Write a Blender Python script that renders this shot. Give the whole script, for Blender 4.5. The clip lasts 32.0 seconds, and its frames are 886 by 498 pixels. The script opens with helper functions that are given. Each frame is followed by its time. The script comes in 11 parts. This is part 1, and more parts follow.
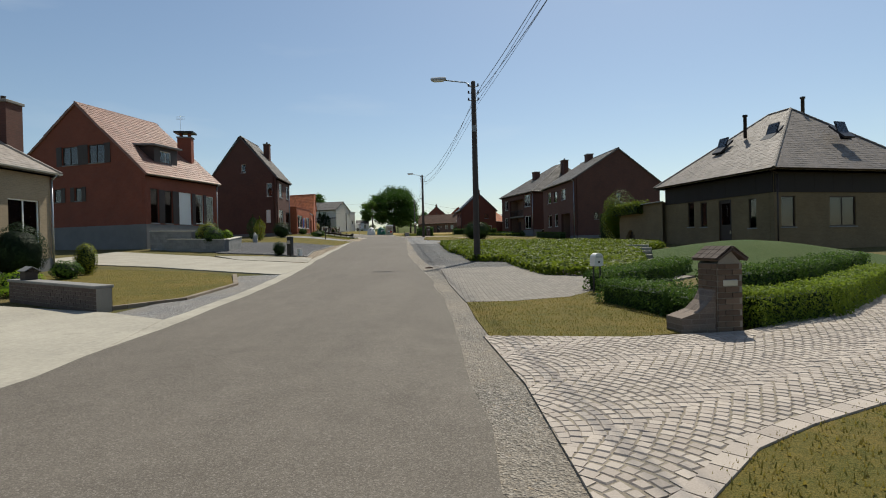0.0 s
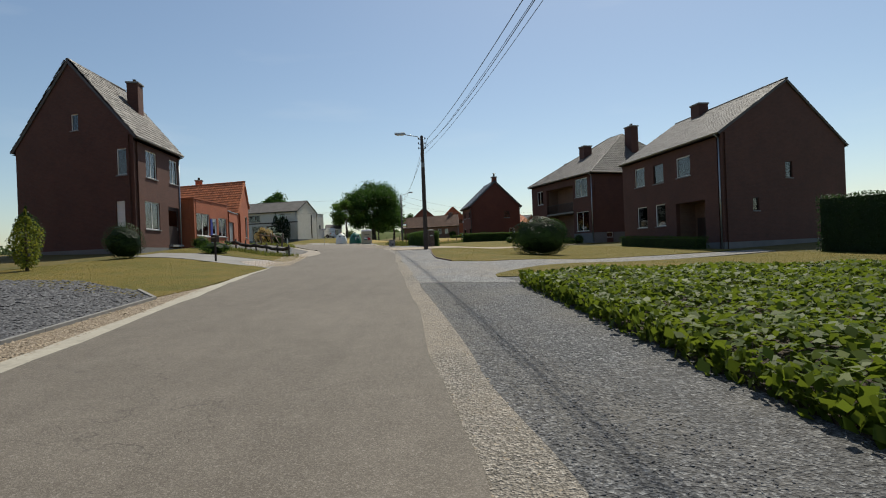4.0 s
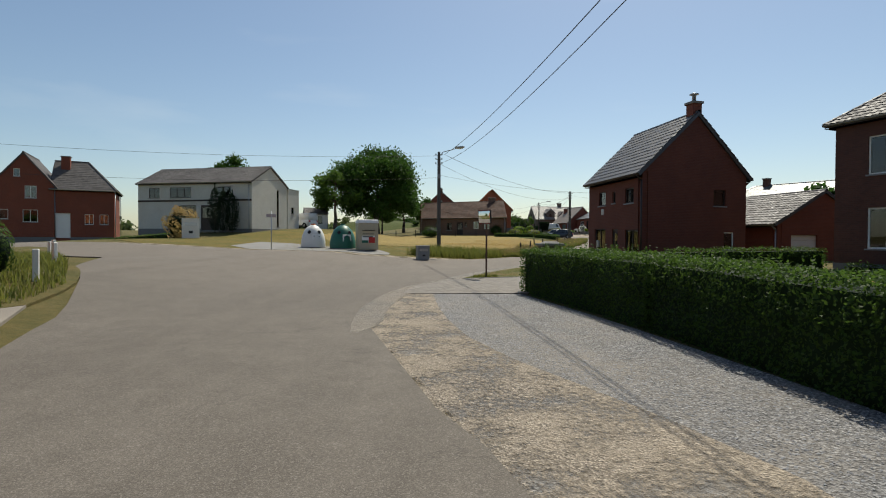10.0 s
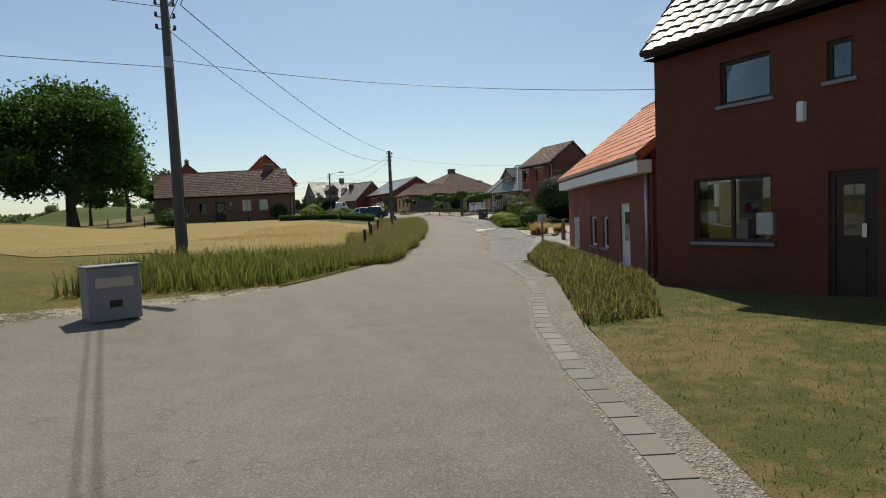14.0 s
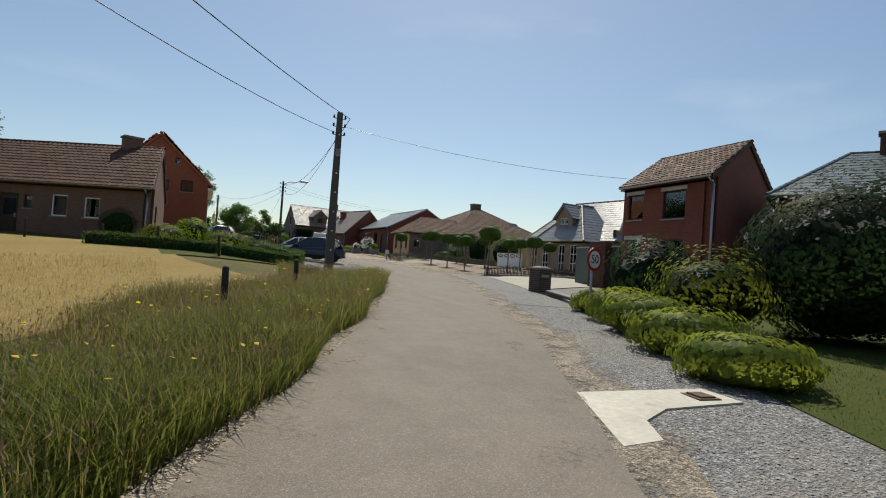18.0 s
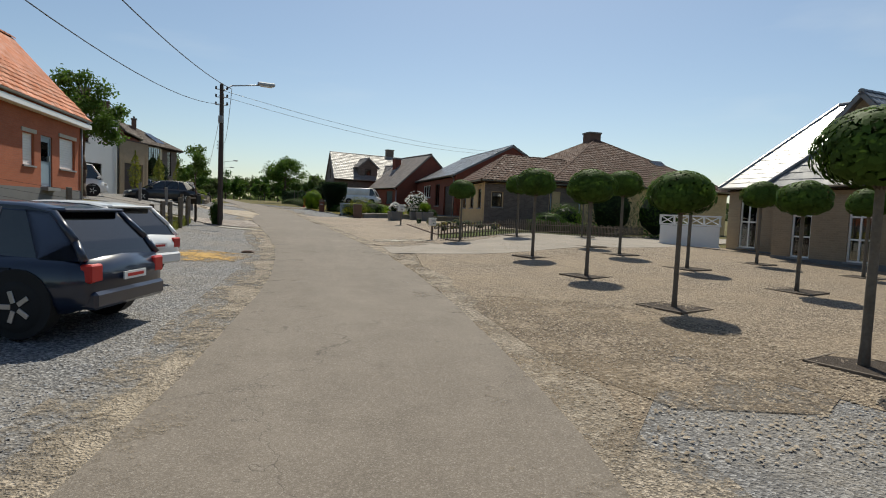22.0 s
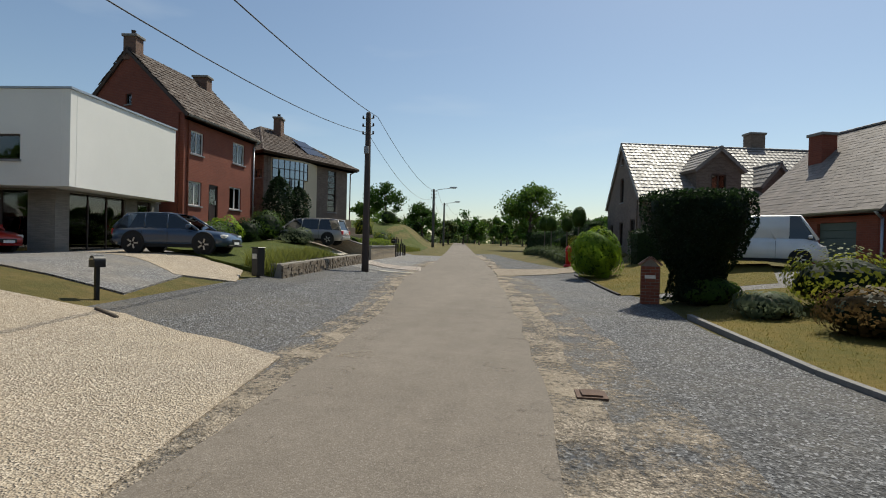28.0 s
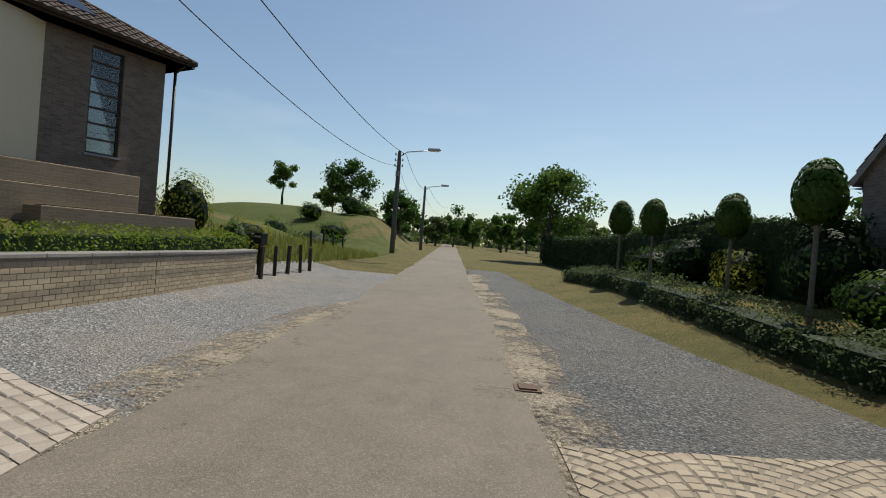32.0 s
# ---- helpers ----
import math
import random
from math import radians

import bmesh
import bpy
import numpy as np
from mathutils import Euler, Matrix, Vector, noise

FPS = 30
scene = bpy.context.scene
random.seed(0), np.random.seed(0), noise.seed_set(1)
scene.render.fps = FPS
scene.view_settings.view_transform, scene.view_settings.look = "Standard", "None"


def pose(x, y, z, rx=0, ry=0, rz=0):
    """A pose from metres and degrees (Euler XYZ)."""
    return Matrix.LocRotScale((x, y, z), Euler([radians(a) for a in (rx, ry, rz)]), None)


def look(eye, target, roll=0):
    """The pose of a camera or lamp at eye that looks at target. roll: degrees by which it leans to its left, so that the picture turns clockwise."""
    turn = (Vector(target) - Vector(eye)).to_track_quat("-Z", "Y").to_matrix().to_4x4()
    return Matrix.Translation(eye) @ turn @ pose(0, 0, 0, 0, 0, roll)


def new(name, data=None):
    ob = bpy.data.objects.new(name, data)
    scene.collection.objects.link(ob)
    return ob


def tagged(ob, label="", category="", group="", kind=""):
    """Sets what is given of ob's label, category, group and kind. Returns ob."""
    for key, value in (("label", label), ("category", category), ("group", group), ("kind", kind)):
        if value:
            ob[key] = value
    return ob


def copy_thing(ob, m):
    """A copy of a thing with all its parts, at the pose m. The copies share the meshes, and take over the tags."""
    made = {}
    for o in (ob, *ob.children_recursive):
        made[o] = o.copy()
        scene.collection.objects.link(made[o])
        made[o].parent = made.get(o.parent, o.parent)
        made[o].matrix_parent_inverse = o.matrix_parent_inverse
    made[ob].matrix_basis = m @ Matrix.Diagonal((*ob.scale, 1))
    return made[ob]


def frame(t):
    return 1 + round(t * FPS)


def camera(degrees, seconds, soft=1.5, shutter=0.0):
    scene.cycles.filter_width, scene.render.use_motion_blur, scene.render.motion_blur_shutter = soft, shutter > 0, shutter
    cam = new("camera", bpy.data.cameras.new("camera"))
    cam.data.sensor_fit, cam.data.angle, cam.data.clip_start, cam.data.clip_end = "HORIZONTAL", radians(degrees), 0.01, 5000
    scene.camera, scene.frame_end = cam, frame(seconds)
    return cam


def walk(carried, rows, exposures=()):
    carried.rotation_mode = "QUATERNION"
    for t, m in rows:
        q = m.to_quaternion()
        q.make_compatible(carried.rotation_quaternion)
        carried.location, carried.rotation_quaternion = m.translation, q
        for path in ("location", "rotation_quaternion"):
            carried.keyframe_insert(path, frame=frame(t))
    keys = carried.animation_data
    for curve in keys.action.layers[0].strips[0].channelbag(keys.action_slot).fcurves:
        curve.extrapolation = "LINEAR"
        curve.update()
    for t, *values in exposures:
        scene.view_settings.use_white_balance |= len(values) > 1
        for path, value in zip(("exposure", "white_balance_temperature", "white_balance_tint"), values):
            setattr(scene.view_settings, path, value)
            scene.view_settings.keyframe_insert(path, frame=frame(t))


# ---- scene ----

cam = camera(78.0, 32.0, soft=1.05)
PATH = [
    (0, (0.000, 0.000, 1.651), (-0.114, 1.997, 1.635), -1.33),
    (0.5, (-0.323, 3.755, 1.734), (-0.391, 5.754, 1.738), -4.53),
    (1, (-0.718, 7.583, 1.846), (-0.740, 9.579, 1.731), -4.26),
    (1.5, (-1.245, 11.335, 1.989), (-1.326, 13.331, 1.882), -2.82),
    (2, (-1.552, 15.044, 2.148), (-1.550, 17.040, 2.024), -4.37),
    (2.5, (-2.250, 18.749, 2.289), (-2.247, 20.748, 2.240), -0.58),
    (3, (-2.985, 22.580, 2.379), (-3.007, 24.575, 2.245), -2.03),
    (3.5, (-3.631, 26.455, 2.451), (-3.654, 28.455, 2.451), -2.90),
    (5.5, (-5.778, 41.784, 3.256), (-5.941, 43.777, 3.219), 1.12),
    (6, (-6.252, 45.137, 3.364), (-6.327, 47.133, 3.269), -0.45),
    (6.5, (-6.819, 48.733, 3.466), (-7.029, 50.722, 3.480), 0.18),
    (7, (-7.345, 51.964, 3.597), (-7.600, 53.948, 3.603), 0.32),
    (7.5, (-7.821, 55.301, 3.748), (-7.950, 57.295, 3.665), -1.35),
    (8, (-8.404, 58.786, 3.901), (-8.651, 60.770, 3.859), 0.29),
    (8.5, (-8.899, 61.830, 4.055), (-9.064, 63.823, 4.019), -1.12),
    (9, (-9.584, 64.977, 4.217), (-9.721, 66.972, 4.204), 1.12),
    (9.5, (-10.315, 67.992, 4.380), (-10.512, 69.982, 4.359), 1.34),
    (10, (-10.986, 71.085, 4.522), (-11.020, 73.085, 4.484), 0.25),
    (10.5, (-11.809, 73.657, 4.639), (-11.856, 75.653, 4.531), -0.20),
    (11, (-12.367, 76.669, 4.734), (-12.338, 78.660, 4.542), -3.48),
    (11.5, (-12.772, 80.202, 4.803), (-12.502, 82.183, 4.745), 0.39),
    (12, (-12.999, 83.207, 4.799), (-12.609, 85.169, 4.812), -0.31),
    (12.5, (-12.687, 86.025, 4.762), (-12.500, 88.016, 4.756), -2.91),
    (13, (-12.816, 88.663, 4.671), (-12.216, 90.571, 4.630), -2.26),
    (13.5, (-12.440, 91.440, 4.683), (-11.715, 93.301, 4.579), -3.84),
    (15.5, (-6.496, 104.854, 4.352), (-5.478, 106.569, 4.202), 4.10),
    (16, (-5.131, 108.057, 4.507), (-4.129, 109.768, 4.245), 3.72),
    (16.5, (-3.705, 111.018, 4.658), (-2.921, 112.856, 4.582), 2.83),
    (17, (-2.368, 113.988, 4.784), (-1.723, 115.881, 4.736), 1.73),
    (17.5, (-0.996, 116.847, 4.880), (-0.305, 118.723, 4.828), 1.16),
    (18, (0.336, 119.946, 5.002), (1.065, 121.808, 5.054), 4.01),
    (18.5, (1.612, 122.701, 5.144), (2.182, 124.617, 5.187), -1.79),
    (19, (2.765, 125.432, 5.303), (3.510, 127.288, 5.270), -2.02),
    (19.5, (3.897, 128.459, 5.455), (4.539, 130.354, 5.454), -1.05),
    (20, (4.878, 131.435, 5.610), (5.497, 133.336, 5.545), 1.58),
    (20.5, (6.081, 134.300, 5.703), (6.609, 136.227, 5.627), 2.24),
    (21, (7.111, 137.313, 5.782), (7.455, 139.283, 5.730), 1.98),
    (21.5, (7.766, 140.077, 5.890), (8.199, 142.025, 5.760), 0.18),
    (22, (8.368, 143.271, 6.012), (8.811, 145.217, 5.879), 2.38),
    (22.5, (8.979, 146.811, 6.134), (9.180, 148.799, 6.046), 2.40),
    (23, (9.374, 150.239, 6.252), (9.481, 152.237, 6.241), 3.28),
    (23.5, (9.449, 153.163, 6.328), (9.451, 155.163, 6.314), 1.73),
    (24, (9.356, 156.430, 6.412), (9.250, 158.424, 6.292), 4.58),
    (24.5, (8.965, 159.712, 6.465), (8.866, 161.705, 6.326), 3.16),
    (25, (8.560, 162.980, 6.580), (8.315, 164.965, 6.535), 3.40),
    (25.5, (8.295, 165.784, 6.694), (8.042, 167.767, 6.627), 3.69),
    (27.5, (7.332, 177.544, 6.837), (6.963, 179.509, 6.803), 0.80),
    (28, (6.541, 180.670, 6.951), (6.099, 182.620, 6.937), 1.35),
    (28.5, (5.825, 183.691, 7.059), (5.561, 185.673, 7.060), 0.67),
    (29, (5.367, 186.576, 7.144), (5.067, 188.553, 7.084), 0.97),
    (29.5, (5.017, 189.348, 7.198), (4.736, 191.328, 7.178), 3.67),
    (30, (4.691, 192.195, 7.239), (4.452, 194.180, 7.193), 2.32),
    (30.5, (4.244, 195.078, 7.298), (3.896, 197.047, 7.235), 4.62),
    (31, (3.854, 197.862, 7.340), (3.569, 199.837, 7.215), 4.68),
    (31.5, (3.383, 200.884, 7.377), (2.959, 202.835, 7.265), 4.03),
    (32, (2.738, 203.911, 7.374), (2.321, 205.867, 7.361), 4.58),
]
walk(cam, [(t, look(eye, target, roll)) for t, eye, target, roll in PATH], [(0, -.02, 6860, 5), (32, -.02, 6860, 5)])

# ---- light: clear sky, one sun ahead and to the right ----
SUN_AZ, SUN_EL = radians(19.5), radians(56)
world = bpy.data.worlds.new("sky")
scene.world = world
world.use_nodes = True
wn = world.node_tree
sky = wn.nodes.new("ShaderNodeTexSky")
sky.sky_type, sky.sun_disc = "NISHITA", False
sky.sun_elevation, sky.sun_rotation = SUN_EL, SUN_AZ
sky.air_density, sky.dust_density, sky.ozone_density = 1.0, .75, 2.35
# faint high cirrus over the blue
tc, cn, cr, cm = (wn.nodes.new(k) for k in ("ShaderNodeTexCoord", "ShaderNodeTexNoise", "ShaderNodeValToRGB", "ShaderNodeMix"))
mp = wn.nodes.new("ShaderNodeMapping")
mp.inputs["Scale"].default_value = (1.2, 2.6, 7)
cn.inputs["Scale"].default_value, cn.inputs["Detail"].default_value = 1.6, 8
cr.color_ramp.elements[0].position, cr.color_ramp.elements[1].position = .56, .95
cr.color_ramp.elements[1].color = (.3, .3, .3, 1)
cm.data_type = "RGBA"
cm.inputs[7].default_value = (7.5, 7.9, 8.4, 1)
wn.links.new(tc.outputs["Generated"], mp.inputs["Vector"])
wn.links.new(mp.outputs[0], cn.inputs["Vector"])
wn.links.new(cn.outputs["Fac"], cr.inputs[0])
wn.links.new(cr.outputs[0], cm.inputs[0])
wn.links.new(sky.outputs[0], cm.inputs[6])
wn.links.new(cm.outputs[2], wn.nodes["Background"].inputs[0])
wn.nodes["Background"].inputs[1].default_value = .11
sun = new("sun", bpy.data.lights.new("sun", "SUN"))
sun.data.energy, sun.data.angle, sun.data.color = 4.85, radians(.55), (1, .95, .87)
sun_dir = Vector((math.sin(SUN_AZ) * math.cos(SUN_EL), math.cos(SUN_AZ) * math.cos(SUN_EL), math.sin(SUN_EL)))
sun.matrix_world = look(sun_dir * 150, (0, 0, 0))

# ---- materials ----
def deep(c):
    return [v ** 1.16 for v in c]


class Nodes:
    def __init__(self, name, rough=.8, metal=0, spec=.5):
        self.m = bpy.data.materials.new(name)
        self.m.use_nodes = True
        self.t = self.m.node_tree
        self.b = self.t.nodes["Principled BSDF"]
        self.b.inputs["Roughness"].default_value = rough
        self.b.inputs["Metallic"].default_value = metal
        self.b.inputs["Specular IOR Level"].default_value = spec
        self.co = self.n("ShaderNodeTexCoord").outputs

    def n(self, kind, **kw):
        nd = self.t.nodes.new(kind)
        for k, v in kw.items():
            if k in nd.inputs:
                nd.inputs[k].default_value = v
        return nd

    def put(self, sock, v):
        if hasattr(v, "is_linked"):
            self.t.links.new(v, sock)
        elif hasattr(v, "__len__") and len(v) == 3 and sock.type == "RGBA":
            sock.default_value = (*deep(v), 1)
        else:
            sock.default_value = v

    def noise(self, scale, detail=3, vec=None, rough=.6):
        nd = self.n("ShaderNodeTexNoise", Scale=scale, Detail=detail, Roughness=rough)
        self.put(nd.inputs["Vector"], vec or self.co["Object"])
        return nd.outputs["Fac"]

    def voro(self, scale, vec=None, what="Distance", edge=False):
        nd = self.n("ShaderNodeTexVoronoi", Scale=scale)
        if edge:
            nd.feature = "DISTANCE_TO_EDGE"
        self.put(nd.inputs["Vector"], vec or self.co["Object"])
        return nd.outputs[what]

    def ramp(self, fac, stops):
        nd = self.n("ShaderNodeValToRGB")
        self.put(nd.inputs[0], fac)
        els = nd.color_ramp.elements
        while len(els) < len(stops):
            els.new(.5)
        for e, (p, c) in zip(els, stops):
            e.position = p
            e.color = (*deep(c), 1) if hasattr(c, "__len__") else (c, c, c, 1)
        return nd.outputs[0]

    def mix(self, fac, a, b, how="MIX"):
        nd = self.n("ShaderNodeMix")
        nd.data_type, nd.blend_type = "RGBA", how
        self.put(nd.inputs[0], fac)
        self.put(nd.inputs[6], a)
        self.put(nd.inputs[7], b)
        return nd.outputs[2]

    def math(self, op, a, b):
        nd = self.n("ShaderNodeMath")
        nd.operation = op
        self.put(nd.inputs[0], a)
        self.put(nd.inputs[1], b)
        return nd.outputs[0]

    def done(self, colour, bump=None, strength=.4, dist=.02, rough=None):
        self.put(self.b.inputs["Base Color"], colour)
        if bump is not None:
            nd = self.n("ShaderNodeBump", Strength=strength, Distance=dist)
            self.put(nd.inputs["Height"], bump)
            self.put(self.b.inputs["Normal"], nd.outputs[0])
        if rough is not None:
            self.put(self.b.inputs["Roughness"], rough)
        return self.m


def sc(c, k):
    return tuple(min(v * k, 1) for v in c)


def surface(name, c, rough=.7, grain=30, big=.6, amount=.25, bump=.25, metal=0, dist=.01, spec=.5):
    """A plain material with blotches and grain."""
    a = Nodes(name, rough, metal, spec)
    f = a.mix(.5, a.noise(big, 4), a.noise(grain, 3))
    col = a.ramp(f, [(.3, sc(c, 1 - amount)), (.7, sc(c, 1 + amount))])
    return a.done(col, a.noise(grain * 2, 3), bump, dist)


def gravel(name, stops, scale=75, patch=(.25, .22, .18), far=.35):
    """Loose stones: cells of many greys, worn patches of sand between."""
    a = Nodes(name, .85)
    cell = a.voro(scale, what="Color")
    sep = a.n("ShaderNodeSeparateColor")
    a.put(sep.inputs[0], cell)
    col = a.ramp(sep.outputs[0], [(p, sc(c, k)) for (p, c), k in zip(stops, (.55, .85, 1.2, 1.3)[:len(stops) - 1] + (1.35,))])
    # gap shade painted in: darker away from each larger cell's centre
    col = a.mix(.4, col, a.ramp(a.voro(scale * .4, what="Distance"), [(.1, sc(stops[-1][1], .95)), (.55, sc(stops[0][1], .8))]))
    blot = a.noise(.45, 5)
    dust = a.math("MULTIPLY", a.ramp(blot, [(.4, 0), (.66, .85)]), a.ramp(a.noise(9, 4), [(.3, .45), (.6, 1)]))
    col = a.mix(dust, col, patch)
    col = a.mix(a.ramp(a.noise(2.2, 4), [(.3, .0), (.8, far)]), col, sc(stops[0][1], .7))
    h = a.math("ADD", a.voro(scale), a.voro(scale * .45))
    return a.done(col, h, .9, .022)


def brick_mat(name, c1, c2, mortar, w=.22, h=.065, dirt=.3):
    a = Nodes(name, .85)
    b = a.n("ShaderNodeTexBrick")
    for k, v in (("Scale", 1), ("Mortar Size", .006), ("Mortar Smooth", .3), ("Brick Width", w), ("Row Height", h + .01), ("Bias", 0)):
        b.inputs[k].default_value = v
    a.put(b.inputs["Vector"], a.co["UV"])
    a.put(b.inputs["Color1"], c1)
    a.put(b.inputs["Color2"], c2)
    a.put(b.inputs["Mortar"], mortar)
    col = a.mix(dirt, b.outputs["Color"], a.ramp(a.noise(.7, 5), [(.35, sc(c1, .55)), (.65, sc(c2, 1.1))]))
    col = a.mix(.35, col, a.ramp(a.noise(60, 2), [(.3, sc(c1, .6)), (.7, sc(c2, 1.25))]))
    hgt = a.math("SUBTRACT", a.math("MULTIPLY", a.noise(70, 2), .3), b.outputs["Fac"])
    return a.done(col, hgt, .5, .01)


def tile_mat(name, c, gloss=.35, vary=.35, spec=.5):
    a = Nodes(name, gloss, 0, spec)
    g = a.n("ShaderNodeNewGeometry")
    col = a.ramp(g.outputs["Random Per Island"], [(0, sc(c, 1 - vary)), (.5, c), (1, sc(c, 1 + vary))])
    col = a.mix(.45, col, a.ramp(a.noise(1.1, 5), [(.35, sc(c, .6)), (.7, sc(c, 1.25))]))
    return a.done(col, a.noise(50, 3), .15, .01, rough=a.ramp(a.noise(3, 4), [(.3, gloss * .8), (.7, min(gloss * 1.4, 1))]))


def piece_mat(name, stops, rough=.8):
    """Stones and bricks that are objects of their own: one shade each."""
    a = Nodes(name, rough)
    g, o = a.n("ShaderNodeNewGeometry"), a.n("ShaderNodeObjectInfo")
    r = a.math("FRACT", a.math("ADD", g.outputs["Random Per Island"], o.outputs["Random"]), 0)
    col = a.ramp(r, stops)
    mid = stops[len(stops) // 2][1]
    col = a.mix(.35, col, a.ramp(a.noise(1.2, 5), [(.35, sc(mid, .65)), (.7, sc(mid, 1.3))]))
    return a.done(a.mix(.3, col, a.ramp(a.noise(90, 3), [(.3, sc(mid, .6)), (.7, sc(mid, 1.3))])), a.noise(80, 4), .45, .006)


def leaf_mat(name, c, tip=None, vary=.4, gloss=.6):
    a = Nodes(name, gloss, 0, .18)
    c = sc(c, 1.75)
    tip = sc(tip, 1.6) if tip else None
    g = a.n("ShaderNodeNewGeometry")
    col = a.ramp(g.outputs["Random Per Island"], [(0, sc(c, 1 - vary)), (.55, c), (1, tip or sc(c, 1 + vary))])
    col = a.mix(.4, col, a.ramp(a.noise(.8, 4), [(.35, sc(c, .7)), (.7, tip or sc(c, 1.3))]))
    a.done(col)
    tr = a.n("ShaderNodeBsdfTranslucent")
    a.put(tr.inputs[0], a.mix(.5, col, sc(tip or c, 1.6)))
    mx = a.n("ShaderNodeMixShader")
    mx.inputs[0].default_value = .4
    a.t.links.new(a.b.outputs[0], mx.inputs[1])
    a.t.links.new(tr.outputs[0], mx.inputs[2])
    a.t.links.new(mx.outputs[0], a.t.nodes["Material Output"].inputs[0])
    return a.m


def glass_mat(name, tint=(.75, .8, .8), haze=.02):
    a = Nodes(name)
    gl, tp, fr, mx = a.n("ShaderNodeBsdfGlossy"), a.n("ShaderNodeBsdfTransparent"), a.n("ShaderNodeFresnel", IOR=1.9), a.n("ShaderNodeMixShader")
    gl.inputs["Roughness"].default_value = haze
    a.put(tp.inputs[0], tint)
    a.t.links.new(fr.outputs[0], mx.inputs[0])
    a.t.links.new(tp.outputs[0], mx.inputs[1])
    a.t.links.new(gl.outputs[0], mx.inputs[2])
    a.t.links.new(mx.outputs[0], a.t.nodes["Material Output"].inputs[0])
    return a.m


def lawn_mat(name, green, dry, edge=(.42, .66), scale=.5):
    a = Nodes(name, .9, 0, .2)
    f = a.mix(.35, a.noise(scale, 5), a.noise(4, 4))
    col = a.ramp(f, [(edge[0], green), (edge[1], dry)])
    col = a.mix(.5, col, a.ramp(a.noise(70, 3), [(.3, sc(green, .45)), (.75, sc(dry, 1.3))]))
    return a.done(col, a.noise(90, 3), .8, .03)


def asphalt_mat():
    a = Nodes("asphalt_worn", .85, 0, .3)
    xyz = a.n("ShaderNodeSeparateXYZ")
    a.put(xyz.inputs[0], a.co["Object"])
    newer = a.ramp(a.math("DIVIDE", xyz.outputs[1], 200), [(.42, 0), (.56, 1)])  # the stretch past the junction was resurfaced
    lane = a.n("ShaderNodeMapping")
    a.put(lane.inputs["Vector"], a.co["Object"])
    lane.inputs["Scale"].default_value = (1.5, .12, 1)
    blot = a.mix(.38, a.mix(.45, a.noise(.25, 5), a.noise(1.1, 4, lane.outputs[0])), a.noise(2.3, 6))
    base = a.mix(newer, a.ramp(blot, [(.32, (.122, .102, .083)), (.5, (.168, .145, .12)), (.7, (.222, .194, .163))]),
                 a.ramp(blot, [(.32, (.187, .158, .127)), (.5, (.25, .213, .175)), (.7, (.315, .272, .226))]))
    stone = a.voro(110, what="Color")
    sep = a.n("ShaderNodeSeparateColor")
    a.put(sep.inputs[0], stone)
    col = a.mix(.32, base, a.ramp(sep.outputs[0], [(.1, (.055, .05, .045)), (.6, (.18, .164, .145)), (.9, (.3, .275, .245)), (1, (.46, .43, .39))]))
    warp = a.n("ShaderNodeVectorMath")
    warp.operation = "MULTIPLY_ADD"
    nz = a.n("ShaderNodeTexNoise", Scale=2.2, Detail=4)
    a.put(nz.inputs["Vector"], a.co["Object"])
    a.t.links.new(nz.outputs["Color"], warp.inputs[0])
    warp.inputs[1].default_value = (1.3, 1.3, 0)
    a.t.links.new(a.co["Object"], warp.inputs[2])
    crack = a.voro(.33, vec=warp.outputs[0], edge=True)
    keep = a.ramp(a.noise(.18, 2), [(.47, 0), (.6, .9)])
    cr = a.math("MULTIPLY", a.ramp(crack, [(.0, 1), (.004, 0)]), keep)
    col = a.mix(a.math("MULTIPLY", cr, .45), col, (.03, .027, .025))
    return a.done(col, a.math("SUBTRACT", a.voro(190), a.math("MULTIPLY", cr, 2)), .35, .008)


def concrete(name, c, crack=.5):
    a = Nodes(name, .85)
    col = a.ramp(a.mix(.5, a.noise(.8, 5), a.noise(14, 4)), [(.3, sc(c, .72)), (.7, sc(c, 1.15))])
    col = a.mix(a.ramp(a.noise(2.6, 6), [(.6, 0), (.75, .5)]), col, sc(c, .5))
    return a.done(col, a.noise(60, 4), .35, .006)


ASPHALT = asphalt_mat()
PALETAR = surface("tarmac_pale", (.3, .265, .225), .88, 90, .7, .3, .5)
TAR = surface("tarmac_dark", (.12, .112, .105), .85, 120, .5, .35, .5)
GRASS = lawn_mat("grass_field", (.075, .095, .022), (.23, .175, .075))
LAWN = lawn_mat("lawn_dry", (.085, .108, .016), (.27, .195, .06), (.4, .68))
LAWN_BANK = lawn_mat("lawn_bank", (.045, .095, .013), (.085, .115, .024), (.4, .78))
LAWN_C = lawn_mat("lawn_patchy_green", (.05, .095, .013), (.25, .185, .085), (.47, .58), .5)
LAWN_G = lawn_mat("lawn_green", (.055, .092, .013), (.14, .145, .035), (.4, .78))
HAY = lawn_mat("hay_field", (.25, .2, .075), (.4, .3, .12), (.35, .7))
GREYGRAVEL = gravel("gravel_grey", [(0, (.125, .123, .126)), (.45, (.228, .224, .226)), (.8, (.335, .329, .326)), (1, (.5, .49, .48))], 46, (.31, .275, .23))
DARKGRAVEL = gravel("gravel_dark", [(0, (.048, .048, .052)), (.45, (.1, .1, .106)), (.8, (.165, .165, .172)), (1, (.32, .32, .32))], 44, (.17, .155, .135))
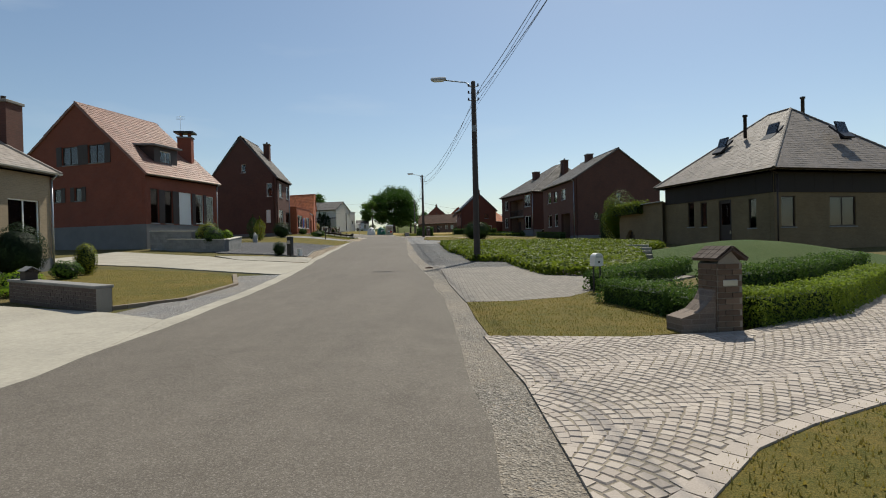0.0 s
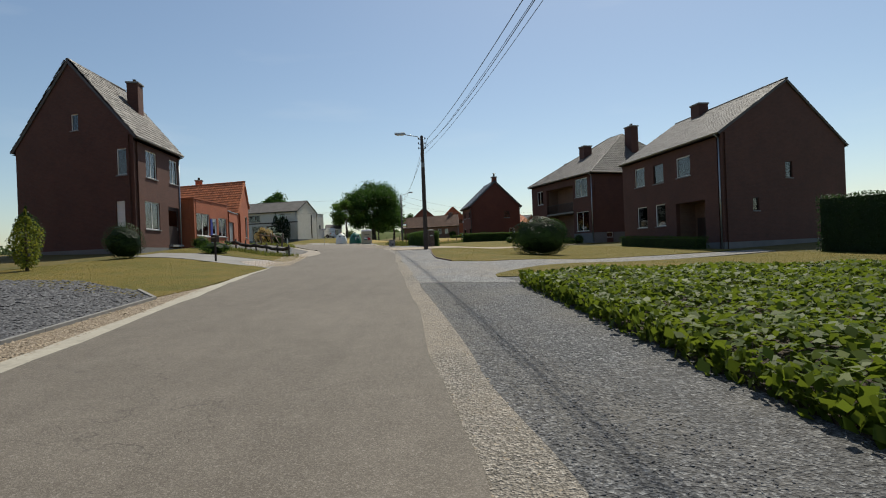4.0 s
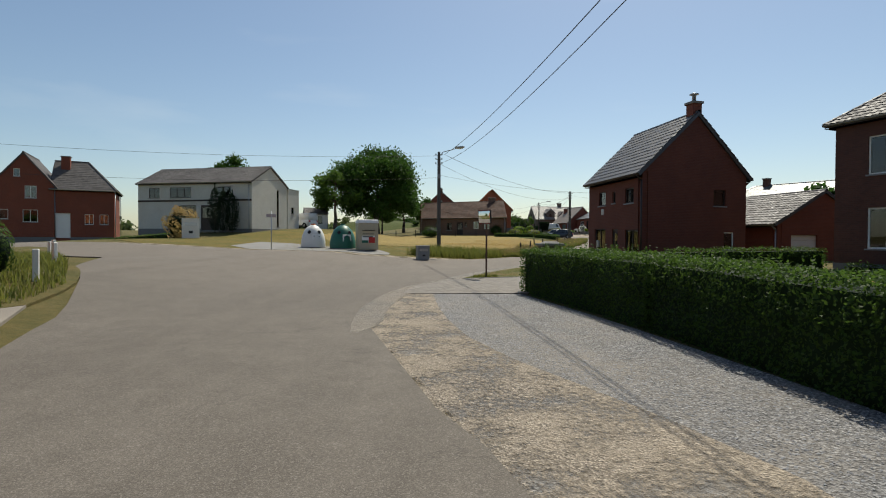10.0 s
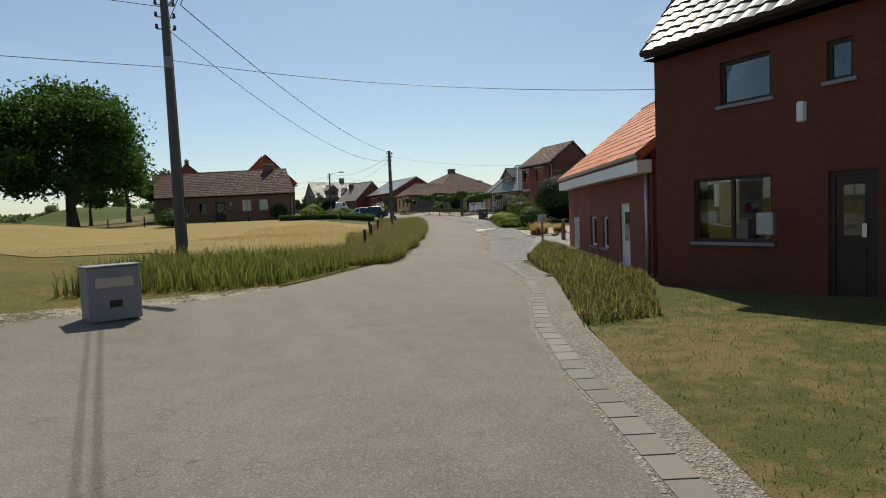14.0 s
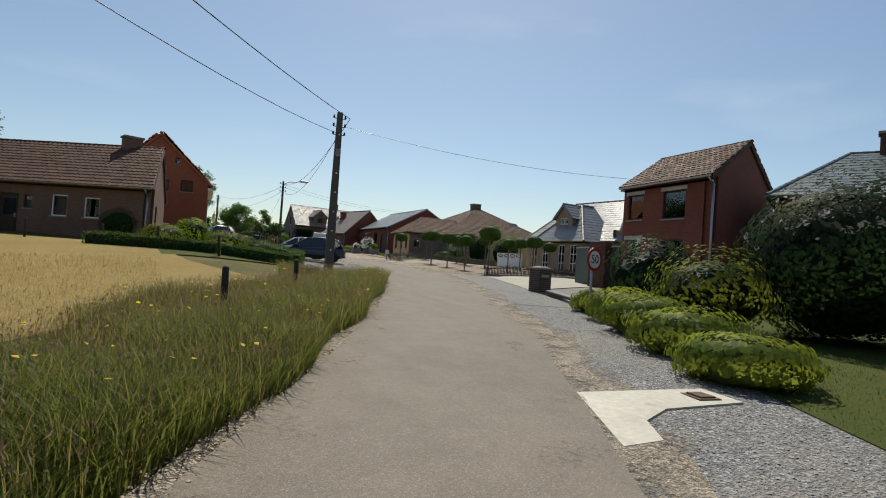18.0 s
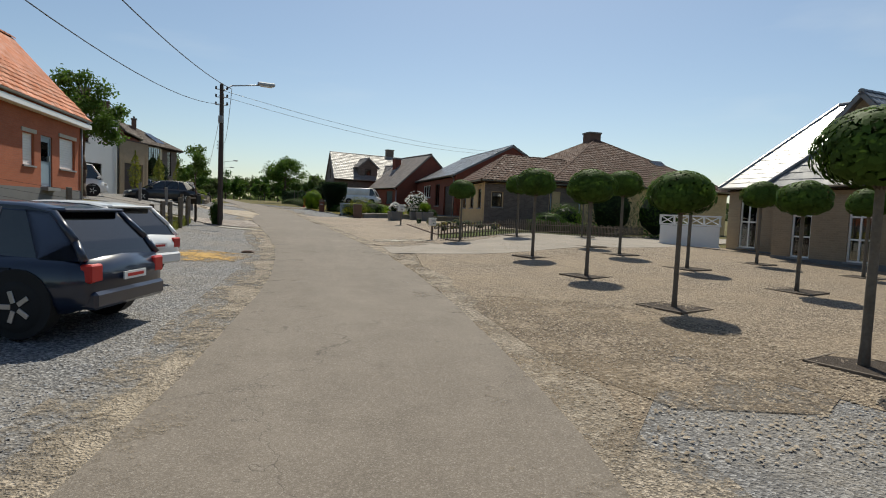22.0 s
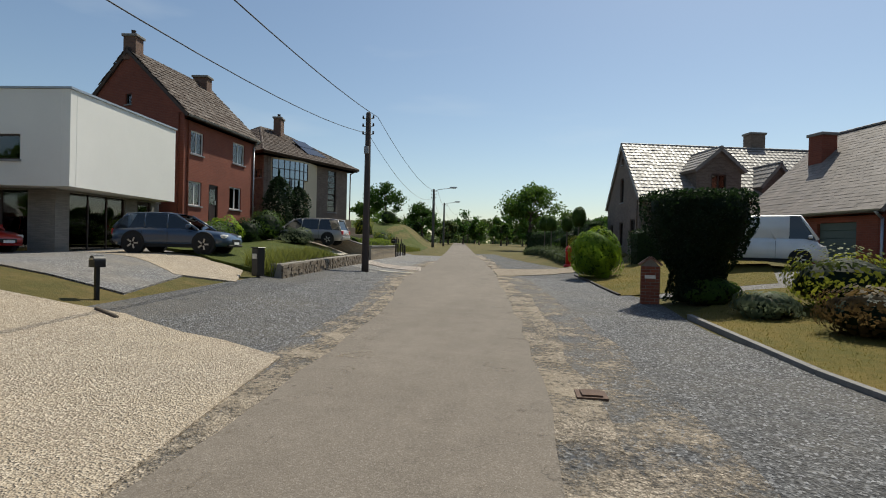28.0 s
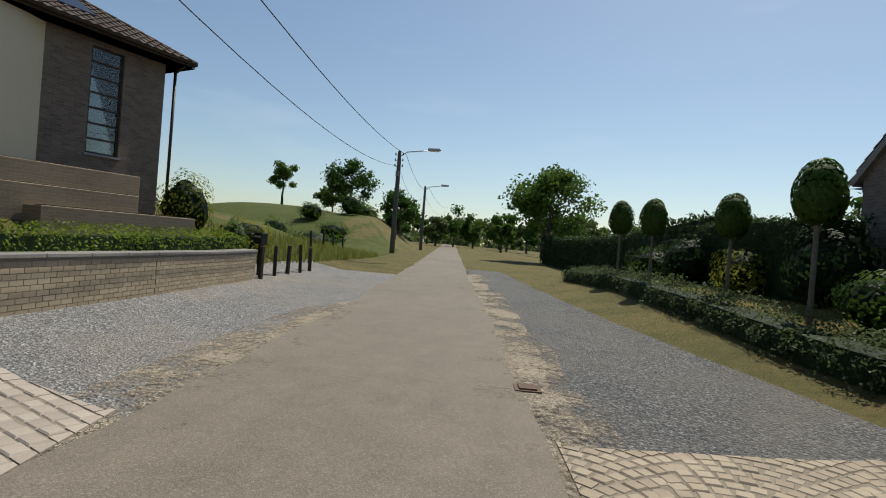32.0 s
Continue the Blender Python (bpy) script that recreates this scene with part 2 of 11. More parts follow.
SLATEGRAVEL = gravel("gravel_slate", [(0, (.03, .03, .036)), (.5, (.09, .09, .1)), (1, (.22, .22, .23))], 26, (.08, .08, .085))
BROWNGRAVEL = gravel("gravel_brown", [(0, (.14, .1, .066)), (.5, (.31, .236, .162)), (1, (.52, .435, .33))], 46, (.35, .275, .19))
BEIGEGRAVEL = gravel("gravel_beige", [(0, (.41, .335, .25)), (.5, (.54, .455, .355)), (1, (.65, .575, .475))], 60, (.52, .43, .32))
TANGRAVEL = gravel("gravel_tan", [(0, (.215, .162, .117)), (.5, (.355, .286, .217)), (1, (.52, .44, .35))], 46, (.43, .35, .265))
DIRT = gravel("verge_grit", [(0, (.17, .15, .125)), (.5, (.285, .255, .215)), (1, (.45, .41, .36))], 60, (.35, .3, .24))
DIRT_L = gravel("verge_sand", [(0, (.25, .207, .158)), (.5, (.405, .34, .265)), (1, (.6, .52, .425))], 60, (.47, .395, .3))


def broken(material, name, lo=.4, hi=.54):
    """Loose sand lying in patches, with bare ground showing between."""
    m = material.copy()
    m.name = name
    t = m.node_tree
    out = t.nodes["Material Output"]
    top = out.inputs[0].links[0].from_socket
    co, n1, n2, ad, rp, tp, mx = (t.nodes.new(k) for k in ("ShaderNodeTexCoord", "ShaderNodeTexNoise", "ShaderNodeTexNoise", "ShaderNodeMix", "ShaderNodeValToRGB", "ShaderNodeBsdfTransparent", "ShaderNodeMixShader"))
    n1.inputs["Scale"].default_value, n1.inputs["Detail"].default_value = 1.6, 6
    n2.inputs["Scale"].default_value, n2.inputs["Detail"].default_value = 14, 6
    ad.inputs[0].default_value = .45
    rp.color_ramp.elements[0].position, rp.color_ramp.elements[1].position = lo, hi
    for n in (n1, n2):
        t.links.new(co.outputs["Object"], n.inputs["Vector"])
    t.links.new(n1.outputs["Fac"], ad.inputs[2])
    t.links.new(n2.outputs["Fac"], ad.inputs[3])
    t.links.new(ad.outputs[0], rp.inputs[0])
    t.links.new(rp.outputs[0], mx.inputs[0])
    t.links.new(tp.outputs[0], mx.inputs[1])
    t.links.new(top, mx.inputs[2])
    t.links.new(mx.outputs[0], out.inputs[0])
    return m


DIRT_B = broken(DIRT_L, "verge_sand_patches", .35, .56)
DIRT_S = broken(DIRT_L, "verge_sand_thin", .44, .62)
DIRT_D = broken(DIRT_L, "sand_drift", .56, .78)
SAND = surface("sand_yellow", (.5, .33, .12), .95, 60, 2, .3, .5)
CONC = concrete("concrete_pale", (.4, .37, .31))
CONC_G = concrete("concrete_grey", (.26, .25, .235))
CONC_W = concrete("concrete_white", (.55, .52, .45))
COBBLE = piece_mat("cobble_stone", [(0, (.29, .245, .21)), (.5, (.41, .355, .31)), (1, (.53, .465, .4))])
PAVER = piece_mat("paver_grey", [(0, (.17, .15, .125)), (.5, (.225, .2, .172)), (1, (.285, .258, .225))])
BPAVER = piece_mat("paver_beige", [(0, (.28, .225, .165)), (.5, (.37, .305, .23)), (1, (.46, .39, .3))])
PINKPAVER = piece_mat("paver_pink", [(0, (.33, .22, .16)), (.5, (.4, .285, .215)), (1, (.46, .345, .27))])
FIELDSTONE = piece_mat("field_stone", [(0, (.14, .105, .07)), (.5, (.24, .195, .145)), (1, (.36, .31, .25))])
REDBRICK_P = piece_mat("brick_red_single", [(0, (.2, .06, .035)), (.5, (.3, .1, .055)), (1, (.38, .15, .085))])
DARKBRICK_P = piece_mat("brick_dark_single", [(0, (.07, .05, .045)), (.5, (.12, .085, .07)), (1, (.17, .125, .1))])
BEIGEBRICK_P = piece_mat("brick_beige_single", [(0, (.3, .24, .17)), (.5, (.4, .33, .24)), (1, (.48, .41, .31))])
BROWNBRICK_P = piece_mat("brick_brown_single", [(0, (.085, .055, .036)), (.5, (.15, .1, .068)), (1, (.26, .19, .135))])
GUTTER_P = piece_mat("gutter_stone", [(0, (.15, .13, .108)), (.5, (.21, .19, .162)), (1, (.29, .265, .23))])
BLOCK_P = piece_mat("block_grey_single", [(0, (.17, .17, .17)), (.5, (.25, .25, .24)), (1, (.33, .32, .31))])
MORTAR = surface("mortar", (.3, .275, .24), .95, 60, 2, .2, .4)
PAVERBED = surface("joint_paver", (.2, .178, .15), .95, 60, 2, .3, .4)
JOINT = surface("joint_sand", (.27, .235, .185), .95, 60, 2, .3, .4)
BR_RED = brick_mat("brick_red", (.21, .06, .036), (.29, .092, .052), (.24, .155, .125))
BR_WHITE = brick_mat("brick_white_painted", (.6, .58, .53), (.68, .66, .61), (.5, .48, .44), dirt=.15)
BR_ORANGE = brick_mat("brick_orange", (.37, .112, .052), (.47, .16, .08), (.33, .21, .155))
BR_DARK = brick_mat("brick_dark_red", (.1, .046, .036), (.16, .07, .05), (.13, .098, .082))
BR_BROWN = brick_mat("brick_brown", (.16, .095, .07), (.24, .15, .11), (.24, .19, .15))
BR_BEIGE = brick_mat("brick_beige", (.3, .235, .16), (.39, .31, .215), (.45, .39, .3))
BR_TAN = brick_mat("brick_tan", (.205, .145, .08), (.27, .2, .115), (.25, .195, .125))
BR_RUST = brick_mat("brick_rust", (.14, .042, .026), (.2, .063, .036), (.17, .105, .08))
BR_YELLOW = brick_mat("brick_yellow", (.6, .43, .23), (.74, .56, .32), (.42, .35, .25))
BR_GREY = brick_mat("brick_greybeige", (.115, .088, .07), (.27, .21, .17), (.3, .262, .225))
BR_STONE = brick_mat("stone_cladding", (.2, .19, .175), (.33, .31, .28), (.16, .15, .14), .35, .05)
RENDER_W = surface("render_white", (.78, .77, .73), .85, 40, .5, .06, .2)
RENDER_B = surface("render_beige", (.55, .49, .38), .85, 40, .5, .08, .2)
RENDER_CREAM = surface("render_cream", (.62, .54, .4), .85, 40, .5, .08, .2)
PLINTH = surface("plinth_grey", (.2, .2, .2), .85, 30, 1, .2, .3)
T_BROWN = tile_mat("tile_brown", (.145, .088, .066), .75, .22, .2)
T_RED = tile_mat("tile_redbrown", (.31, .17, .13), .5, .3, .5)
T_ORANGE = tile_mat("tile_orange", (.47, .165, .07), .65, .35, .35)
T_DARK = tile_mat("tile_dark_glazed", (.09, .087, .086), .4, .25, .6)
T_SHINY = tile_mat("tile_glazed", (.2, .2, .205), .34, .2, 1.0)
T_GREY = tile_mat("tile_grey", (.14, .128, .123), .6, .25, .3)
T_LIGHT = tile_mat("tile_light_grey", (.27, .245, .225), .5, .2, .6)
T_SLATE = tile_mat("slate", (.25, .215, .19), .58, .2, .4)
T_UMBER = tile_mat("tile_umber", (.115, .085, .07), .7, .22, .3)
T_BLUE = tile_mat("tile_bluegrey", (.12, .145, .15), .35, .2)
WHITE = surface("paint_white", (.8, .8, .78), .4, 50, 1, .05, .05)
CREAM = surface("paint_cream", (.5, .44, .32), .5, 50, 1, .06, .05)
BLACK = surface("paint_black", (.015, .015, .017), .4, 50, 1, .2, .05)
GREYP = surface("paint_grey", (.25, .26, .27), .5, 50, 1, .1, .05)
BLUEGREY = surface("paint_bluegrey", (.3, .38, .44), .5, 50, 1, .1, .05)
BLUEP = surface("paint_blue", (.04, .06, .3), .5, 50, 1, .1, .05)
GREENP = surface("paint_green", (.06, .16, .11), .45, 50, 1, .15, .05)
GREENGREY = surface("paint_greengrey", (.105, .14, .13), .6, 50, 1, .12, .05)
REDP = surface("paint_red", (.5, .03, .025), .45, 50, 1, .15, .05)
ORANGEP = surface("paint_orange", (.7, .2, .03), .5, 50, 1, .1, .05)
BROWNP = surface("paint_brown", (.05, .028, .02), .55, 50, 1, .15, .05)
CLADDING = surface("cladding_dark", (.03, .018, .013), .75, 30, 2, .3, .3)
WOOD = surface("wood_grey", (.19, .155, .12), .85, 25, 3, .35, .5)
WOODDARK = surface("wood_dark", (.055, .042, .034), .85, 25, 3, .35, .5)
POLE = concrete("pole_dark", (.13, .12, .105))
POLEW = surface("pole_wood", (.085, .065, .055), .85, 30, 2, .35, .5)
ZINC = surface("zinc", (.42, .44, .46), .4, 40, 1.5, .15, .1, .7)
STEEL = surface("steel", (.55, .55, .56), .3, 40, 1.5, .1, .05, .9)
RUST = surface("steel_rusty", (.13, .075, .05), .8, 40, 2, .4, .4)
PLASTIC = surface("plastic_white", (.72, .71, .67), .5, 40, 1, .06, .1)
PLASTIC_G = surface("plastic_green", (.02, .16, .11), .45, 40, 1, .12, .1)
RUBBER = surface("rubber", (.02, .02, .02), .8, 60, 2, .2, .3)
CURTAIN = surface("curtain", (.75, .74, .7), .9, 30, 1, .06, .2)
ROOMDARK = surface("room_dark", (.06, .055, .05), .9, 10, 1, .2, .1)
STONE = surface("bluestone", (.28, .285, .29), .7, 40, 1.2, .2, .3)
ROCK = surface("rock_pale", (.45, .43, .4), .85, 12, 1.5, .3, .8, 0, .04)
SOIL = surface("soil", (.075, .055, .04), .95, 40, 1.5, .35, .9, 0, .03)
POT = surface("pot_grey", (.2, .195, .185), .8, 40, 2, .15, .3)
BARK = surface("bark", (.12, .095, .07), .9, 18, 2, .35, .9, 0, .03)
BARKPALE = surface("bark_pale", (.2, .175, .14), .9, 18, 2, .3, .6, 0, .02)
L_TREE = leaf_mat("leaf_tree", (.038, .075, .016))
L_TREE2 = leaf_mat("leaf_tree_light", (.06, .1, .022))
L_HEDGE = leaf_mat("leaf_hedge", (.034, .066, .015), (.068, .11, .024), .3)
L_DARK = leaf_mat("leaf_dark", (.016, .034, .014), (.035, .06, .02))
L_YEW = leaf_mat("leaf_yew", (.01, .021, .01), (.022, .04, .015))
L_BOX = leaf_mat("leaf_box", (.085, .13, .018), (.145, .18, .03), .3)
L_IVY = leaf_mat("leaf_ivy", (.055, .085, .011), (.115, .14, .02), .45, .55)
L_LIME = leaf_mat("leaf_lime", (.085, .15, .018), (.2, .27, .03))
L_CONIFER = leaf_mat("leaf_conifer", (.065, .1, .018), (.19, .19, .032))
L_JUNIPER = leaf_mat("leaf_juniper", (.085, .125, .022), (.22, .235, .045))
L_GRASS = leaf_mat("blade_green", (.07, .1, .016), (.15, .15, .045))
L_DRY = leaf_mat("blade_dry", (.13, .125, .035), (.25, .2, .08))
L_SEED = leaf_mat("seed_heads", (.15, .105, .07), (.23, .165, .11))
L_LAWN = leaf_mat("blade_lawn", (.06, .085, .013), (.19, .145, .042))
L_LAWNG = leaf_mat("blade_lawn_green", (.042, .075, .011), (.1, .115, .026))
L_MEADOW = leaf_mat("blade_meadow", (.045, .085, .012), (.15, .155, .036))
L_WEED = leaf_mat("leaf_weed", (.028, .05, .012), (.085, .09, .03))
L_BLUE = leaf_mat("leaf_lavender", (.075, .1, .055), (.13, .15, .1))
L_LAV = leaf_mat("leaf_lavender_green", (.04, .06, .026), (.085, .105, .05))
L_FAR = leaf_mat("leaf_far", (.06, .085, .035), (.1, .125, .05))
L_REDLEAF = leaf_mat("leaf_bronze", (.055, .04, .02), (.11, .075, .032))
L_STRAW = leaf_mat("blade_straw", (.25, .18, .075), (.34, .26, .12))
PETAL = leaf_mat("petal_white", (.45, .44, .41), (.52, .52, .5), .1)
PETAL_Y = leaf_mat("petal_yellow", (.45, .33, .02), (.52, .4, .04), .1)
PETAL_P = leaf_mat("petal_pale", (.16, .14, .15), (.26, .23, .25), .3)
GLASS = glass_mat("window_glass")
CARGLASS = glass_mat("car_glass", (.04, .048, .05))
MIRROR = surface("mirror", (.9, .9, .9), .01, 5, .5, 0, 0, 1)
LAMPGLASS = surface("lamp_lens", (.75, .74, .68), .25, 30, 1, .05, 0)
BAYGLASS = surface("bay_glass_dark", (.36, .4, .44), .05, 5, .5, .08, 0, .75, .01, 1.0)
SOLAR = surface("solar_panel", (.012, .016, .035), .12, 10, 1, .2, 0)


def car_paint(name, c):
    a = Nodes(name, .28)
    a.b.inputs["Coat Weight"].default_value = .7
    return a.done(a.ramp(a.noise(.8, 4), [(.3, sc(c, .9)), (.7, sc(c, 1.08))]))


# ---- terrain: centre line of the road, its height, and the rise of the gardens beside it ----
LINE = [(3.71, -34.8, -.5), (0, 0, .17), (-1.6, 15, .46), (-4.2, 30.3, .99), (-6.3, 45.1, 1.81), (-8.4, 58.8, 2.27), (-11, 71.1, 2.81), (-13, 83.2, 3.07),
        (-11, 94.8, 3.02), (-5.1, 108.1, 3.0), (.3, 119.9, 3.39), (4.9, 131.4, 3.91), (8.4, 143.3, 4.36), (9.4, 156.4, 4.72), (8.1, 168.7, 5.02), (6.5, 180.7, 5.37),
        (4.7, 192.2, 5.57), (2.7, 203.9, 5.69), (-.22, 215.67, 5.86), (-4.48, 237.26, 6.17), (-15.33, 292.2, 6.95), (-26.95, 351.06, 7.8)]
SIDE_L = [(-22.2, 61.3, .51), (-22.9, 68.1, .95), (-23.3, 78.4, .64), (-24.2, 83.6, .72), (-15.6, 103.6, .7), (-12, 111.4, .89), (-30.8, 112.6, 1.63), (-35.1, 140, 2.26),
          (-3.2, 155, .49), (-1.2, 162.3, 1.0), (-1.5, 170.1, 1.01), (-4.8, 183.8, 1.08), (-10.9, 202.2, .67), (-11.7, 210.1, 1.55), (-8.9, 218.7, 2.64), (-20.3, 56.5, .28),
          (-38.6, 279.3, 5.44), (-23.2, 270, 4.2)]
SIDE_R = [(11.2, 62.4, -.39), (9.2, 74.9, -.44), (-3.4, 102.9, .57), (-2.4, 96.6, .1), (-1.5, 201.6, .88), (2.9, 174.1, .63), (9.8, 207.3, 1.54), (19.5, 187.1, -.11),
          (13.8, 206.9, .68), (16.1, 30.3, -.1)]


def _line():
    e = np.array(LINE)
    sd = np.r_[0, np.cumsum(np.hypot(*np.diff(e[:, :2], axis=0).T))]
    q = np.arange(0, sd[-1], 1.0)
    i = np.clip(np.searchsorted(sd, q, side="right") - 1, 0, len(sd) - 2)
    h = (sd[i + 1] - sd[i])[:, None]
    u = ((q - sd[i])[:, None]) / h
    m = np.gradient(e, sd, axis=0)
    return q, (2 * u**3 - 3 * u**2 + 1) * e[i] + (u**3 - 2 * u**2 + u) * h * m[i] + (-2 * u**3 + 3 * u**2) * e[i + 1] + (u**3 - u**2) * h * m[i + 1]


ARC, CEN = _line()
SIDE = np.array(SIDE_L + SIDE_R)
TAN = np.gradient(CEN[:, :2], axis=0)
TAN /= np.linalg.norm(TAN, axis=1)[:, None]


def height(x, y):
    x, y = np.atleast_1d(np.asarray(x, float)), np.atleast_1d(np.asarray(y, float))
    out = np.empty(len(x))
    for k in range(0, len(x), 20000):
        a, b = x[k:k + 20000, None], y[k:k + 20000, None]
        d = (CEN[None, :, 0] - a) ** 2 + (CEN[None, :, 1] - b) ** 2
        dm = d.min(1)
        w = np.exp(-(d - dm[:, None]) / 162)
        z = (w * CEN[None, :, 2]).sum(1) / w.sum(1)
        v = np.exp(-((SIDE[None, :, 0] - a) ** 2 + (SIDE[None, :, 1] - b) ** 2) / 98)
        de = (v * SIDE[None, :, 2]).sum(1) / (v.sum(1) + .15)
        u = np.clip((np.sqrt(dm) - 3.5) / 6.5, 0, 1)
        out[k:k + 20000] = z + u * u * (3 - 2 * u) * de
    return out


GX, GY = np.arange(-110, 91.0), np.arange(-45, 361.0)
HT = height(*[a.ravel() for a in np.meshgrid(GX, GY)]).reshape(len(GY), len(GX))


def gzs(x, y):
    """Ground height at many places."""
    fx, fy = np.clip(np.asarray(x, float) + 110, 0, 199.99), np.clip(np.asarray(y, float) + 45, 0, 404.99)
    i, j = fx.astype(int), fy.astype(int)
    u, v = fx - i, fy - j
    return HT[j, i] * (1 - u) * (1 - v) + HT[j, i + 1] * u * (1 - v) + HT[j + 1, i] * (1 - u) * v + HT[j + 1, i + 1] * u * v


def gz(x, y):
    return float(gzs(x, y))


def at(s, o):
    """The place at station s along the road, o metres to the right of its centre line."""
    k = np.clip(s + 35, 0, len(ARC) - 1.001)
    x, y = np.interp(k, ARC, CEN[:, 0]), np.interp(k, ARC, CEN[:, 1])
    tx, ty = np.interp(k, ARC, TAN[:, 0]), np.interp(k, ARC, TAN[:, 1])
    return float(x + o * ty), float(y - o * tx)


# ---- building helpers ----
def part(name, bm, material, parent=None, label="", smooth=False, uv=True):
    """Links a bmesh as one mesh object, under a thing or a part."""
    if uv:
        lay = bm.loops.layers.uv.verify()
        for f in bm.faces:
            n = f.normal
            if abs(n.z) > .7:
                for l in f.loops:
                    l[lay].uv = l.vert.co.xy
            else:
                t = Vector((-n.y, n.x)).normalized() if abs(n.x) + abs(n.y) > 1e-6 else Vector((1, 0))
                for l in f.loops:
                    l[lay].uv = (l.vert.co.xy.dot(t), l.vert.co.z)
    me = bpy.data.meshes.new(name)
    bm.to_mesh(me)
    bm.free()
    if smooth:
        me.polygons.foreach_set("use_smooth", [True] * len(me.polygons))
    me.materials.append(material)
    ob = new(name, me)
    ob.parent = parent
    if label:
        tagged(ob, label)
    return ob


def raw(name, verts, faces, material, parent=None, label="", smooth=False, kind=""):
    me = bpy.data.meshes.new(name)
    if isinstance(verts, np.ndarray):
        nv, nf, k = len(verts), len(faces), faces.shape[1]
        me.vertices.add(nv)
        me.vertices.foreach_set("co", verts.astype(np.float32).ravel())
        me.loops.add(nf * k)
        me.loops.foreach_set("vertex_index", faces.astype(np.int32).ravel())
        me.polygons.add(nf)
        me.polygons.foreach_set("loop_start", np.arange(0, nf * k, k, dtype=np.int32))
        me.update(calc_edges=True)
    else:
        me.from_pydata(verts, [], faces)
    if smooth:
        me.polygons.foreach_set("use_smooth", [True] * len(me.polygons))
    me.materials.append(material)
    ob = new(name, me)
    ob.parent = parent
    return tagged(ob, label, kind=kind)


def thing(name, x, y, label, category, rz=0, group="", z=None, kind=""):
    ob = new(name)
    ob.empty_display_size = .2
    ob.matrix_world = pose(x, y, gz(x, y) if z is None else z, 0, 0, rz)
    return tagged(ob, label, category, group, kind)


def box(bm, x0, x1, y0, y1, z0, z1, bevel=0, m=None, taper=1):
    """A box; taper scales its top about its middle."""
    xm, ym = (x0 + x1) / 2, (y0 + y1) / 2
    r = bmesh.ops.create_cube(bm, size=1)
    vs = r["verts"]
    for v in vs:
        top = v.co.z > 0
        k = taper if top else 1
        v.co = Vector((xm + (x1 - x0) * v.co.x * k, ym + (y1 - y0) * v.co.y * k, z1 if top else z0))
    if bevel:
        es = list({e for v in vs for e in v.link_edges})
        out = bmesh.ops.bevel(bm, geom=es, offset=bevel, segments=1, affect="EDGES")
        vs = list({v for f in out["faces"] for v in f.verts} | {v for v in vs if v.is_valid})
    if m is not None:
        bmesh.ops.transform(bm, matrix=m, verts=vs)
    return vs


def boxed(name, dims, material, parent=None, label="", bevel=0, m=None, taper=1):
    bm = bmesh.new()
    box(bm, *dims, bevel, m, taper)
    bm.normal_update()
    return part(name, bm, material, parent, label)


def lathe(bm, prof, n=16, m=None):
    """Turns a profile of (radius, height) round z."""
    rings = []
    for r, z in prof:
        rings.append([bm.verts.new((r * math.cos(a), r * math.sin(a), z)) for a in (math.tau * i / n for i in range(n))])
    for a, b in zip(rings, rings[1:]):
        for i in range(n):
            bm.faces.new((a[i], a[(i + 1) % n], b[(i + 1) % n], b[i]))
    if prof[0][0] > 1e-4:
        bm.faces.new(rings[0][::-1])
    if prof[-1][0] > 1e-4:
        bm.faces.new(rings[-1])
    vs = [v for r in rings for v in r]
    if m is not None:
        bmesh.ops.transform(bm, matrix=m, verts=vs)
    bm.normal_update()
    return vs


def turned(name, prof, material, parent=None, label="", n=16, m=None, smooth=True):
    bm = bmesh.new()
    lathe(bm, prof, n, m)
    return part(name, bm, material, parent, label, smooth)


def rod(bm, a, b, r0, r1=None, n=8):
    a, b = Vector(a), Vector(b)
    d = b - a
    q = d.to_track_quat("Z", "Y").to_matrix().to_4x4()
    lathe(bm, [(r0, 0), (r1 if r1 else r0, d.length)], n, Matrix.Translation(a) @ q)


def rods(name, segs, r, material, parent=None, label="", n=8):
    bm = bmesh.new()
    for a, b in segs:
        rod(bm, a, b, r, None, n)
    return part(name, bm, material, parent, label, True)


def inside(poly, x, y):
    x, y = np.asarray(x), np.asarray(y)
    c = np.zeros(x.shape, bool)
    n = len(poly)
    for i in range(n):
        (x0, y0), (x1, y1) = poly[i], poly[i - 1]
        if y0 == y1:
            continue
        c ^= ((y0 > y) != (y1 > y)) & (x < (x1 - x0) * (y - y0) / (y1 - y0) + x0)
    return c


def smooth_poly(pts, closed=True):
    """Rounds the corners of an outline once."""
    out = []
    n = len(pts)
    for i in range(n):
        a, b = Vector(pts[i]), Vector(pts[(i + 1) % n])
        out += [tuple(a.lerp(b, .22)), tuple(a.lerp(b, .78))]
    return out


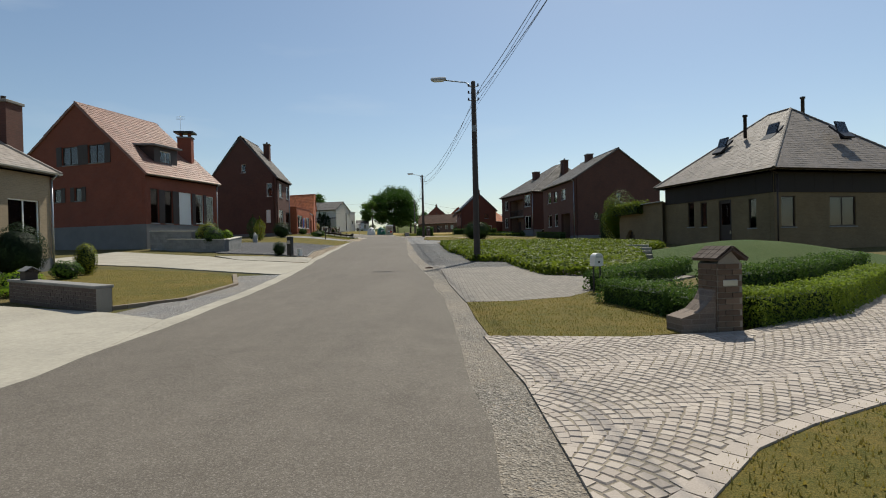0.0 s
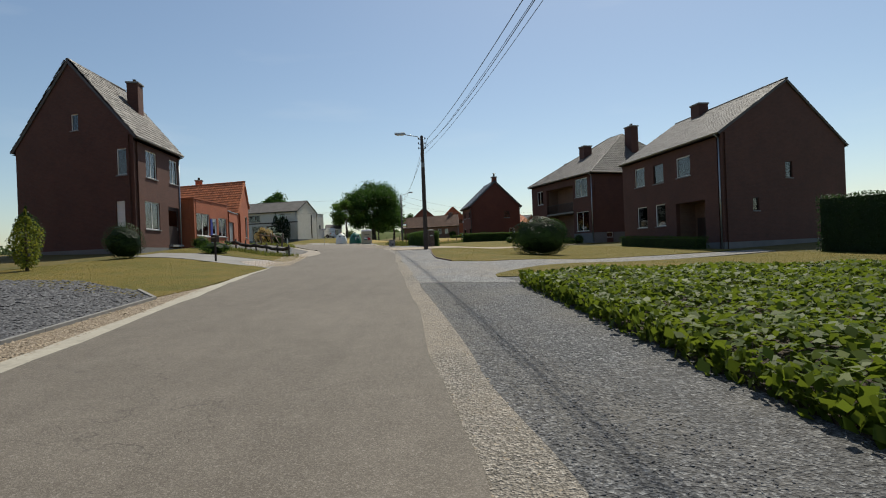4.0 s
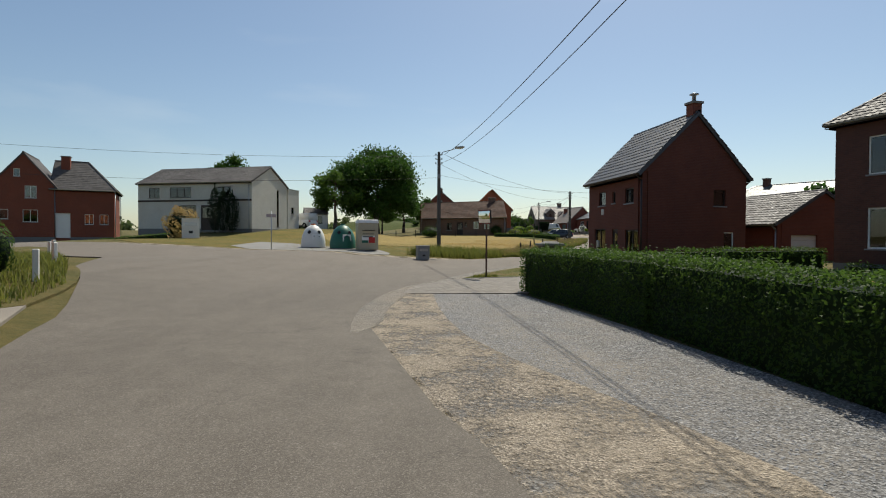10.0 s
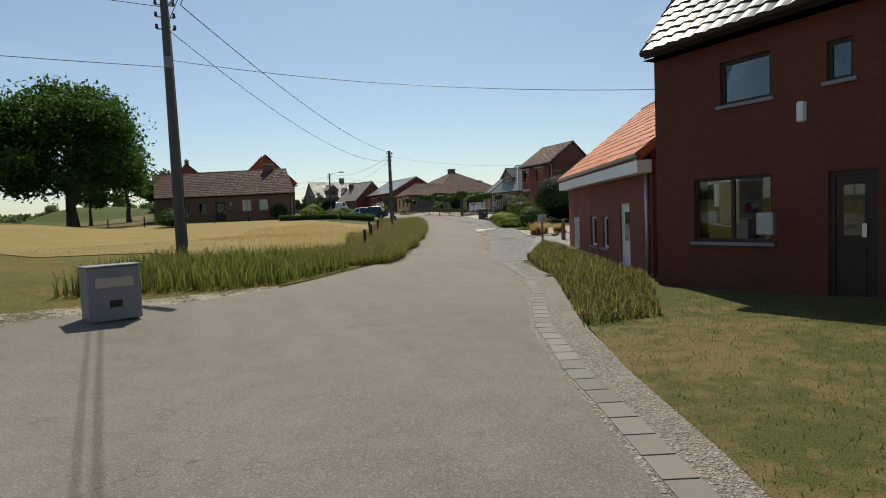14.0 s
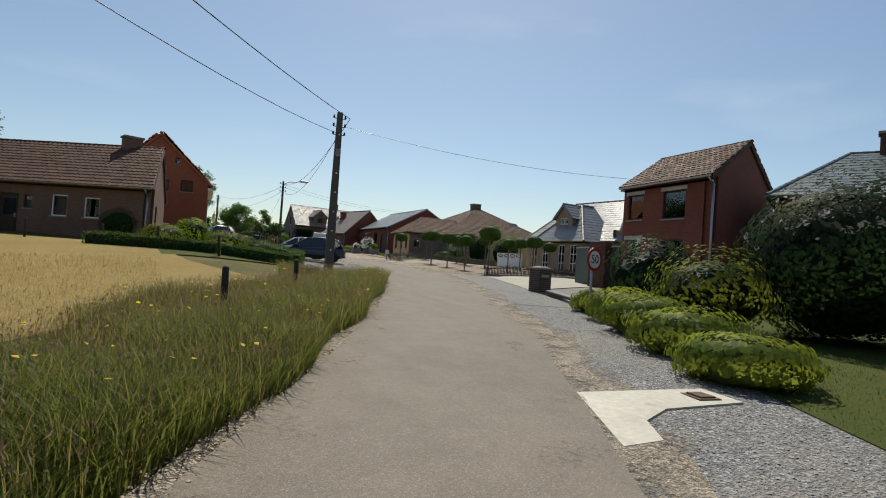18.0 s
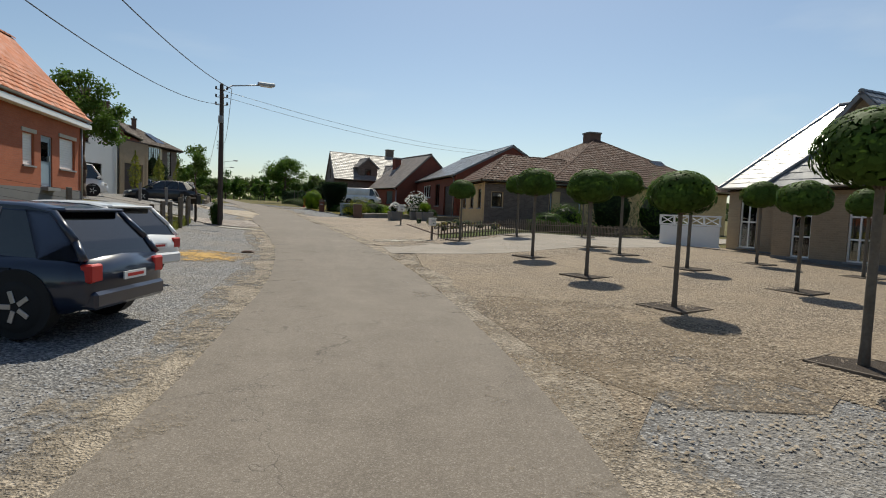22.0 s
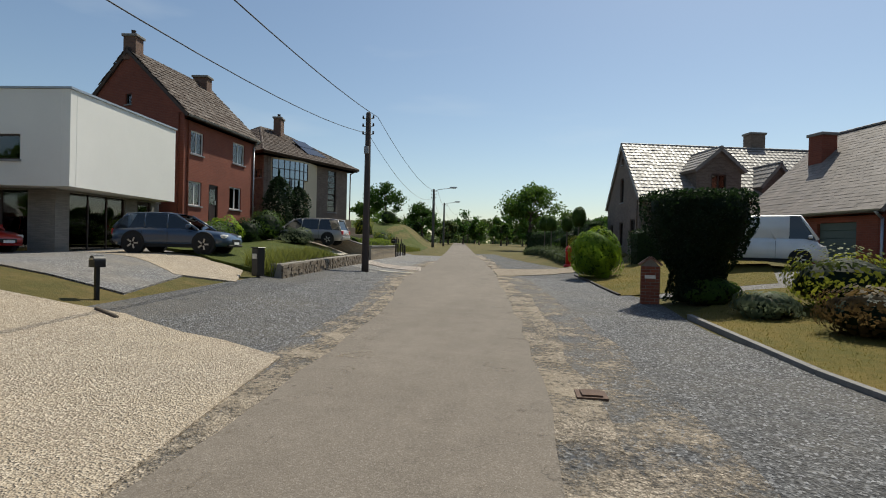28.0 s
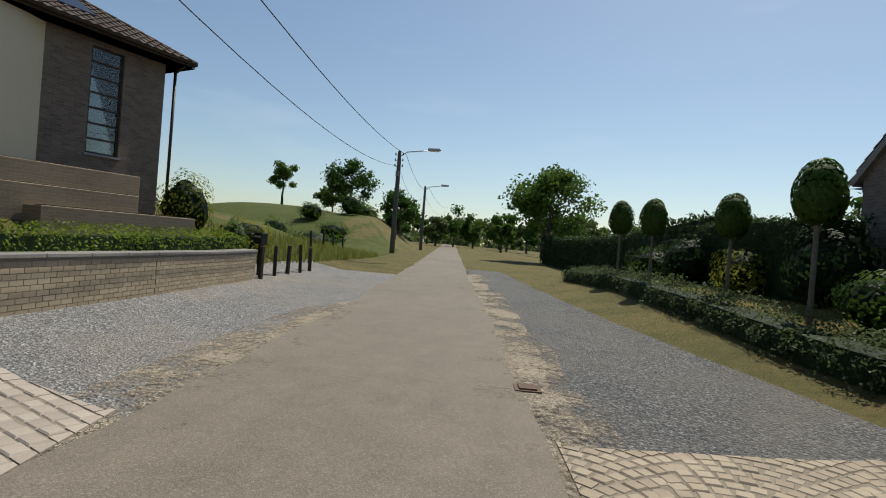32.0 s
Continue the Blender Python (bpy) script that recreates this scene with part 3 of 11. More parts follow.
def patch(name, pts, material, dz=.03,  label="", category="", round_=True, parent=None, kind="structure", step=1.0, mound=None):
    """A sheet of ground cover laid over the terrain, with a skirt round its edge."""
    pts = smooth_poly(pts) if round_ else pts
    bm = bmesh.new()
    bm.faces.new([bm.verts.new((x, y, 0)) for x, y in pts])
    bmesh.ops.triangulate(bm, faces=bm.faces[:])
    xs, ys = [p[0] for p in pts], [p[1] for p in pts]
    for lo, hi, ax in ((min(xs), max(xs), 0), (min(ys), max(ys), 1)):
        k = math.ceil(lo / step) * step
        while k < hi:
            co, no = [0, 0, 0], [0, 0, 0]
            co[ax], no[ax] = k, 1
            bmesh.ops.bisect_plane(bm, geom=bm.verts[:] + bm.edges[:] + bm.faces[:], plane_co=co, plane_no=no, dist=1e-5)
            k += step
    bmesh.ops.remove_doubles(bm, verts=bm.verts[:], dist=1e-4)
    bmesh.ops.recalc_face_normals(bm, faces=bm.faces[:])
    if bm.faces and sum(f.normal.z for f in bm.faces) < 0:
        bmesh.ops.reverse_faces(bm, faces=bm.faces[:])
    zs = gzs([v.co.x for v in bm.verts], [v.co.y for v in bm.verts])
    for v, z in zip(bm.verts, zs):
        v.co.z = z + dz
        if mound:
            v.co.z += mound[3] * math.exp(-((v.co.x - mound[0]) ** 2 + (v.co.y - mound[1]) ** 2) / mound[2] ** 2)
    rim = [e for e in bm.edges if e.is_boundary]
    ext = bmesh.ops.extrude_edge_only(bm, edges=rim)
    for v in ext["geom"]:
        if isinstance(v, bmesh.types.BMVert):
            v.co.z -= dz + .1
    bm.normal_update()
    ob = part(name, bm, material, parent)
    return tagged(ob, label, category, kind=kind)


def strip(s0, s1, o0, o1, step=1.0):
    """Outline of a band beside the road; o0 and o1 may be functions of the station."""
    f0 = o0 if callable(o0) else (lambda s: o0)
    f1 = o1 if callable(o1) else (lambda s: o1)
    ss = np.append(np.arange(s0, s1, step), s1)
    return [at(s, f0(s)) for s in ss] + [at(s, f1(s)) for s in ss[::-1]]


def kerb(name, pts, w, h, material, label, category="edging", closed=False, seg=1.0, parent=None, dz=0, gap=.008):
    """A row of edging stones along a line, each a part."""
    th = thing(name, pts[0][0], pts[0][1], label, category) if parent is None else parent
    o = th.matrix_world.translation
    line = [Vector((x, y)) for x, y in pts] + ([Vector(pts[0])] if closed else [])
    for a, b in zip(line, line[1:]):
        d = b - a
        if d.length < .05:
            continue
        n = max(1, round(d.length / seg))
        t = d.normalized()
        for i in range(n):
            p, q = a + d * (i / n) + t * gap / 2, a + d * ((i + 1) / n) - t * gap / 2
            nrm = Vector((t.y, -t.x)) * w / 2
            bm = bmesh.new()
            vs = []
            for c in (p - nrm, q - nrm, q + nrm, p + nrm):
                z = gz(c.x, c.y)
                vs.append((c.x - o.x, c.y - o.y, z - .12 - o.z, z + h + dz - o.z))
            lo = [bm.verts.new((v[0], v[1], v[2])) for v in vs]
            hi = [bm.verts.new((v[0], v[1], v[3])) for v in vs]
            bm.faces.new(hi)
            for k in range(4):
                bm.faces.new((lo[k], lo[(k + 1) % 4], hi[(k + 1) % 4], hi[k]))
            bmesh.ops.recalc_face_normals(bm, faces=bm.faces[:])
            part("edging_stone", bm, material, th)
    return th


# ---- pieces laid on the ground ----
def stone_mesh(name, w, l, h, material, seed, dome=.01, jag=.006):
    r = random.Random(seed)
    bm = bmesh.new()
    lo, hi, top = [], [], []
    for sx, sy in ((-1, -1), (1, -1), (1, 1), (-1, 1)):
        jx, jy = r.uniform(-jag, jag), r.uniform(-jag, jag)
        lo.append(bm.verts.new((sx * w / 2 + jx, sy * l / 2 + jy, -h)))
        hi.append(bm.verts.new((sx * w / 2 + jx, sy * l / 2 + jy, -.006 - dome)))
        top.append(bm.verts.new((sx * w * .4 + jx, sy * l * .42 + jy, r.uniform(-.2, .2) * dome)))
    bm.faces.new(top)
    for k in range(4):
        bm.faces.new((lo[k], lo[(k + 1) % 4], hi[(k + 1) % 4], hi[k]))
        bm.faces.new((hi[k], hi[(k + 1) % 4], top[(k + 1) % 4], top[k]))
    me = bpy.data.meshes.new(name)
    bm.to_mesh(me)
    bm.free()
    me.materials.append(material)
    return me


def trimmed(quad, poly):
    """A stone's outline cut along the nearest edge of the paved field; None where little is left."""
    c = sum((Vector(q) for q in quad), Vector((0, 0))) / len(quad)
    turn = sum(a[0] * b[1] - b[0] * a[1] for a, b in zip(poly, poly[1:] + poly[:1]))
    best = None
    for p, q in zip(poly, poly[1:] + poly[:1]):
        p, q = Vector(p), Vector(q)
        d = q - p
        k = min(1, max(0, (c - p).dot(d) / max(d.length_squared, 1e-9)))
        far = (p + d * k - c).length
        if best is None or far < best[0]:
            best = (far, p, Vector((-d.y, d.x)).normalized() * (1 if turn > 0 else -1))
    _, p, n = best
    side = [(Vector(q) - p).dot(n) for q in quad]
    out = []
    for i in range(len(quad)):
        j = (i + 1) % len(quad)
        if side[i] >= 0:
            out.append(quad[i])
        if side[i] * side[j] < 0:
            k = side[i] / (side[i] - side[j])
            out.append(tuple(Vector(quad[i]).lerp(Vector(quad[j]), k)))
    area = abs(sum(a[0] * b[1] - b[0] * a[1] for a, b in zip(out, out[1:] + out[:1]))) / 2 if len(out) > 2 else 0
    return out if area > .0012 else None


def paving(name, poly, near, w, l, material, label, category, yaw=0, fan=False, gap=.012, dz=.05, jag=.006, dome=.008, limit=260, bed=JOINT, sag=.006, joint=.009):
    """Setts or pavers laid over a bed and cut at its rim; those nearest to the road are objects of their own."""
    base = patch(name, poly, bed, dz - joint - dome * .5, label, category, round_=False)
    cx, cy = near
    R = max(math.hypot(x - cx, y - cy) for x, y in poly) + 1
    c, s = math.cos(radians(yaw)), math.sin(radians(yaw))
    meshes = [stone_mesh("stone", w - gap, l - gap, .03, material, k, dome, jag) for k in range(5)]
    r = random.Random(5)
    spots = []
    rows = int(2 * R / w)
    if fan:  # segmental arches side by side
        B, half = 1.25, radians(44)
        rad = B / 2 / math.sin(half)
        steps = int(2 * half * rad / l)
        for k in range(int(-R / B) - 1, int(R / B) + 2):
            for i in range(int(-R / w) - 4, int(R / w) + 2):
                for j in range(steps + (i % 2)):
                    f = -half + 2 * half * (j + (.5 if i % 2 == 0 else 0)) / steps
                    u, v = i * w * 1.12 + rad * (math.cos(f) - math.cos(half)), k * B + rad * math.sin(f)
                    spots.append((cx + u * c - v * s, cy + u * s + v * c, math.degrees(f) + r.uniform(-5, 5)))
    else:
        for i in range(-rows // 2, rows // 2):
            off = (i % 2) * l / 2
            for j in range(int(-R / l), int(R / l)):
                u, v = i * w, j * l + off
                spots.append((cx + u * c - v * s, cy + u * s + v * c, r.uniform(-.8, .8)))
    px, py, pt = (np.array([p[i] for p in spots]) for i in range(3))
    ang = np.radians(yaw + pt)
    hw, hl = (w - gap) / 2, (l - gap) / 2
    corner = [(px + a * hw * np.cos(ang) - b * hl * np.sin(ang), py + a * hw * np.sin(ang) + b * hl * np.cos(ang)) for a, b in ((-1, -1), (1, -1), (1, 1), (-1, 1))]
    ins = np.array([inside(poly, x, y) for x, y in corner])
    full, part_in = ins.all(0), ins.any(0) & ~ins.all(0)
    sel = [spots[i] for i in np.nonzero(full)[0]]
    sel.sort(key=lambda p: (p[0] - cx) ** 2 + (p[1] - cy) ** 2)
    zz = gzs([p[0] for p in sel], [p[1] for p in sel]) + dz
    slope = .5
    vs, fs = [], []
    mv = [(np.array([v.co[:] for v in m.vertices]), [tuple(p.vertices) for p in m.polygons]) for m in meshes]
    for k, (p, z) in enumerate(zip(sel, zz)):
        dzx = (gz(p[0] + slope, p[1]) - gz(p[0] - slope, p[1])) / (2 * slope)
        dzy = (gz(p[0], p[1] + slope) - gz(p[0], p[1] - slope)) / (2 * slope)
        m = Matrix.Translation((p[0], p[1], z + r.uniform(-sag, sag))) @ Matrix.Rotation(math.atan(dzy), 4, "X") @ Matrix.Rotation(-math.atan(dzx), 4, "Y") \
            @ Matrix.Rotation(radians(yaw + p[2]), 4, "Z")
        q = r.randrange(5)
        if k < limit:
            o = new("paving_stone", meshes[q])
            o.parent = base
            o.matrix_world = m
        else:
            a = np.array(m)
            n0 = len(vs)
            vs.extend((mv[q][0] @ a[:3, :3].T + a[:3, 3]).tolist())
            fs.extend(tuple(i + n0 for i in f) for f in mv[q][1])
    for i in np.nonzero(part_in)[0]:
        cut = trimmed([(float(x[i]), float(y[i])) for x, y in corner], poly)
        if cut:
            n0, m = len(vs), len(cut)
            tops = gzs([q[0] for q in cut], [q[1] for q in cut]) + dz - dome * .4
            vs.extend((x, y, z) for (x, y), z in zip(cut, tops))
            vs.extend((x, y, z - .04) for (x, y), z in zip(cut, tops))
            fs.append(tuple(range(n0, n0 + m)))
            fs.extend((n0 + j, n0 + m + j, n0 + m + (j + 1) % m, n0 + (j + 1) % m) for j in range(m))
    if vs:
        raw("further_stones", vs, fs, material, base, kind="stuff")
    return base


def masonry(name, parent, a, b, z0, z1, material, w=.215, h=.065, depth=.1, limit=150, both=False, proud=.012, base=None, jag=0.0, joint=.01):
    """Single bricks or stones standing proud of a wall line from a to b (thing's own axes)."""
    a, b = Vector(a), Vector(b)
    d = (b - a)
    L = d.length
    t = d / L
    n = Vector((t.y, -t.x))
    r = random.Random(3)
    vs, fs, count = [], [], 0
    rows = int((z1 - z0) / (h + joint))
    hh = (z1 - z0) / rows
    cells = []
    for i in range(rows):
        u = -(i % 2) * w / 2
        while u < L - .02:
            ww = w * (1 + (r.uniform(-jag, jag)))
            u0, u1 = max(u, 0) + joint / 2, min(u + ww, L) - joint / 2
            if u1 - u0 > .03:
                cells.append((u0, u1, z0 + i * hh + joint / 2, z0 + (i + 1) * hh - joint / 2))
            u += ww
    for side in ((1, -1) if both else (1,)):
        for u0, u1, q0, q1 in cells:
            pr = proud * (1 + r.uniform(-.5, .8) * (1 if jag else .15))
            o0 = (depth / 2) * side
            o1 = (depth / 2 + pr) * side
            pts = []
            for u, z in ((u0, q0), (u1, q0), (u1, q1), (u0, q1)):
                j = r.uniform(-1, 1) * jag * .05
                p = a + t * (u + j) + n * o0
                e = a + t * (u + j) + n * o1
                sl = 0 if base is None else base(p.x, p.y)
                pts.append(((p.x, p.y, z + sl + j), (e.x, e.y, z + sl + j)))
            v = [p[0] for p in pts] + [p[1] for p in pts]
            f = [(4, 5, 6, 7), (0, 1, 5, 4), (1, 2, 6, 5), (2, 3, 7, 6), (3, 0, 4, 7)]
            if side < 0:
                f = [q[::-1] for q in f]
            if count < limit:
                raw(name, v, f, material, parent)
            else:
                k = len(vs)
                vs += v
                fs += [tuple(i + k for i in q) for q in f]
            count += 1
    if vs:
        raw("further_" + name + "s", vs, fs, material, parent, kind="stuff")


# ---- leaves and blades ----
def leaves(name, pts, nrm, size, material, parent=None, seed=1, label="", aspect=.55, kind="", spread=.9, rnd=.35):
    """One small folded leaf at each point, turned loosely along nrm."""
    g = np.random.default_rng(seed)
    n = len(pts)
    nrm = nrm + g.normal(0, spread, (n, 3))
    nrm /= np.linalg.norm(nrm, axis=1)[:, None] + 1e-9
    a = np.cross(nrm, g.normal(0, 1, (n, 3)))
    a /= np.linalg.norm(a, axis=1)[:, None] + 1e-9
    b = np.cross(nrm, a)
    s = (size * g.uniform(1 - rnd, 1 + rnd, n))[:, None]
    v = np.stack([pts - a * s * .5, pts - b * s * aspect * .5 + nrm * s * .08, pts + a * s * .5, pts + b * s * aspect * .5 + nrm * s * .08], 1).reshape(-1, 3)
    f = np.arange(n * 4).reshape(n, 4)
    return raw(name, v, f, material, parent, label, kind=kind)


def shell(n, centre, radii, seed, power=2.0, lump=.16, depth=.35, flat=0.0):
    """Points in the outer layer of a lumpy ball, with their outward directions."""
    g = np.random.default_rng(seed)
    d = g.normal(0, 1, (n, 3))
    d /= np.linalg.norm(d, axis=1)[:, None]
    if flat:
        d[:, 2] = np.where(d[:, 2] < 0, d[:, 2] * (1 - flat), d[:, 2])
    ph = g.uniform(0, 6.28, 6)
    k = g.uniform(2.5, 7, (6, 3))
    bumps = sum(np.sin(d @ k[i] + ph[i]) for i in range(6)) / 6
    r = (1 + lump * 2.2 * bumps) * (1 - depth * g.random(n) ** power)
    return np.asarray(centre) + d * r[:, None] * np.asarray(radii), d


def blades(name, xy, hgt, material, parent=None, seed=1, width=.012, lean=.5, dz=.03, label="", kind="stuff", z=None, bend=True):
    """Grass blades standing on the ground."""
    g = np.random.default_rng(seed)
    n = len(xy)
    x, y = xy[:, 0], xy[:, 1]
    z0 = (gzs(x, y) + dz) if z is None else z
    h = hgt * g.uniform(.5, 1.15, n)
    a = g.uniform(0, 6.28, n)
    ln = g.uniform(.1, lean, n) * h
    w = width * g.uniform(.6, 1.4, n)
    ca, sa = np.cos(a), np.sin(a)
    base = np.stack([x, y, z0], 1)
    side = np.stack([-sa * w, ca * w, 0 * a], 1)
    mid = base + np.stack([ca * ln * .3, sa * ln * .3, h * .6], 1)
    tip = base + np.stack([ca * ln, sa * ln, h], 1)
    if bend:
        v = np.stack([base - side, base + side, mid + side * .7, mid - side * .7, tip], 1).reshape(-1, 3)
        k = np.arange(n)[:, None] * 5
        f = np.concatenate([k + np.array([[0, 1, 2]]), k + np.array([[0, 2, 3]]), k + np.array([[3, 2, 4]])])
    else:
        v = np.stack([base - side, base + side, tip], 1).reshape(-1, 3)
        f = np.arange(n * 3).reshape(n, 3)
    ob = raw(name, v, f, material, parent, label, kind=kind)
    return ob


def fill(poly, per_m2, seed=1, cap=60000, noise_scale=0):
    xs, ys = [p[0] for p in poly], [p[1] for p in poly]
    g = np.random.default_rng(seed)
    area = (max(xs) - min(xs)) * (max(ys) - min(ys))
    n = int(min(area * per_m2, cap * 3))
    p = np.stack([g.uniform(min(xs), max(xs), n), g.uniform(min(ys), max(ys), n)], 1)
    return p[inside(poly, p[:, 0], p[:, 1])][:cap]

# ---- ground ----
def ground_sheet():
    xs = np.r_[-2500, -1200, -600, -300, -180, -135, GX, 110, 150, 220, 400, 800, 1500, 2500]
    ys = np.r_[-1500, -600, -250, -110, -70, GY, 385, 430, 520, 700, 1100, 1800, 2800]
    X, Y = np.meshgrid(xs, ys)
    Z = height(X.ravel(), Y.ravel())
    v = np.stack([X.ravel(), Y.ravel(), Z], 1)
    nx = len(xs)
    i, j = np.meshgrid(np.arange(nx - 1), np.arange(len(ys) - 1))
    k = (j * nx + i).ravel()
    f = np.stack([k, k + 1, k + nx + 1, k + nx], 1)
    ob = raw("ground", v, f, GRASS, smooth=True, kind="structure")
    tagged(ob, "dry village grassland rolling out to the horizon", "ground")


ground_sheet()


def table(rows):
    s = [r[0] for r in rows]
    o = [r[1] for r in rows]
    return lambda q: float(np.interp(q, s, o))


EDGE_R = table([(-34, .45), (0, .45), (30, .55), (55, .75), (62, 1.2), (67, 1.4), (73, 1.4), (76, 1.2), (78, .8), (80, .4), (82, .2), (86, 0), (89, -.1), (91, .35), (93, .57), (95, .9), (98.4, 1.1),
                (103, 1.08), (108, 1.5), (113, 1.1), (122, 1.3), (127, 1.3), (134, 1.6), (142, 1.4), (151, 1.3), (159, 1.0), (165, .7), (174, .7), (181, .35), (189, .6), (196, .8),
                (206, .75), (213, 1.0), (221, 1.6), (240, 1.5), (380, 1.5)])
EDGE_L = table([(-34, -4.2), (30, -4.2), (55, -4.3), (62, -3.7), (67, -3.4), (73, -3.4), (76, -3.6), (80, -4.5), (82, -5), (84, -6.1), (87, -9), (112, -2), (114, -1.9), (123, -1.6),
                (131, -1.5), (142, -1.5), (150, -1.8), (159, -1.9), (165, -2.1), (174, -2.3), (182, -2.6), (190, -2), (197, -1.9), (206, -2.7), (213, -2.4), (222, -1.5), (231, -1.4), (380, -1.6)])


def wob(s, k=0):
    return .1 * noise.noise(Vector((s * .37, k * 9.1, 0))) + .08 * noise.noise(Vector((s * 1.1, k * 5.3, 4))) + .05 * noise.noise(Vector((s * 2.9, k * 3.7, 8)))


def road():
    """One asphalt sheet: the street, and the mouth of the road that branches off to the left."""
    out = [at(s, EDGE_L(s) + wob(s)) for s in np.arange(-34, 84)]
    out += [at(85.5, -7.5), at(87, -9.2), (-26, 94.3), (-28.7, 95.6), (-40, 98), (-60, 103), (-105, 119)]
    out += [(-105, 126), (-60, 109.5), (-40, 105), (-30, 103.2), (-21.5, 102.4), (-16.5, 102.5), (-12.8, 105.2), (-9.8, 107.7), (-7, 110.8)]
    out += [at(s, EDGE_L(s) + wob(s)) for s in np.arange(115, 376)]
    out += [at(s, EDGE_R(s) + wob(s, 3)) for s in np.arange(375, 95, -1)]
    out += [(-10.06, 94.1), (-10.8, 92.05), (-10.95, 91), (-11.35, 89.6), (-12.05, 87.9), (-12.5, 85.4), (-12.65, 82.6), (-12.45, 80.6)]
    out += [at(s, EDGE_R(s) + wob(s, 3)) for s in np.arange(77, -35, -1)]
    patch("road", out, ASPHALT, .05, "worn pale grey asphalt village street with patched cracks", "road", round_=False)


road()
# verges and kerb bands along the street
patch("verge_gutter", strip(-20, 74.5, lambda s: EDGE_R(s) - .1, lambda s: 1.02 + (.35 if 9 < s < 23 else 0) + .075 * max(0, min(s, 74) - 55) + wob(s, 5)), DIRT, .036, "crumbling stone gutter band filled with sand and grit", "verge")
patch("verge_kerb_far", strip(-20, 61, lambda s: -4.62 + wob(s, 2), lambda s: EDGE_L(s) + .1), CONC, .04, "pale concrete gutter beside the asphalt", "verge")
patch("verge_pebble_left", strip(26, 47, lambda s: -5.9 + .5 * math.sin(s * .4), -4.5), BROWNGRAVEL, .03, "brown pebble verge beside the road", "verge")
patch("verge_gravel_left", strip(9, 20.5, lambda s: -5.9 + .3 * math.sin(s * .5), -4.5), GREYGRAVEL, .03, "grey gravel strip beside a lawn", "verge")
patch("verge_sand_left", strip(52, 66, lambda s: -5.1 + wob(s, 3) * 2, lambda s: EDGE_L(s) + .15), DIRT_B, .032, "sandy worn road edge with pebbles", "verge")
patch("verge_base_near", strip(11, 27, .9, 2.6), GREYGRAVEL, .026, "grey gravel bed along the gutter", "verge")
patch("verge_base_bend", strip(63, 76, 1.1, 4.2), GREYGRAVEL, .026, "grey gravel bed between two drives", "verge")
patch("gravel_verge_right", strip(23, 47, lambda s: 1.0, lambda s: 4.4), DARKGRAVEL, .03, "grey crushed stone verge", "verge")
GDRIVE = [at(45, 1.0), (-2.6, 44.1), (-3.1, 45.6), (-3.1, 46.4), (-2.5, 47.5), (-1.4, 49.1), (.3, 50.6), (3, 52.5), (12, 58.5), (12.2, 60.5), (4.5, 56.8), (.8, 54.2), (-2.9, 52.3), (-4.4, 53.1),
          (-5.1, 55.6), (-5.4, 58.8), (-5.9, 67.3), at(66.8, 1.3), at(62, 1.3), at(55, 1.05), at(50, 1.0)]
patch("gravel_drive", GDRIVE, GREYGRAVEL, .034, "grey crushed stone driveway sweeping off the street", "driveway", round_=False)
LAWN_R2 = [(.3, 50.6), (-1.4, 49.1), (-2.5, 47.5), (-3.1, 46.4), (-3.1, 45.4), (6, 45), (13, 48), (13, 58), (3, 52.4)]
patch("lawn_corner", LAWN_R2, LAWN, .05, "dry mown lawn beside a gravel drive", "lawn")
LAWN_R = [(-4.4, 53.1), (-2.9, 52.3), (.8, 54.2), (4.5, 56.8), (11, 60.5), (9.2, 66), (6.8, 73.2), (2.9, 77), (-1.5, 71), (-6.0, 67.7), (-5.9, 67.5), (-5.4, 58.8), (-5.1, 55.6)]
patch("lawn_front", LAWN_R, LAWN, .052, "wide dry front lawn turning yellow", "lawn", round_=False)
kerb("steel_edging", [(-4.4, 53.1), (-5.1, 55.6), (-5.4, 58.8), (-5.65, 63), (-5.9, 67.4)], .04, .085, RUST, "thin rusty steel lawn edging", seg=1.6)
# left side, near gardens
patch("drive_beige", [(-16, 14), (-10.8, 11.8), (-7.3, 10.5), (-5.6, 9.5), (-4.75, 6.2), (-4.6, 3), (-4.2, -6), (-22, -6), (-24, 10)], CONC, .045, "beige paved forecourt", "driveway", round_=False)
LAWN_A = [(-11.4, 13.1), (-7.8, 11.1), (-6.9, 12.5), (-7.2, 16), (-8.9, 19.5), (-12, 21.8), (-17, 23.5), (-16.5, 17)]
patch("lawn_small", LAWN_A, LAWN, .05, "small dry lawn with a stone edging", "lawn", round_=False)
kerb("stone_edging", [(-7.75, 11.0), (-6.85, 12.5), (-7.15, 16), (-8.8, 19.6)], .14, .09, FIELDSTONE, "low rough stone lawn edging", seg=.45)
patch("drive_concrete", [(-26, 30), (-15, 24.7), (-8.9, 20.7), (-7, 19.5), (-7.2, 22), (-8.0, 25.6), (-12.6, 28.6), (-16, 32.2), (-26, 38.5)], CONC, .046, "pale concrete driveway", "driveway", round_=False)
SLATE = [(-13.2, 33.6), (-9.5, 30.6), (-10.6, 35.2), (-11.2, 42.8), (-12.4, 44.2), (-15, 46), (-20, 47), (-20.5, 40), (-17, 35.5)]
patch("slate_garden", SLATE, SLATEGRAVEL, .05, "dark slate chipping garden bed", "garden bed", round_=False)
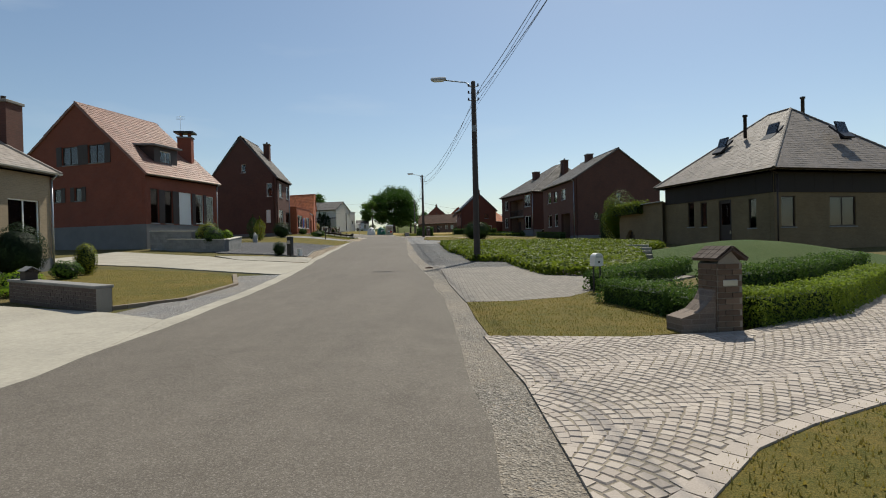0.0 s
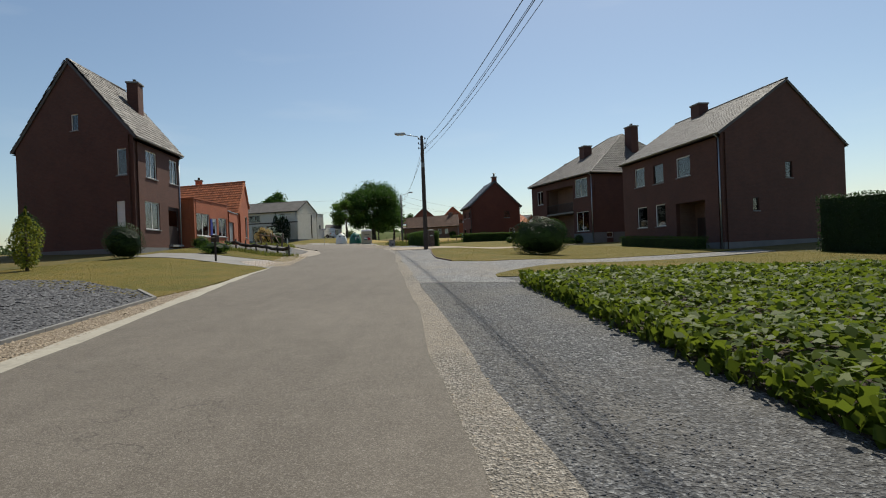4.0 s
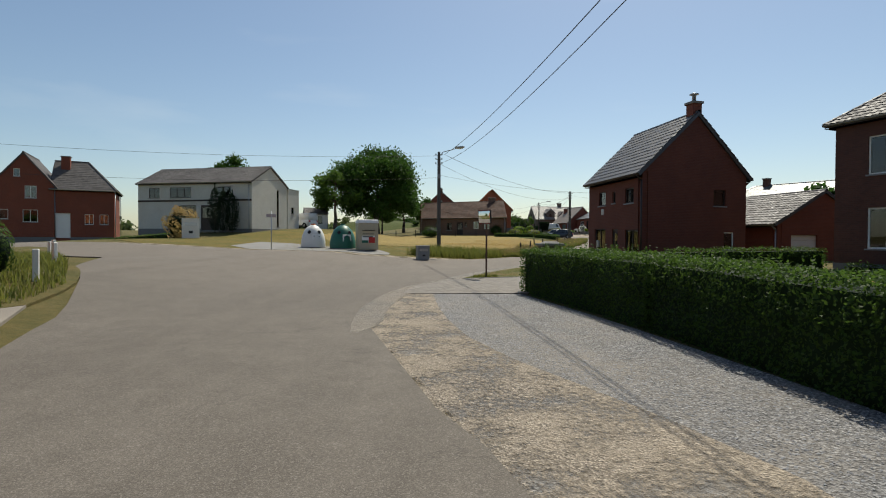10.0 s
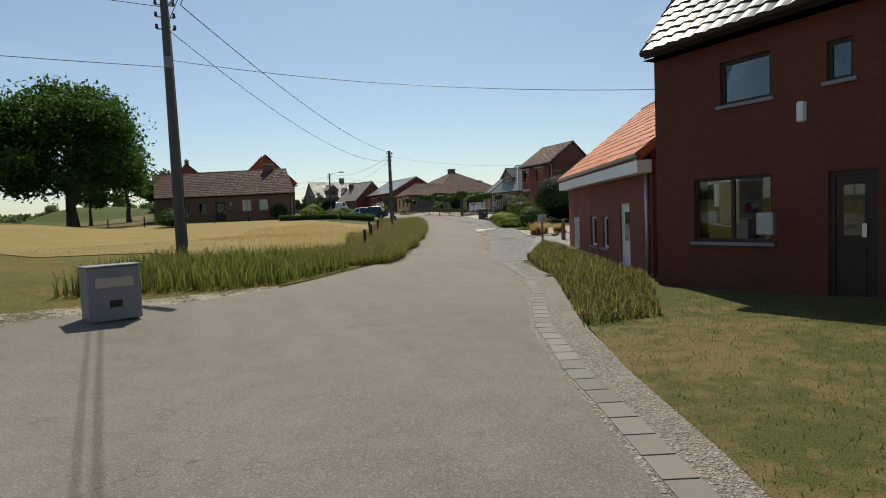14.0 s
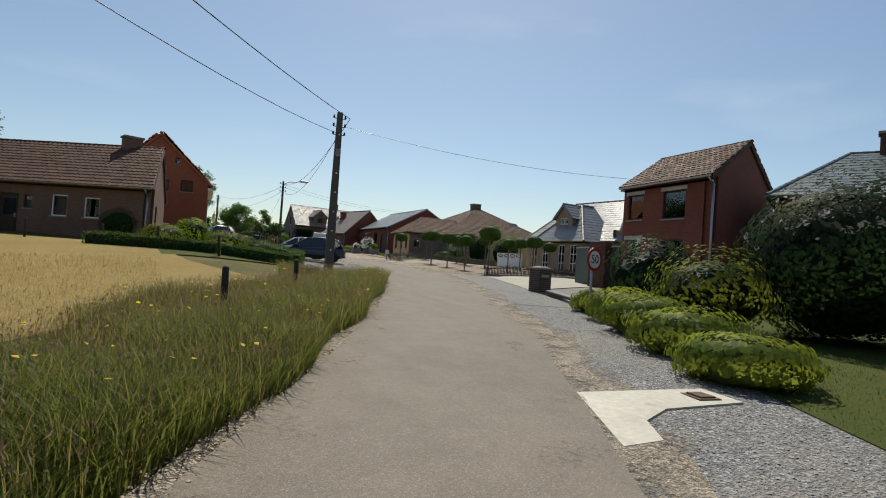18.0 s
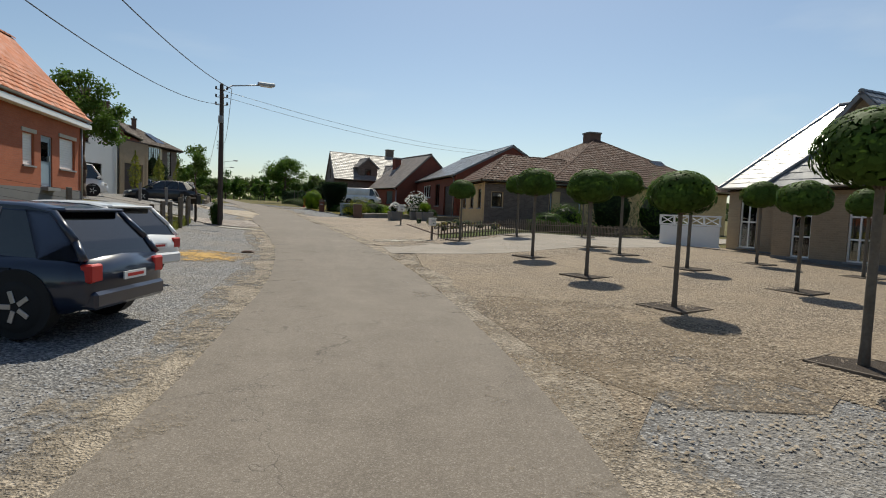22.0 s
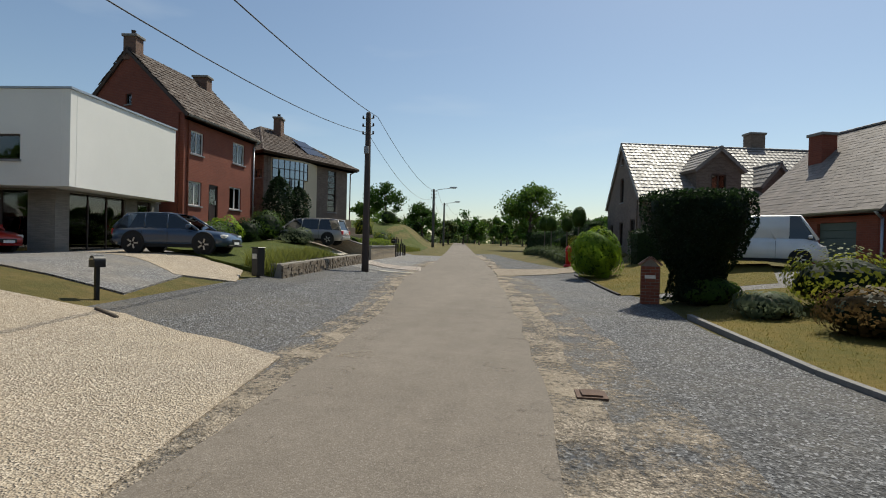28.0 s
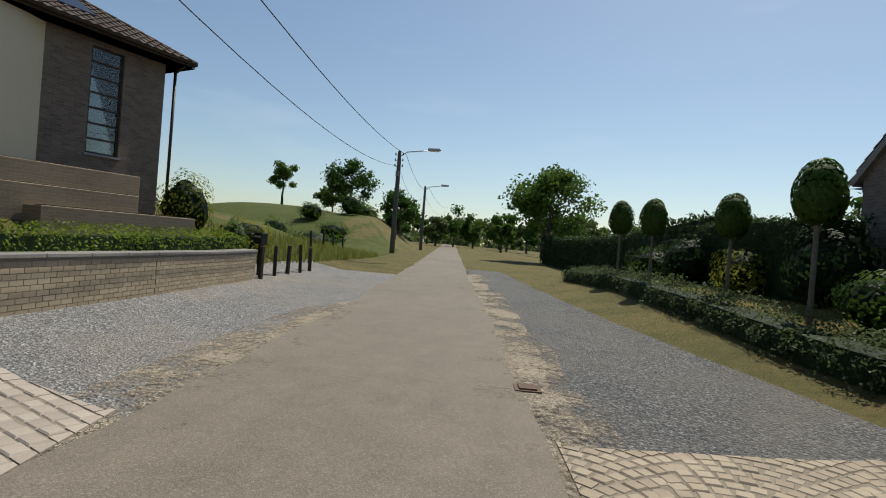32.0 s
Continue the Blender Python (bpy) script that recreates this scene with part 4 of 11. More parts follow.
kerb("slate_edging", [(-13.2, 33.6), (-9.5, 30.6), (-10.55, 35.2), (-11.15, 42.8), (-12.4, 44.3)], .08, .09, CONC_G, "grey concrete bed edging", seg=1.0)
LAWN_H2 = [(-12.4, 44.2), (-11.3, 42.8), (-11.1, 45), (-11.7, 52), (-12.6, 53), (-20.5, 57.5), (-21.5, 50), (-20, 47), (-15, 46)]
patch("lawn_house", LAWN_H2, LAWN, .05, "dry lawn before a dark brick house", "lawn", round_=False)
patch("slab_drive", [(-12.6, 53), (-11.7, 52.1), (-12.0, 55.2), (-13.5, 57.3), (-20.8, 61), (-21, 58.3)], CONC_G, .046, "grey slab path to a house", "path", round_=False)
LAWN_D = [(-13.5, 57.5), (-12.2, 56), (-12.6, 60.5), (-13.7, 61.3), (-18.7, 64.8), (-22, 66.6), (-21, 61.2)]
patch("lawn_patchy", LAWN_D, LAWN, .051, "patchy dry lawn with bare earth", "lawn", round_=False)
FORE = [(-13.9, 64), (-13.7, 61.5), (-18.7, 65), (-22.3, 67.6), (-22.6, 74), (-24, 79), (-22.5, 83.5), (-19.9, 83.1), (-18.2, 79), (-15.2, 71.2)]
patch("forecourt", FORE, TAR, .05, "dark asphalt forecourt before a low brick house", "forecourt", round_=False)
patch("paver_border", [(-12.6, 61.6), (-12.6, 63.3), (-12.9, 65.5), (-14.2, 70.2), (-15.8, 74.5), (-18.2, 79.7), (-19.9, 83.0), (-20.6, 83.2), (-18.6, 78.7), (-15.2, 71), (-14.3, 67), (-13.9, 64.1), (-13.7, 61.6)],
      PALETAR, .055, "pale paver border sweeping round a forecourt", "border", round_=False)
CORNER = [(-18.7, 80.4), (-19.8, 83.7), (-21.2, 86.0), (-22.4, 87.3), (-28.8, 95.7), (-33, 101), (-38, 99), (-30, 90), (-24.6, 85), (-22.4, 83.3), (-20.2, 79.6)]
patch("weedy_corner", CORNER, GRASS, .062, "weedy road corner with dry grass", "verge")
# right side, near gardens
kerb("cobble_edging", [(.75, 2.62), (1.15, 2.98), (1.75, 3.68), (2.35, 4.12), (3.55, 4.82), (6.0, 6.9), (8.6, 9.1)], .16, .062, COBBLE, "pale stone edging between setts and grass", seg=.24, gap=.014)
patch("grass_near", [(.9, -12), (1.0, 2.9), (1.7, 3.7), (2.3, 4.1), (3.5, 4.8), (9, 9), (14, 8), (14, -12)], LAWN, .045, "dry mown grass beside a cobbled drive", "lawn", round_=False)
COB1 = [(.62, 2.7), (1.1, 3.05), (1.7, 3.75), (2.3, 4.2), (3.5, 4.9), (8.6, 9.2), (9.6, 13.3), (5.5, 9.1), (3.7, 7.75), (2.1, 7.4), (.1, 7.6), (.45, 5.2)]
GR1 = [(.2, 7.5), (2.1, 7.4), (3.3, 7.9), (3.0, 9.3), (3.0, 11.5), (3.3, 13.3), (3.0, 13.4), (2.05, 12.0), (.8, 11.38), (-.18, 11.32), (0, 9.2)]
patch("grass_island", GR1, LAWN, .05, "dry grass strip between two driveways", "lawn", round_=False)
PAV1 = [(-.2, 11.3), (.8, 11.35), (2.1, 12.0), (3.1, 13.6), (5.7, 15.7), (6.6, 16.8), (5.0, 16.8), (3.6, 17.0), (2.25, 17.6), (1.75, 20.9), (1.6, 21.7), (-1.3, 21.0), (-.75, 15.5)]
patch("gravel_triangle", [(-1.05, 21.05), (1.6, 21.8), (1.55, 24.6), (-.1, 25), (-1.4, 24.6)], DARKGRAVEL, .033, "small patch of grey gravel at a pole", "verge", round_=False)
IVY = [(3.6, 17.05), (2.3, 17.7), (1.8, 21), (1.5, 24.6), (-.05, 25.2), (-.6, 30), (-1.4, 33), (-2.2, 40), (-2.6, 43.9), (2.5, 44.5), (9, 43.5), (13, 40), (12.2, 36), (9.6, 32.4), (8.3, 28), (6.9, 23), (5.9, 18.4), (5.0, 16.85)]
patch("ivy_bed_soil", IVY, SOIL, .06, "dark soil under ground cover plants", "garden bed", round_=False)
patch("lawn_mound", [(6.0, 17.4), (7.2, 22.5), (8.8, 27.8), (10, 32.2), (12.4, 35), (15.2, 31), (16, 24), (15, 14.5), (8, 15.2)], LAWN_BANK, .06, "green lawn bank before a hipped house", "lawn", mound=(11.8, 24.5, 4.2, .85))
# middle: brick drive, paver drive, house corner
patch("gravel_forehedge", [at(74, 1.3), (-6.6, 73.2), (-6.7, 75), (-7.9, 80.5), (-9.4, 87), (-11.8, 87.3), (-12.75, 85), (-12.6, 81), at(77.5, 1.0)], GREYGRAVEL, .033, "grey gravel strip before a clipped hedge", "verge", round_=False)
patch("sand_bend", [at(74, 1.2), at(75.5, 1.15), at(77.5, .75), at(79.5, .35), (-12.9, 83), (-12.9, 86.8), (-11.6, 86.8), (-11.2, 82), (-10.6, 79), (-8.6, 75.2), (-8.4, 73.6)], DIRT_B, .046, "sandy pebbled road edge round the bend", "verge")
patch("gravel_court", [(-6.2, 73.4), (-4.2, 73.8), (3, 77.8), (9, 80), (4.2, 94), (-7.8, 87.5), (-7.4, 85)], LAWN, .04, "dry lawn behind a clipped hedge", "lawn", round_=False)
BRK = [(-8.3, 67.1), (-6.2, 67.95), (-1.5, 71.1), (2.9, 76.7), (7.6, 79.6), (7.4, 80), (2.9, 77.7), (-4.2, 73.7), (-6.3, 73.05), (-9.2, 73.5), (-8.9, 70)]
GPAV = [(-12.3, 85.6), (-8.9, 85.9), (-3.3, 89.5), (4, 93), (2.3, 95.6), (-5.1, 93.7), (-8.1, 92.0), (-10.0, 91.15), (-10.7, 90.7), (-11.6, 89.2), (-12.1, 88.2)]
LAWN_4 = [(-10.65, 90.85), (-10.4, 91.96), (-9.6, 94.4), (-8.7, 96.5), at(99, 1.7), at(101, 1.75), at(103, 1.85), (-3.6, 103.2), (-2.5, 96.4), (2.2, 95.7), (-5.1, 93.8), (-8.1, 92.05), (-10.0, 91.22)]
patch("lawn_gable", LAWN_4, LAWN_C, .05, "green patchy lawn beside a gable house", "lawn", round_=False)
patch("gutter_bed", strip(95, 112, lambda s: EDGE_R(s) - .06, lambda s: EDGE_R(s) + .75 + wob(s, 1)), DIRT, .047, "sandy bed under a stone gutter", "verge")
kerb("stone_gutter", [(-11.15, 90.9), (-10.62, 92.6), (-9.95, 94.5)] + [at(s, EDGE_R(s) + .2 + wob(s, 7)) for s in range(97, 113)], .22, .054, GUTTER_P, "broken weathered stone gutter along the asphalt", "gutter", seg=.37, gap=.02)
patch("verge_weeds_annex", [at(103, 1.8), at(103.5, 3.0), (-2.6, 103.5), (1.3, 112), (2, 114.5), at(113, 2.2), at(108, 2.2)], GRASS, .04, "weedy verge along a brick wall", "verge", round_=False)
patch("bulb_gutter", [(-12.6, 79.7), (-12.8, 80.9), (-12.95, 82.7), (-12.8, 85.4), (-12.3, 88.0), (-11.6, 89.7), (-11.15, 91), (-10.85, 92.05), (-10.1, 94.1), (-9.2, 96.2),
      (-8.75, 96.2), (-9.6, 94.2), (-10.35, 91.9), (-10.65, 90.8), (-11.05, 89.5), (-11.75, 87.8), (-12.2, 85.4), (-12.36, 82.5), (-12.22, 80.7)], DIRT, .052, "worn pebbly stone gutter round the junction bend", "verge")
patch("junction_green", [(-32, 104), (-21.5, 102.8), (-16.5, 103), (-12.8, 105.6), (-9.8, 108.1), (-7.4, 111), at(115, -2.2), at(128, -2), at(140, -5), (-2, 142), (-22, 150), (-40, 120)], LAWN, .02, "dry mown village green", "lawn")
patch("container_strip", [(-25, 103.4), (-16.2, 103.6), (-14.6, 105.3), (-16.2, 107.6), (-25, 113)], CONC_G, .035, "worn concrete strip under recycling containers", "paving")
patch("junction_sand", [(-32, 103.2), (-21.5, 102.3), (-16.5, 102.4), (-12.8, 105.1), (-9.8, 107.6), (-9.9, 108.2), (-13, 105.9), (-16.6, 103.3), (-21.5, 103.2), (-32, 104.2)], DIRT_B, .04, "sandy worn road edge", "verge")
patch("hay_field", [at(113, -5.4), at(120, -5.3), at(134, -5), at(141, -5.5), (-1, 141.5), (-3, 147.5), (-20, 152), (-26, 132), (-16, 114)], HAY, .045, "mown straw-yellow meadow", "field", round_=False)
patch("verge_sand_mid", strip(113, 142, lambda s: EDGE_L(s) - .18 + wob(s, 4), lambda s: EDGE_L(s) + .2), DIRT_B, .04, "sandy road edge beside tall grass", "verge")
patch("gravel_verge_mid", strip(112.5, 141, lambda s: EDGE_R(s) - .02, lambda s: EDGE_R(s) + 2.5), GREYGRAVEL, .03, "grey crushed stone verge", "verge")
patch("sand_band_mid", strip(115, 236, lambda s: EDGE_R(s) - .12 + wob(s, 6), lambda s: EDGE_R(s) + .5 * min(1, max(.1, (s - 116) / 12)) + wob(s * 1.7, 1) * 3), DIRT_B, .046, "pale sandy band at the asphalt edge", "verge")
patch("sand_thin_mid", strip(128, 236, lambda s: EDGE_R(s) + .05, lambda s: EDGE_R(s) + .75 + wob(s, 2) * 2 + (.55 if 184 < s < 208 else 0)), DIRT_S, .042, "thin sand trodden into the gravel verge", "verge")
patch("sand_drift_right", strip(114, 232, lambda s: EDGE_R(s) - .55 + wob(s, 8) * 3, lambda s: EDGE_R(s) + .06), DIRT_D, .055, "fine sand drifted over the asphalt edge", "verge")
patch("sand_drift_left", strip(115, 222, lambda s: EDGE_L(s) - .06, lambda s: EDGE_L(s) + .5 + wob(s, 9) * 3), DIRT_D, .055, "fine sand drifted over the asphalt edge", "verge")
patch("small_drive", [at(111.5, 2.6), (1.9, 112.4), (8, 113), (10, 117), (4.6, 117.6), (3.1, 116.8), at(115.5, 2.6)], CONC_G, .034, "grey gravelled drive with a parked minivan", "driveway", round_=False)
PINK = [(3.1, 116.9), (5.3, 121.8), (10.5, 122.8), (12, 121), (9.6, 118), (5, 117.2)]
patch("lawn_villa", [(5.4, 122), (10.5, 123), (16, 121.5), (19, 134), (11, 134), (7, 126)], LAWN_G, .045, "green lawn beside clipped shrubs", "lawn")
patch("drain_slab", [(3.4, 123.5), (3.99, 124.98), (5.72, 124.92), (5.75, 124.36), (4.6, 124.3), (4.1, 124.02), (3.86, 123.55)], CONC_W, .05, "pale concrete apron leading to a street drain", "paving", round_=False)
patch("sand_hollow", [(1.2, 116.6), (1.8, 116.5), (2.2, 117.3), (2.3, 118.1), (1.8, 118.2), (1.5, 117.5)], DIRT_S, .047, "sandy hollow in a gravel verge", "verge")
patch("slab_right", [(10.3, 162.2), (12.4, 163.3), (12.2, 164.0), (10.2, 163.0)], broken(CONC, "concrete_crumbling", .43, .56), .056, "cracked white concrete slab crumbling into gravel", "paving", round_=False)
patch("lane_edge_gravel", [(9.9, 161.2), (10.5, 160.3), (12.6, 162.2), (16.5, 164.7), (16.2, 165.0), (12.7, 163.5)], broken(TANGRAVEL, "gravel_tan_thin", .4, .56), .058, "thin tan gravel spilled over a tarmac edge", "verge")
patch("yard_gravel", [at(131.5, 3.8), (9.8, 132.5), (10.7, 136), (11.2, 137.8), (16.5, 141.5), (18, 138), (14.5, 131)], GREYGRAVEL, .04, "dark grey gravel front yard", "yard", round_=False)
patch("white_drive", [(11, 137.9), (12.1, 142), (13.2, 146.3), (20, 149.2), (21, 146), (16.9, 141.9)], CONC, .05, "pale concrete driveway before a garage", "driveway", round_=False)
patch("gravel_apron", [at(138.5, EDGE_R(138.5) - .05), at(138.5, 4.0), (11, 137.95), (12.1, 142), (13.2, 146.35), (12.6, 149), at(151.6, 1.25), at(148, 1.35), at(144, 1.35), at(141, 1.4)], GREYGRAVEL, .038, "grey crushed stone before a white drive", "verge", round_=False)
SQUARE = [(12.3, 148.6), (13.2, 146.4), (21.7, 150.2), (30, 154), (30, 163), (24, 165.2), (11.1, 159.0), at(158.5, 1.1), at(154, 1.1), at(151.3, 1.25)]
patch("tree_square", SQUARE, BROWNGRAVEL, .044, "brown gravel square planted with small trees", "square", round_=False)
patch("square_spill", [(10.75, 147.2), (12.9, 146.7), (13.9, 149.2), (13.2, 151.4), (10.6, 152.2)], broken(BROWNGRAVEL, "gravel_brown_spill", .36, .6), .05, "brown gravel spilling onto the grey verge", "verge")
patch("lane_mouth_gravel", [at(156, 1.0), at(167, .9), (14.5, 168), (15.5, 160), (12, 156.5)], BROWNGRAVEL, .026, "brown gravel at the mouth of a lane", "verge", round_=False)
patch("tarmac_lane", [(10.35, 158.55), (10.3, 160.9), (13.1, 163.3), (31.4, 175), (33.5, 171), (22.3, 163.2), (19.1, 161), (14.8, 159.25), (11.8, 158.7)], PALETAR, .05, "grey tarmac lane into a square", "lane", round_=False)
BGD = [at(162, 1.0), (10.4, 161.0), (13.0, 163.6), (13.3, 166.1), (13.2, 172.8), (19, 177.5), (18, 180.5), (11.3, 181.4), (7.4, 182), at(182, .5), at(172, .8)]
patch("beige_drive", BGD, TANGRAVEL, .043, "pale beige gravel forecourt", "driveway", round_=False)
patch("picket_garden", [(12.9, 164.5), (13.2, 166), (18.4, 168.8), (30, 174.5), (30, 172), (15.8, 164.9)], LAWN_G, .04, "narrow green garden behind a picket fence", "lawn", round_=False)
patch("rockery", [(13.1, 172.8), (13.3, 166.2), (18.4, 168.9), (19.2, 177.2)], BROWNGRAVEL, .05, "dark rockery garden with small plants", "garden bed", round_=False)
LAWN_S = [(9, 193), (9.6, 188), (10.3, 184.4), (11.5, 182), (18.5, 187), (18.5, 196), (11, 196)]
patch("lawn_hip", LAWN_S, LAWN, .048, "dry lawn with stone edging", "lawn", round_=False)
patch("verge_base_right", strip(112, 236, lambda s: EDGE_R(s) - .3, lambda s: EDGE_R(s) + .9), GREYGRAVEL, .022, "grey gravel bed under the sandy verge", "verge")
patch("verge_base_left", strip(141, 222, lambda s: EDGE_L(s) - .9, lambda s: EDGE_L(s) + .3), GREYGRAVEL, .022, "grey gravel bed under the sandy verge", "verge")
patch("gravel_verge_far", strip(182.5, 209, lambda s: EDGE_R(s) - .1, lambda s: 4.2 + .2 * math.sin(s * .7)), DARKGRAVEL, .036, "dark crushed stone verge", "verge")
LAWN_R3 = [(6.9, 204.6), (7.37, 201.6), (7.65, 199), (8.0, 196.7), (12, 196.7), (14, 204), (10, 206.5), (8.2, 206.3)]
patch("lawn_hedge", LAWN_R3, LAWN, .049, "dry lawn before a dark hedge", "lawn", round_=False)
patch("van_court", [(9, 195.9), (18.5, 196), (17, 200), (12, 198.4), (8, 198.6)], GREYGRAVEL, .04, "grey gravel court with a parked van", "yard", round_=False)
patch("lavender_lawn", [(7.0, 210.7), (6.5, 213.1), (6.0, 217), (5.0, 222.5), (6, 226), (11, 224), (10, 214), (9.3, 209.2)], LAWN, .045, "dry lawn behind a lavender hedge", "lawn")
patch("gravel_far_right", strip(207.5, 240, lambda s: EDGE_R(s) + .1, lambda s: 4.9 - .05 * (s - 211)), DARKGRAVEL, .03, "grey crushed stone verge", "verge")
# left side, last stretch
patch("gravel_yard_left", strip(140.5, 176, lambda s: -5.2 if s < 150 else -9.5, lambda s: EDGE_L(s) + .05), GREYGRAVEL, .03, "grey crushed stone yard with parked cars", "yard")
patch("sand_band_left", strip(142, 222, lambda s: EDGE_L(s) - .38 + wob(s * 1.7, 1) * 3, lambda s: EDGE_L(s) + .15), DIRT_B, .046, "sandy road edge", "verge")
patch("sand_thin_left", strip(143, 221, lambda s: EDGE_L(s) - .75 + wob(s, 4) * 2, lambda s: EDGE_L(s) - .05), DIRT_S, .042, "thin sand trodden into the gravel verge", "verge")
patch("hedge_garden", [(3.0, 144), (3.6, 147), (2.1, 151.4), (-1.2, 152), (-3, 149), (-2, 143)], LAWN_G, .05, "small green garden inside clipped hedges", "lawn", round_=False)
patch("wire_lawn", [(3.9, 158.9), (3.5, 163), (3.2, 167), (2.4, 169.3), (-1.3, 169.8), (-1.0, 161.5), (0, 158.9)], LAWN, .052, "small lawn behind a wire fence", "lawn", round_=False)
patch("sand_patch", [(4.4, 156.0), (6.5, 155.8), (6.9, 157.3), (5.2, 158.3)], broken(SAND, "sand_thin_patches", .42, .6), .05, "patch of yellow sand", "sand")
patch("slab_left", [(4.1, 167.3), (5.9, 166.5), (6, 165.9), (4.6, 166.6)], CONC, .052, "cracked pale concrete slab", "paving", round_=False)
patch("parking_left", [at(176, -2.2), at(181.5, -2.5), (1.2, 182.8), (-.9, 184.7), (-6, 186), (-7, 172), (-1.3, 170.5), (2, 171)], GREYGRAVEL, .034, "grey gravel parking yard", "yard", round_=False)
BGL = [at(180.6, -2.5), (1.2, 182.8), (-.9, 184.7), (-4.7, 185.2), (-4.8, 187.5), (-1.96, 187.4), (-.24, 188), (1.9, 187.5), (3.1, 186.85), at(186.2, -1.95), at(184, -2.3)]
patch("beige_drive_left", BGL, BEIGEGRAVEL, .058, "pale beige gravel driveway", "driveway", round_=False)
patch("gravel_left_far", strip(185.5, 210, lambda s: -11.5 if s < 191.5 else -6.2, lambda s: EDGE_L(s) + .05), DARKGRAVEL, .032, "grey crushed stone verge", "verge")
patch("parking_box", [(-2.6, 192.5), (-1.4, 189.2), (-4.8, 189), (-13, 190), (-12, 199), (-9.5, 199.4), (-4, 195)], GREYGRAVEL, .036, "grey gravel parking before a white house", "yard", round_=False)
patch("beige_strip_box", [(-1.6, 193), (-2.7, 195), (-9, 197.6), (-9, 195.8), (-2.6, 192)], BEIGEGRAVEL, .045, "pale beige gravel path", "path", round_=False)
LAWN_BH = [(-1.9, 195.2), (-2.6, 200.2), (-3.5, 206), (-9.6, 206.5), (-9.4, 199.4), (-4, 195.4)]
patch("lawn_stonewall", LAWN_BH, LAWN_G, .12, "green lawn behind a rough stone wall", "lawn", round_=False)
patch("slab_white_left", [(-1.4, 203.65), (.3, 203.2), (.4, 202.75), (-1.6, 203.2)], CONC, .05, "white concrete slab at a drive", "paving", round_=False)
patch("mpv_drive", [(-3.3, 206.1), (-3.9, 208), (-10, 210), (-10, 206.8)], CONC, .06, "pale drive with a parked car", "driveway", round_=False)
patch("gravel_left_end", strip(206.5, 232, lambda s: -5.6 + .02 * (s - 209), lambda s: EDGE_L(s) + .05), GREYGRAVEL, .03, "grey crushed stone verge", "verge")
MEADOW = [(-6.6, 219.4), (-7.6, 228.4), (-9.5, 240), (-14, 262), (-60, 300), (-80, 235), (-30, 222), (-15, 221)]
patch("meadow_hill", MEADOW, LAWN_G, .03, "green meadow on a low hill", "field", step=2)
kerb("lawn_stone_edging", [(11.3, 182.2), (10.25, 184.6), (9.5, 188), (9.0, 192.6)], .1, .1, CONC_G, "low concrete lawn edging", seg=1)
kerb("lawn_hedge_edging", [(8.0, 196.7), (7.65, 199), (7.35, 201.6), (6.9, 204.6)], .08, .09, WOODDARK, "dark board lawn edging", seg=1.5)
kerb("garden_edging", [at(131.3, 3.75), at(133, 3.7), (10.9, 136.2)], .1, .12, PLINTH, "dark stone yard edging", seg=1)
kerb("square_edging", [(13.0, 146.2), (21.6, 150.0), (24.3, 150.9)], .1, .1, CONC_G, "concrete edging under a picket fence", seg=1)
kerb("pink_drive_edging", [(3.05, 116.9), (4, 119.2), (5.25, 121.9)], .12, .07, CONC, "pale kerb along a brick drive", seg=1)
kerb("rockery_edging", [(13.25, 166.2), (13.05, 172.8)], .1, .08, RUST, "thin dark bed edging", seg=1.5)
kerb("green_edging", [(3.15, 144.1), (3.75, 147), (2.15, 151.5), (-1.1, 152.2)], .1, .12, CONC_G, "grey concrete garden edging", seg=1)
kerb("corner_lawn_edging", [(-10.55, 90.85), (-10.0, 91.2), (-8.1, 92.05), (-5.1, 93.75), (2.0, 95.7)], .08, .07, CONC_G, "grey edging between lawn and drive", seg=1)

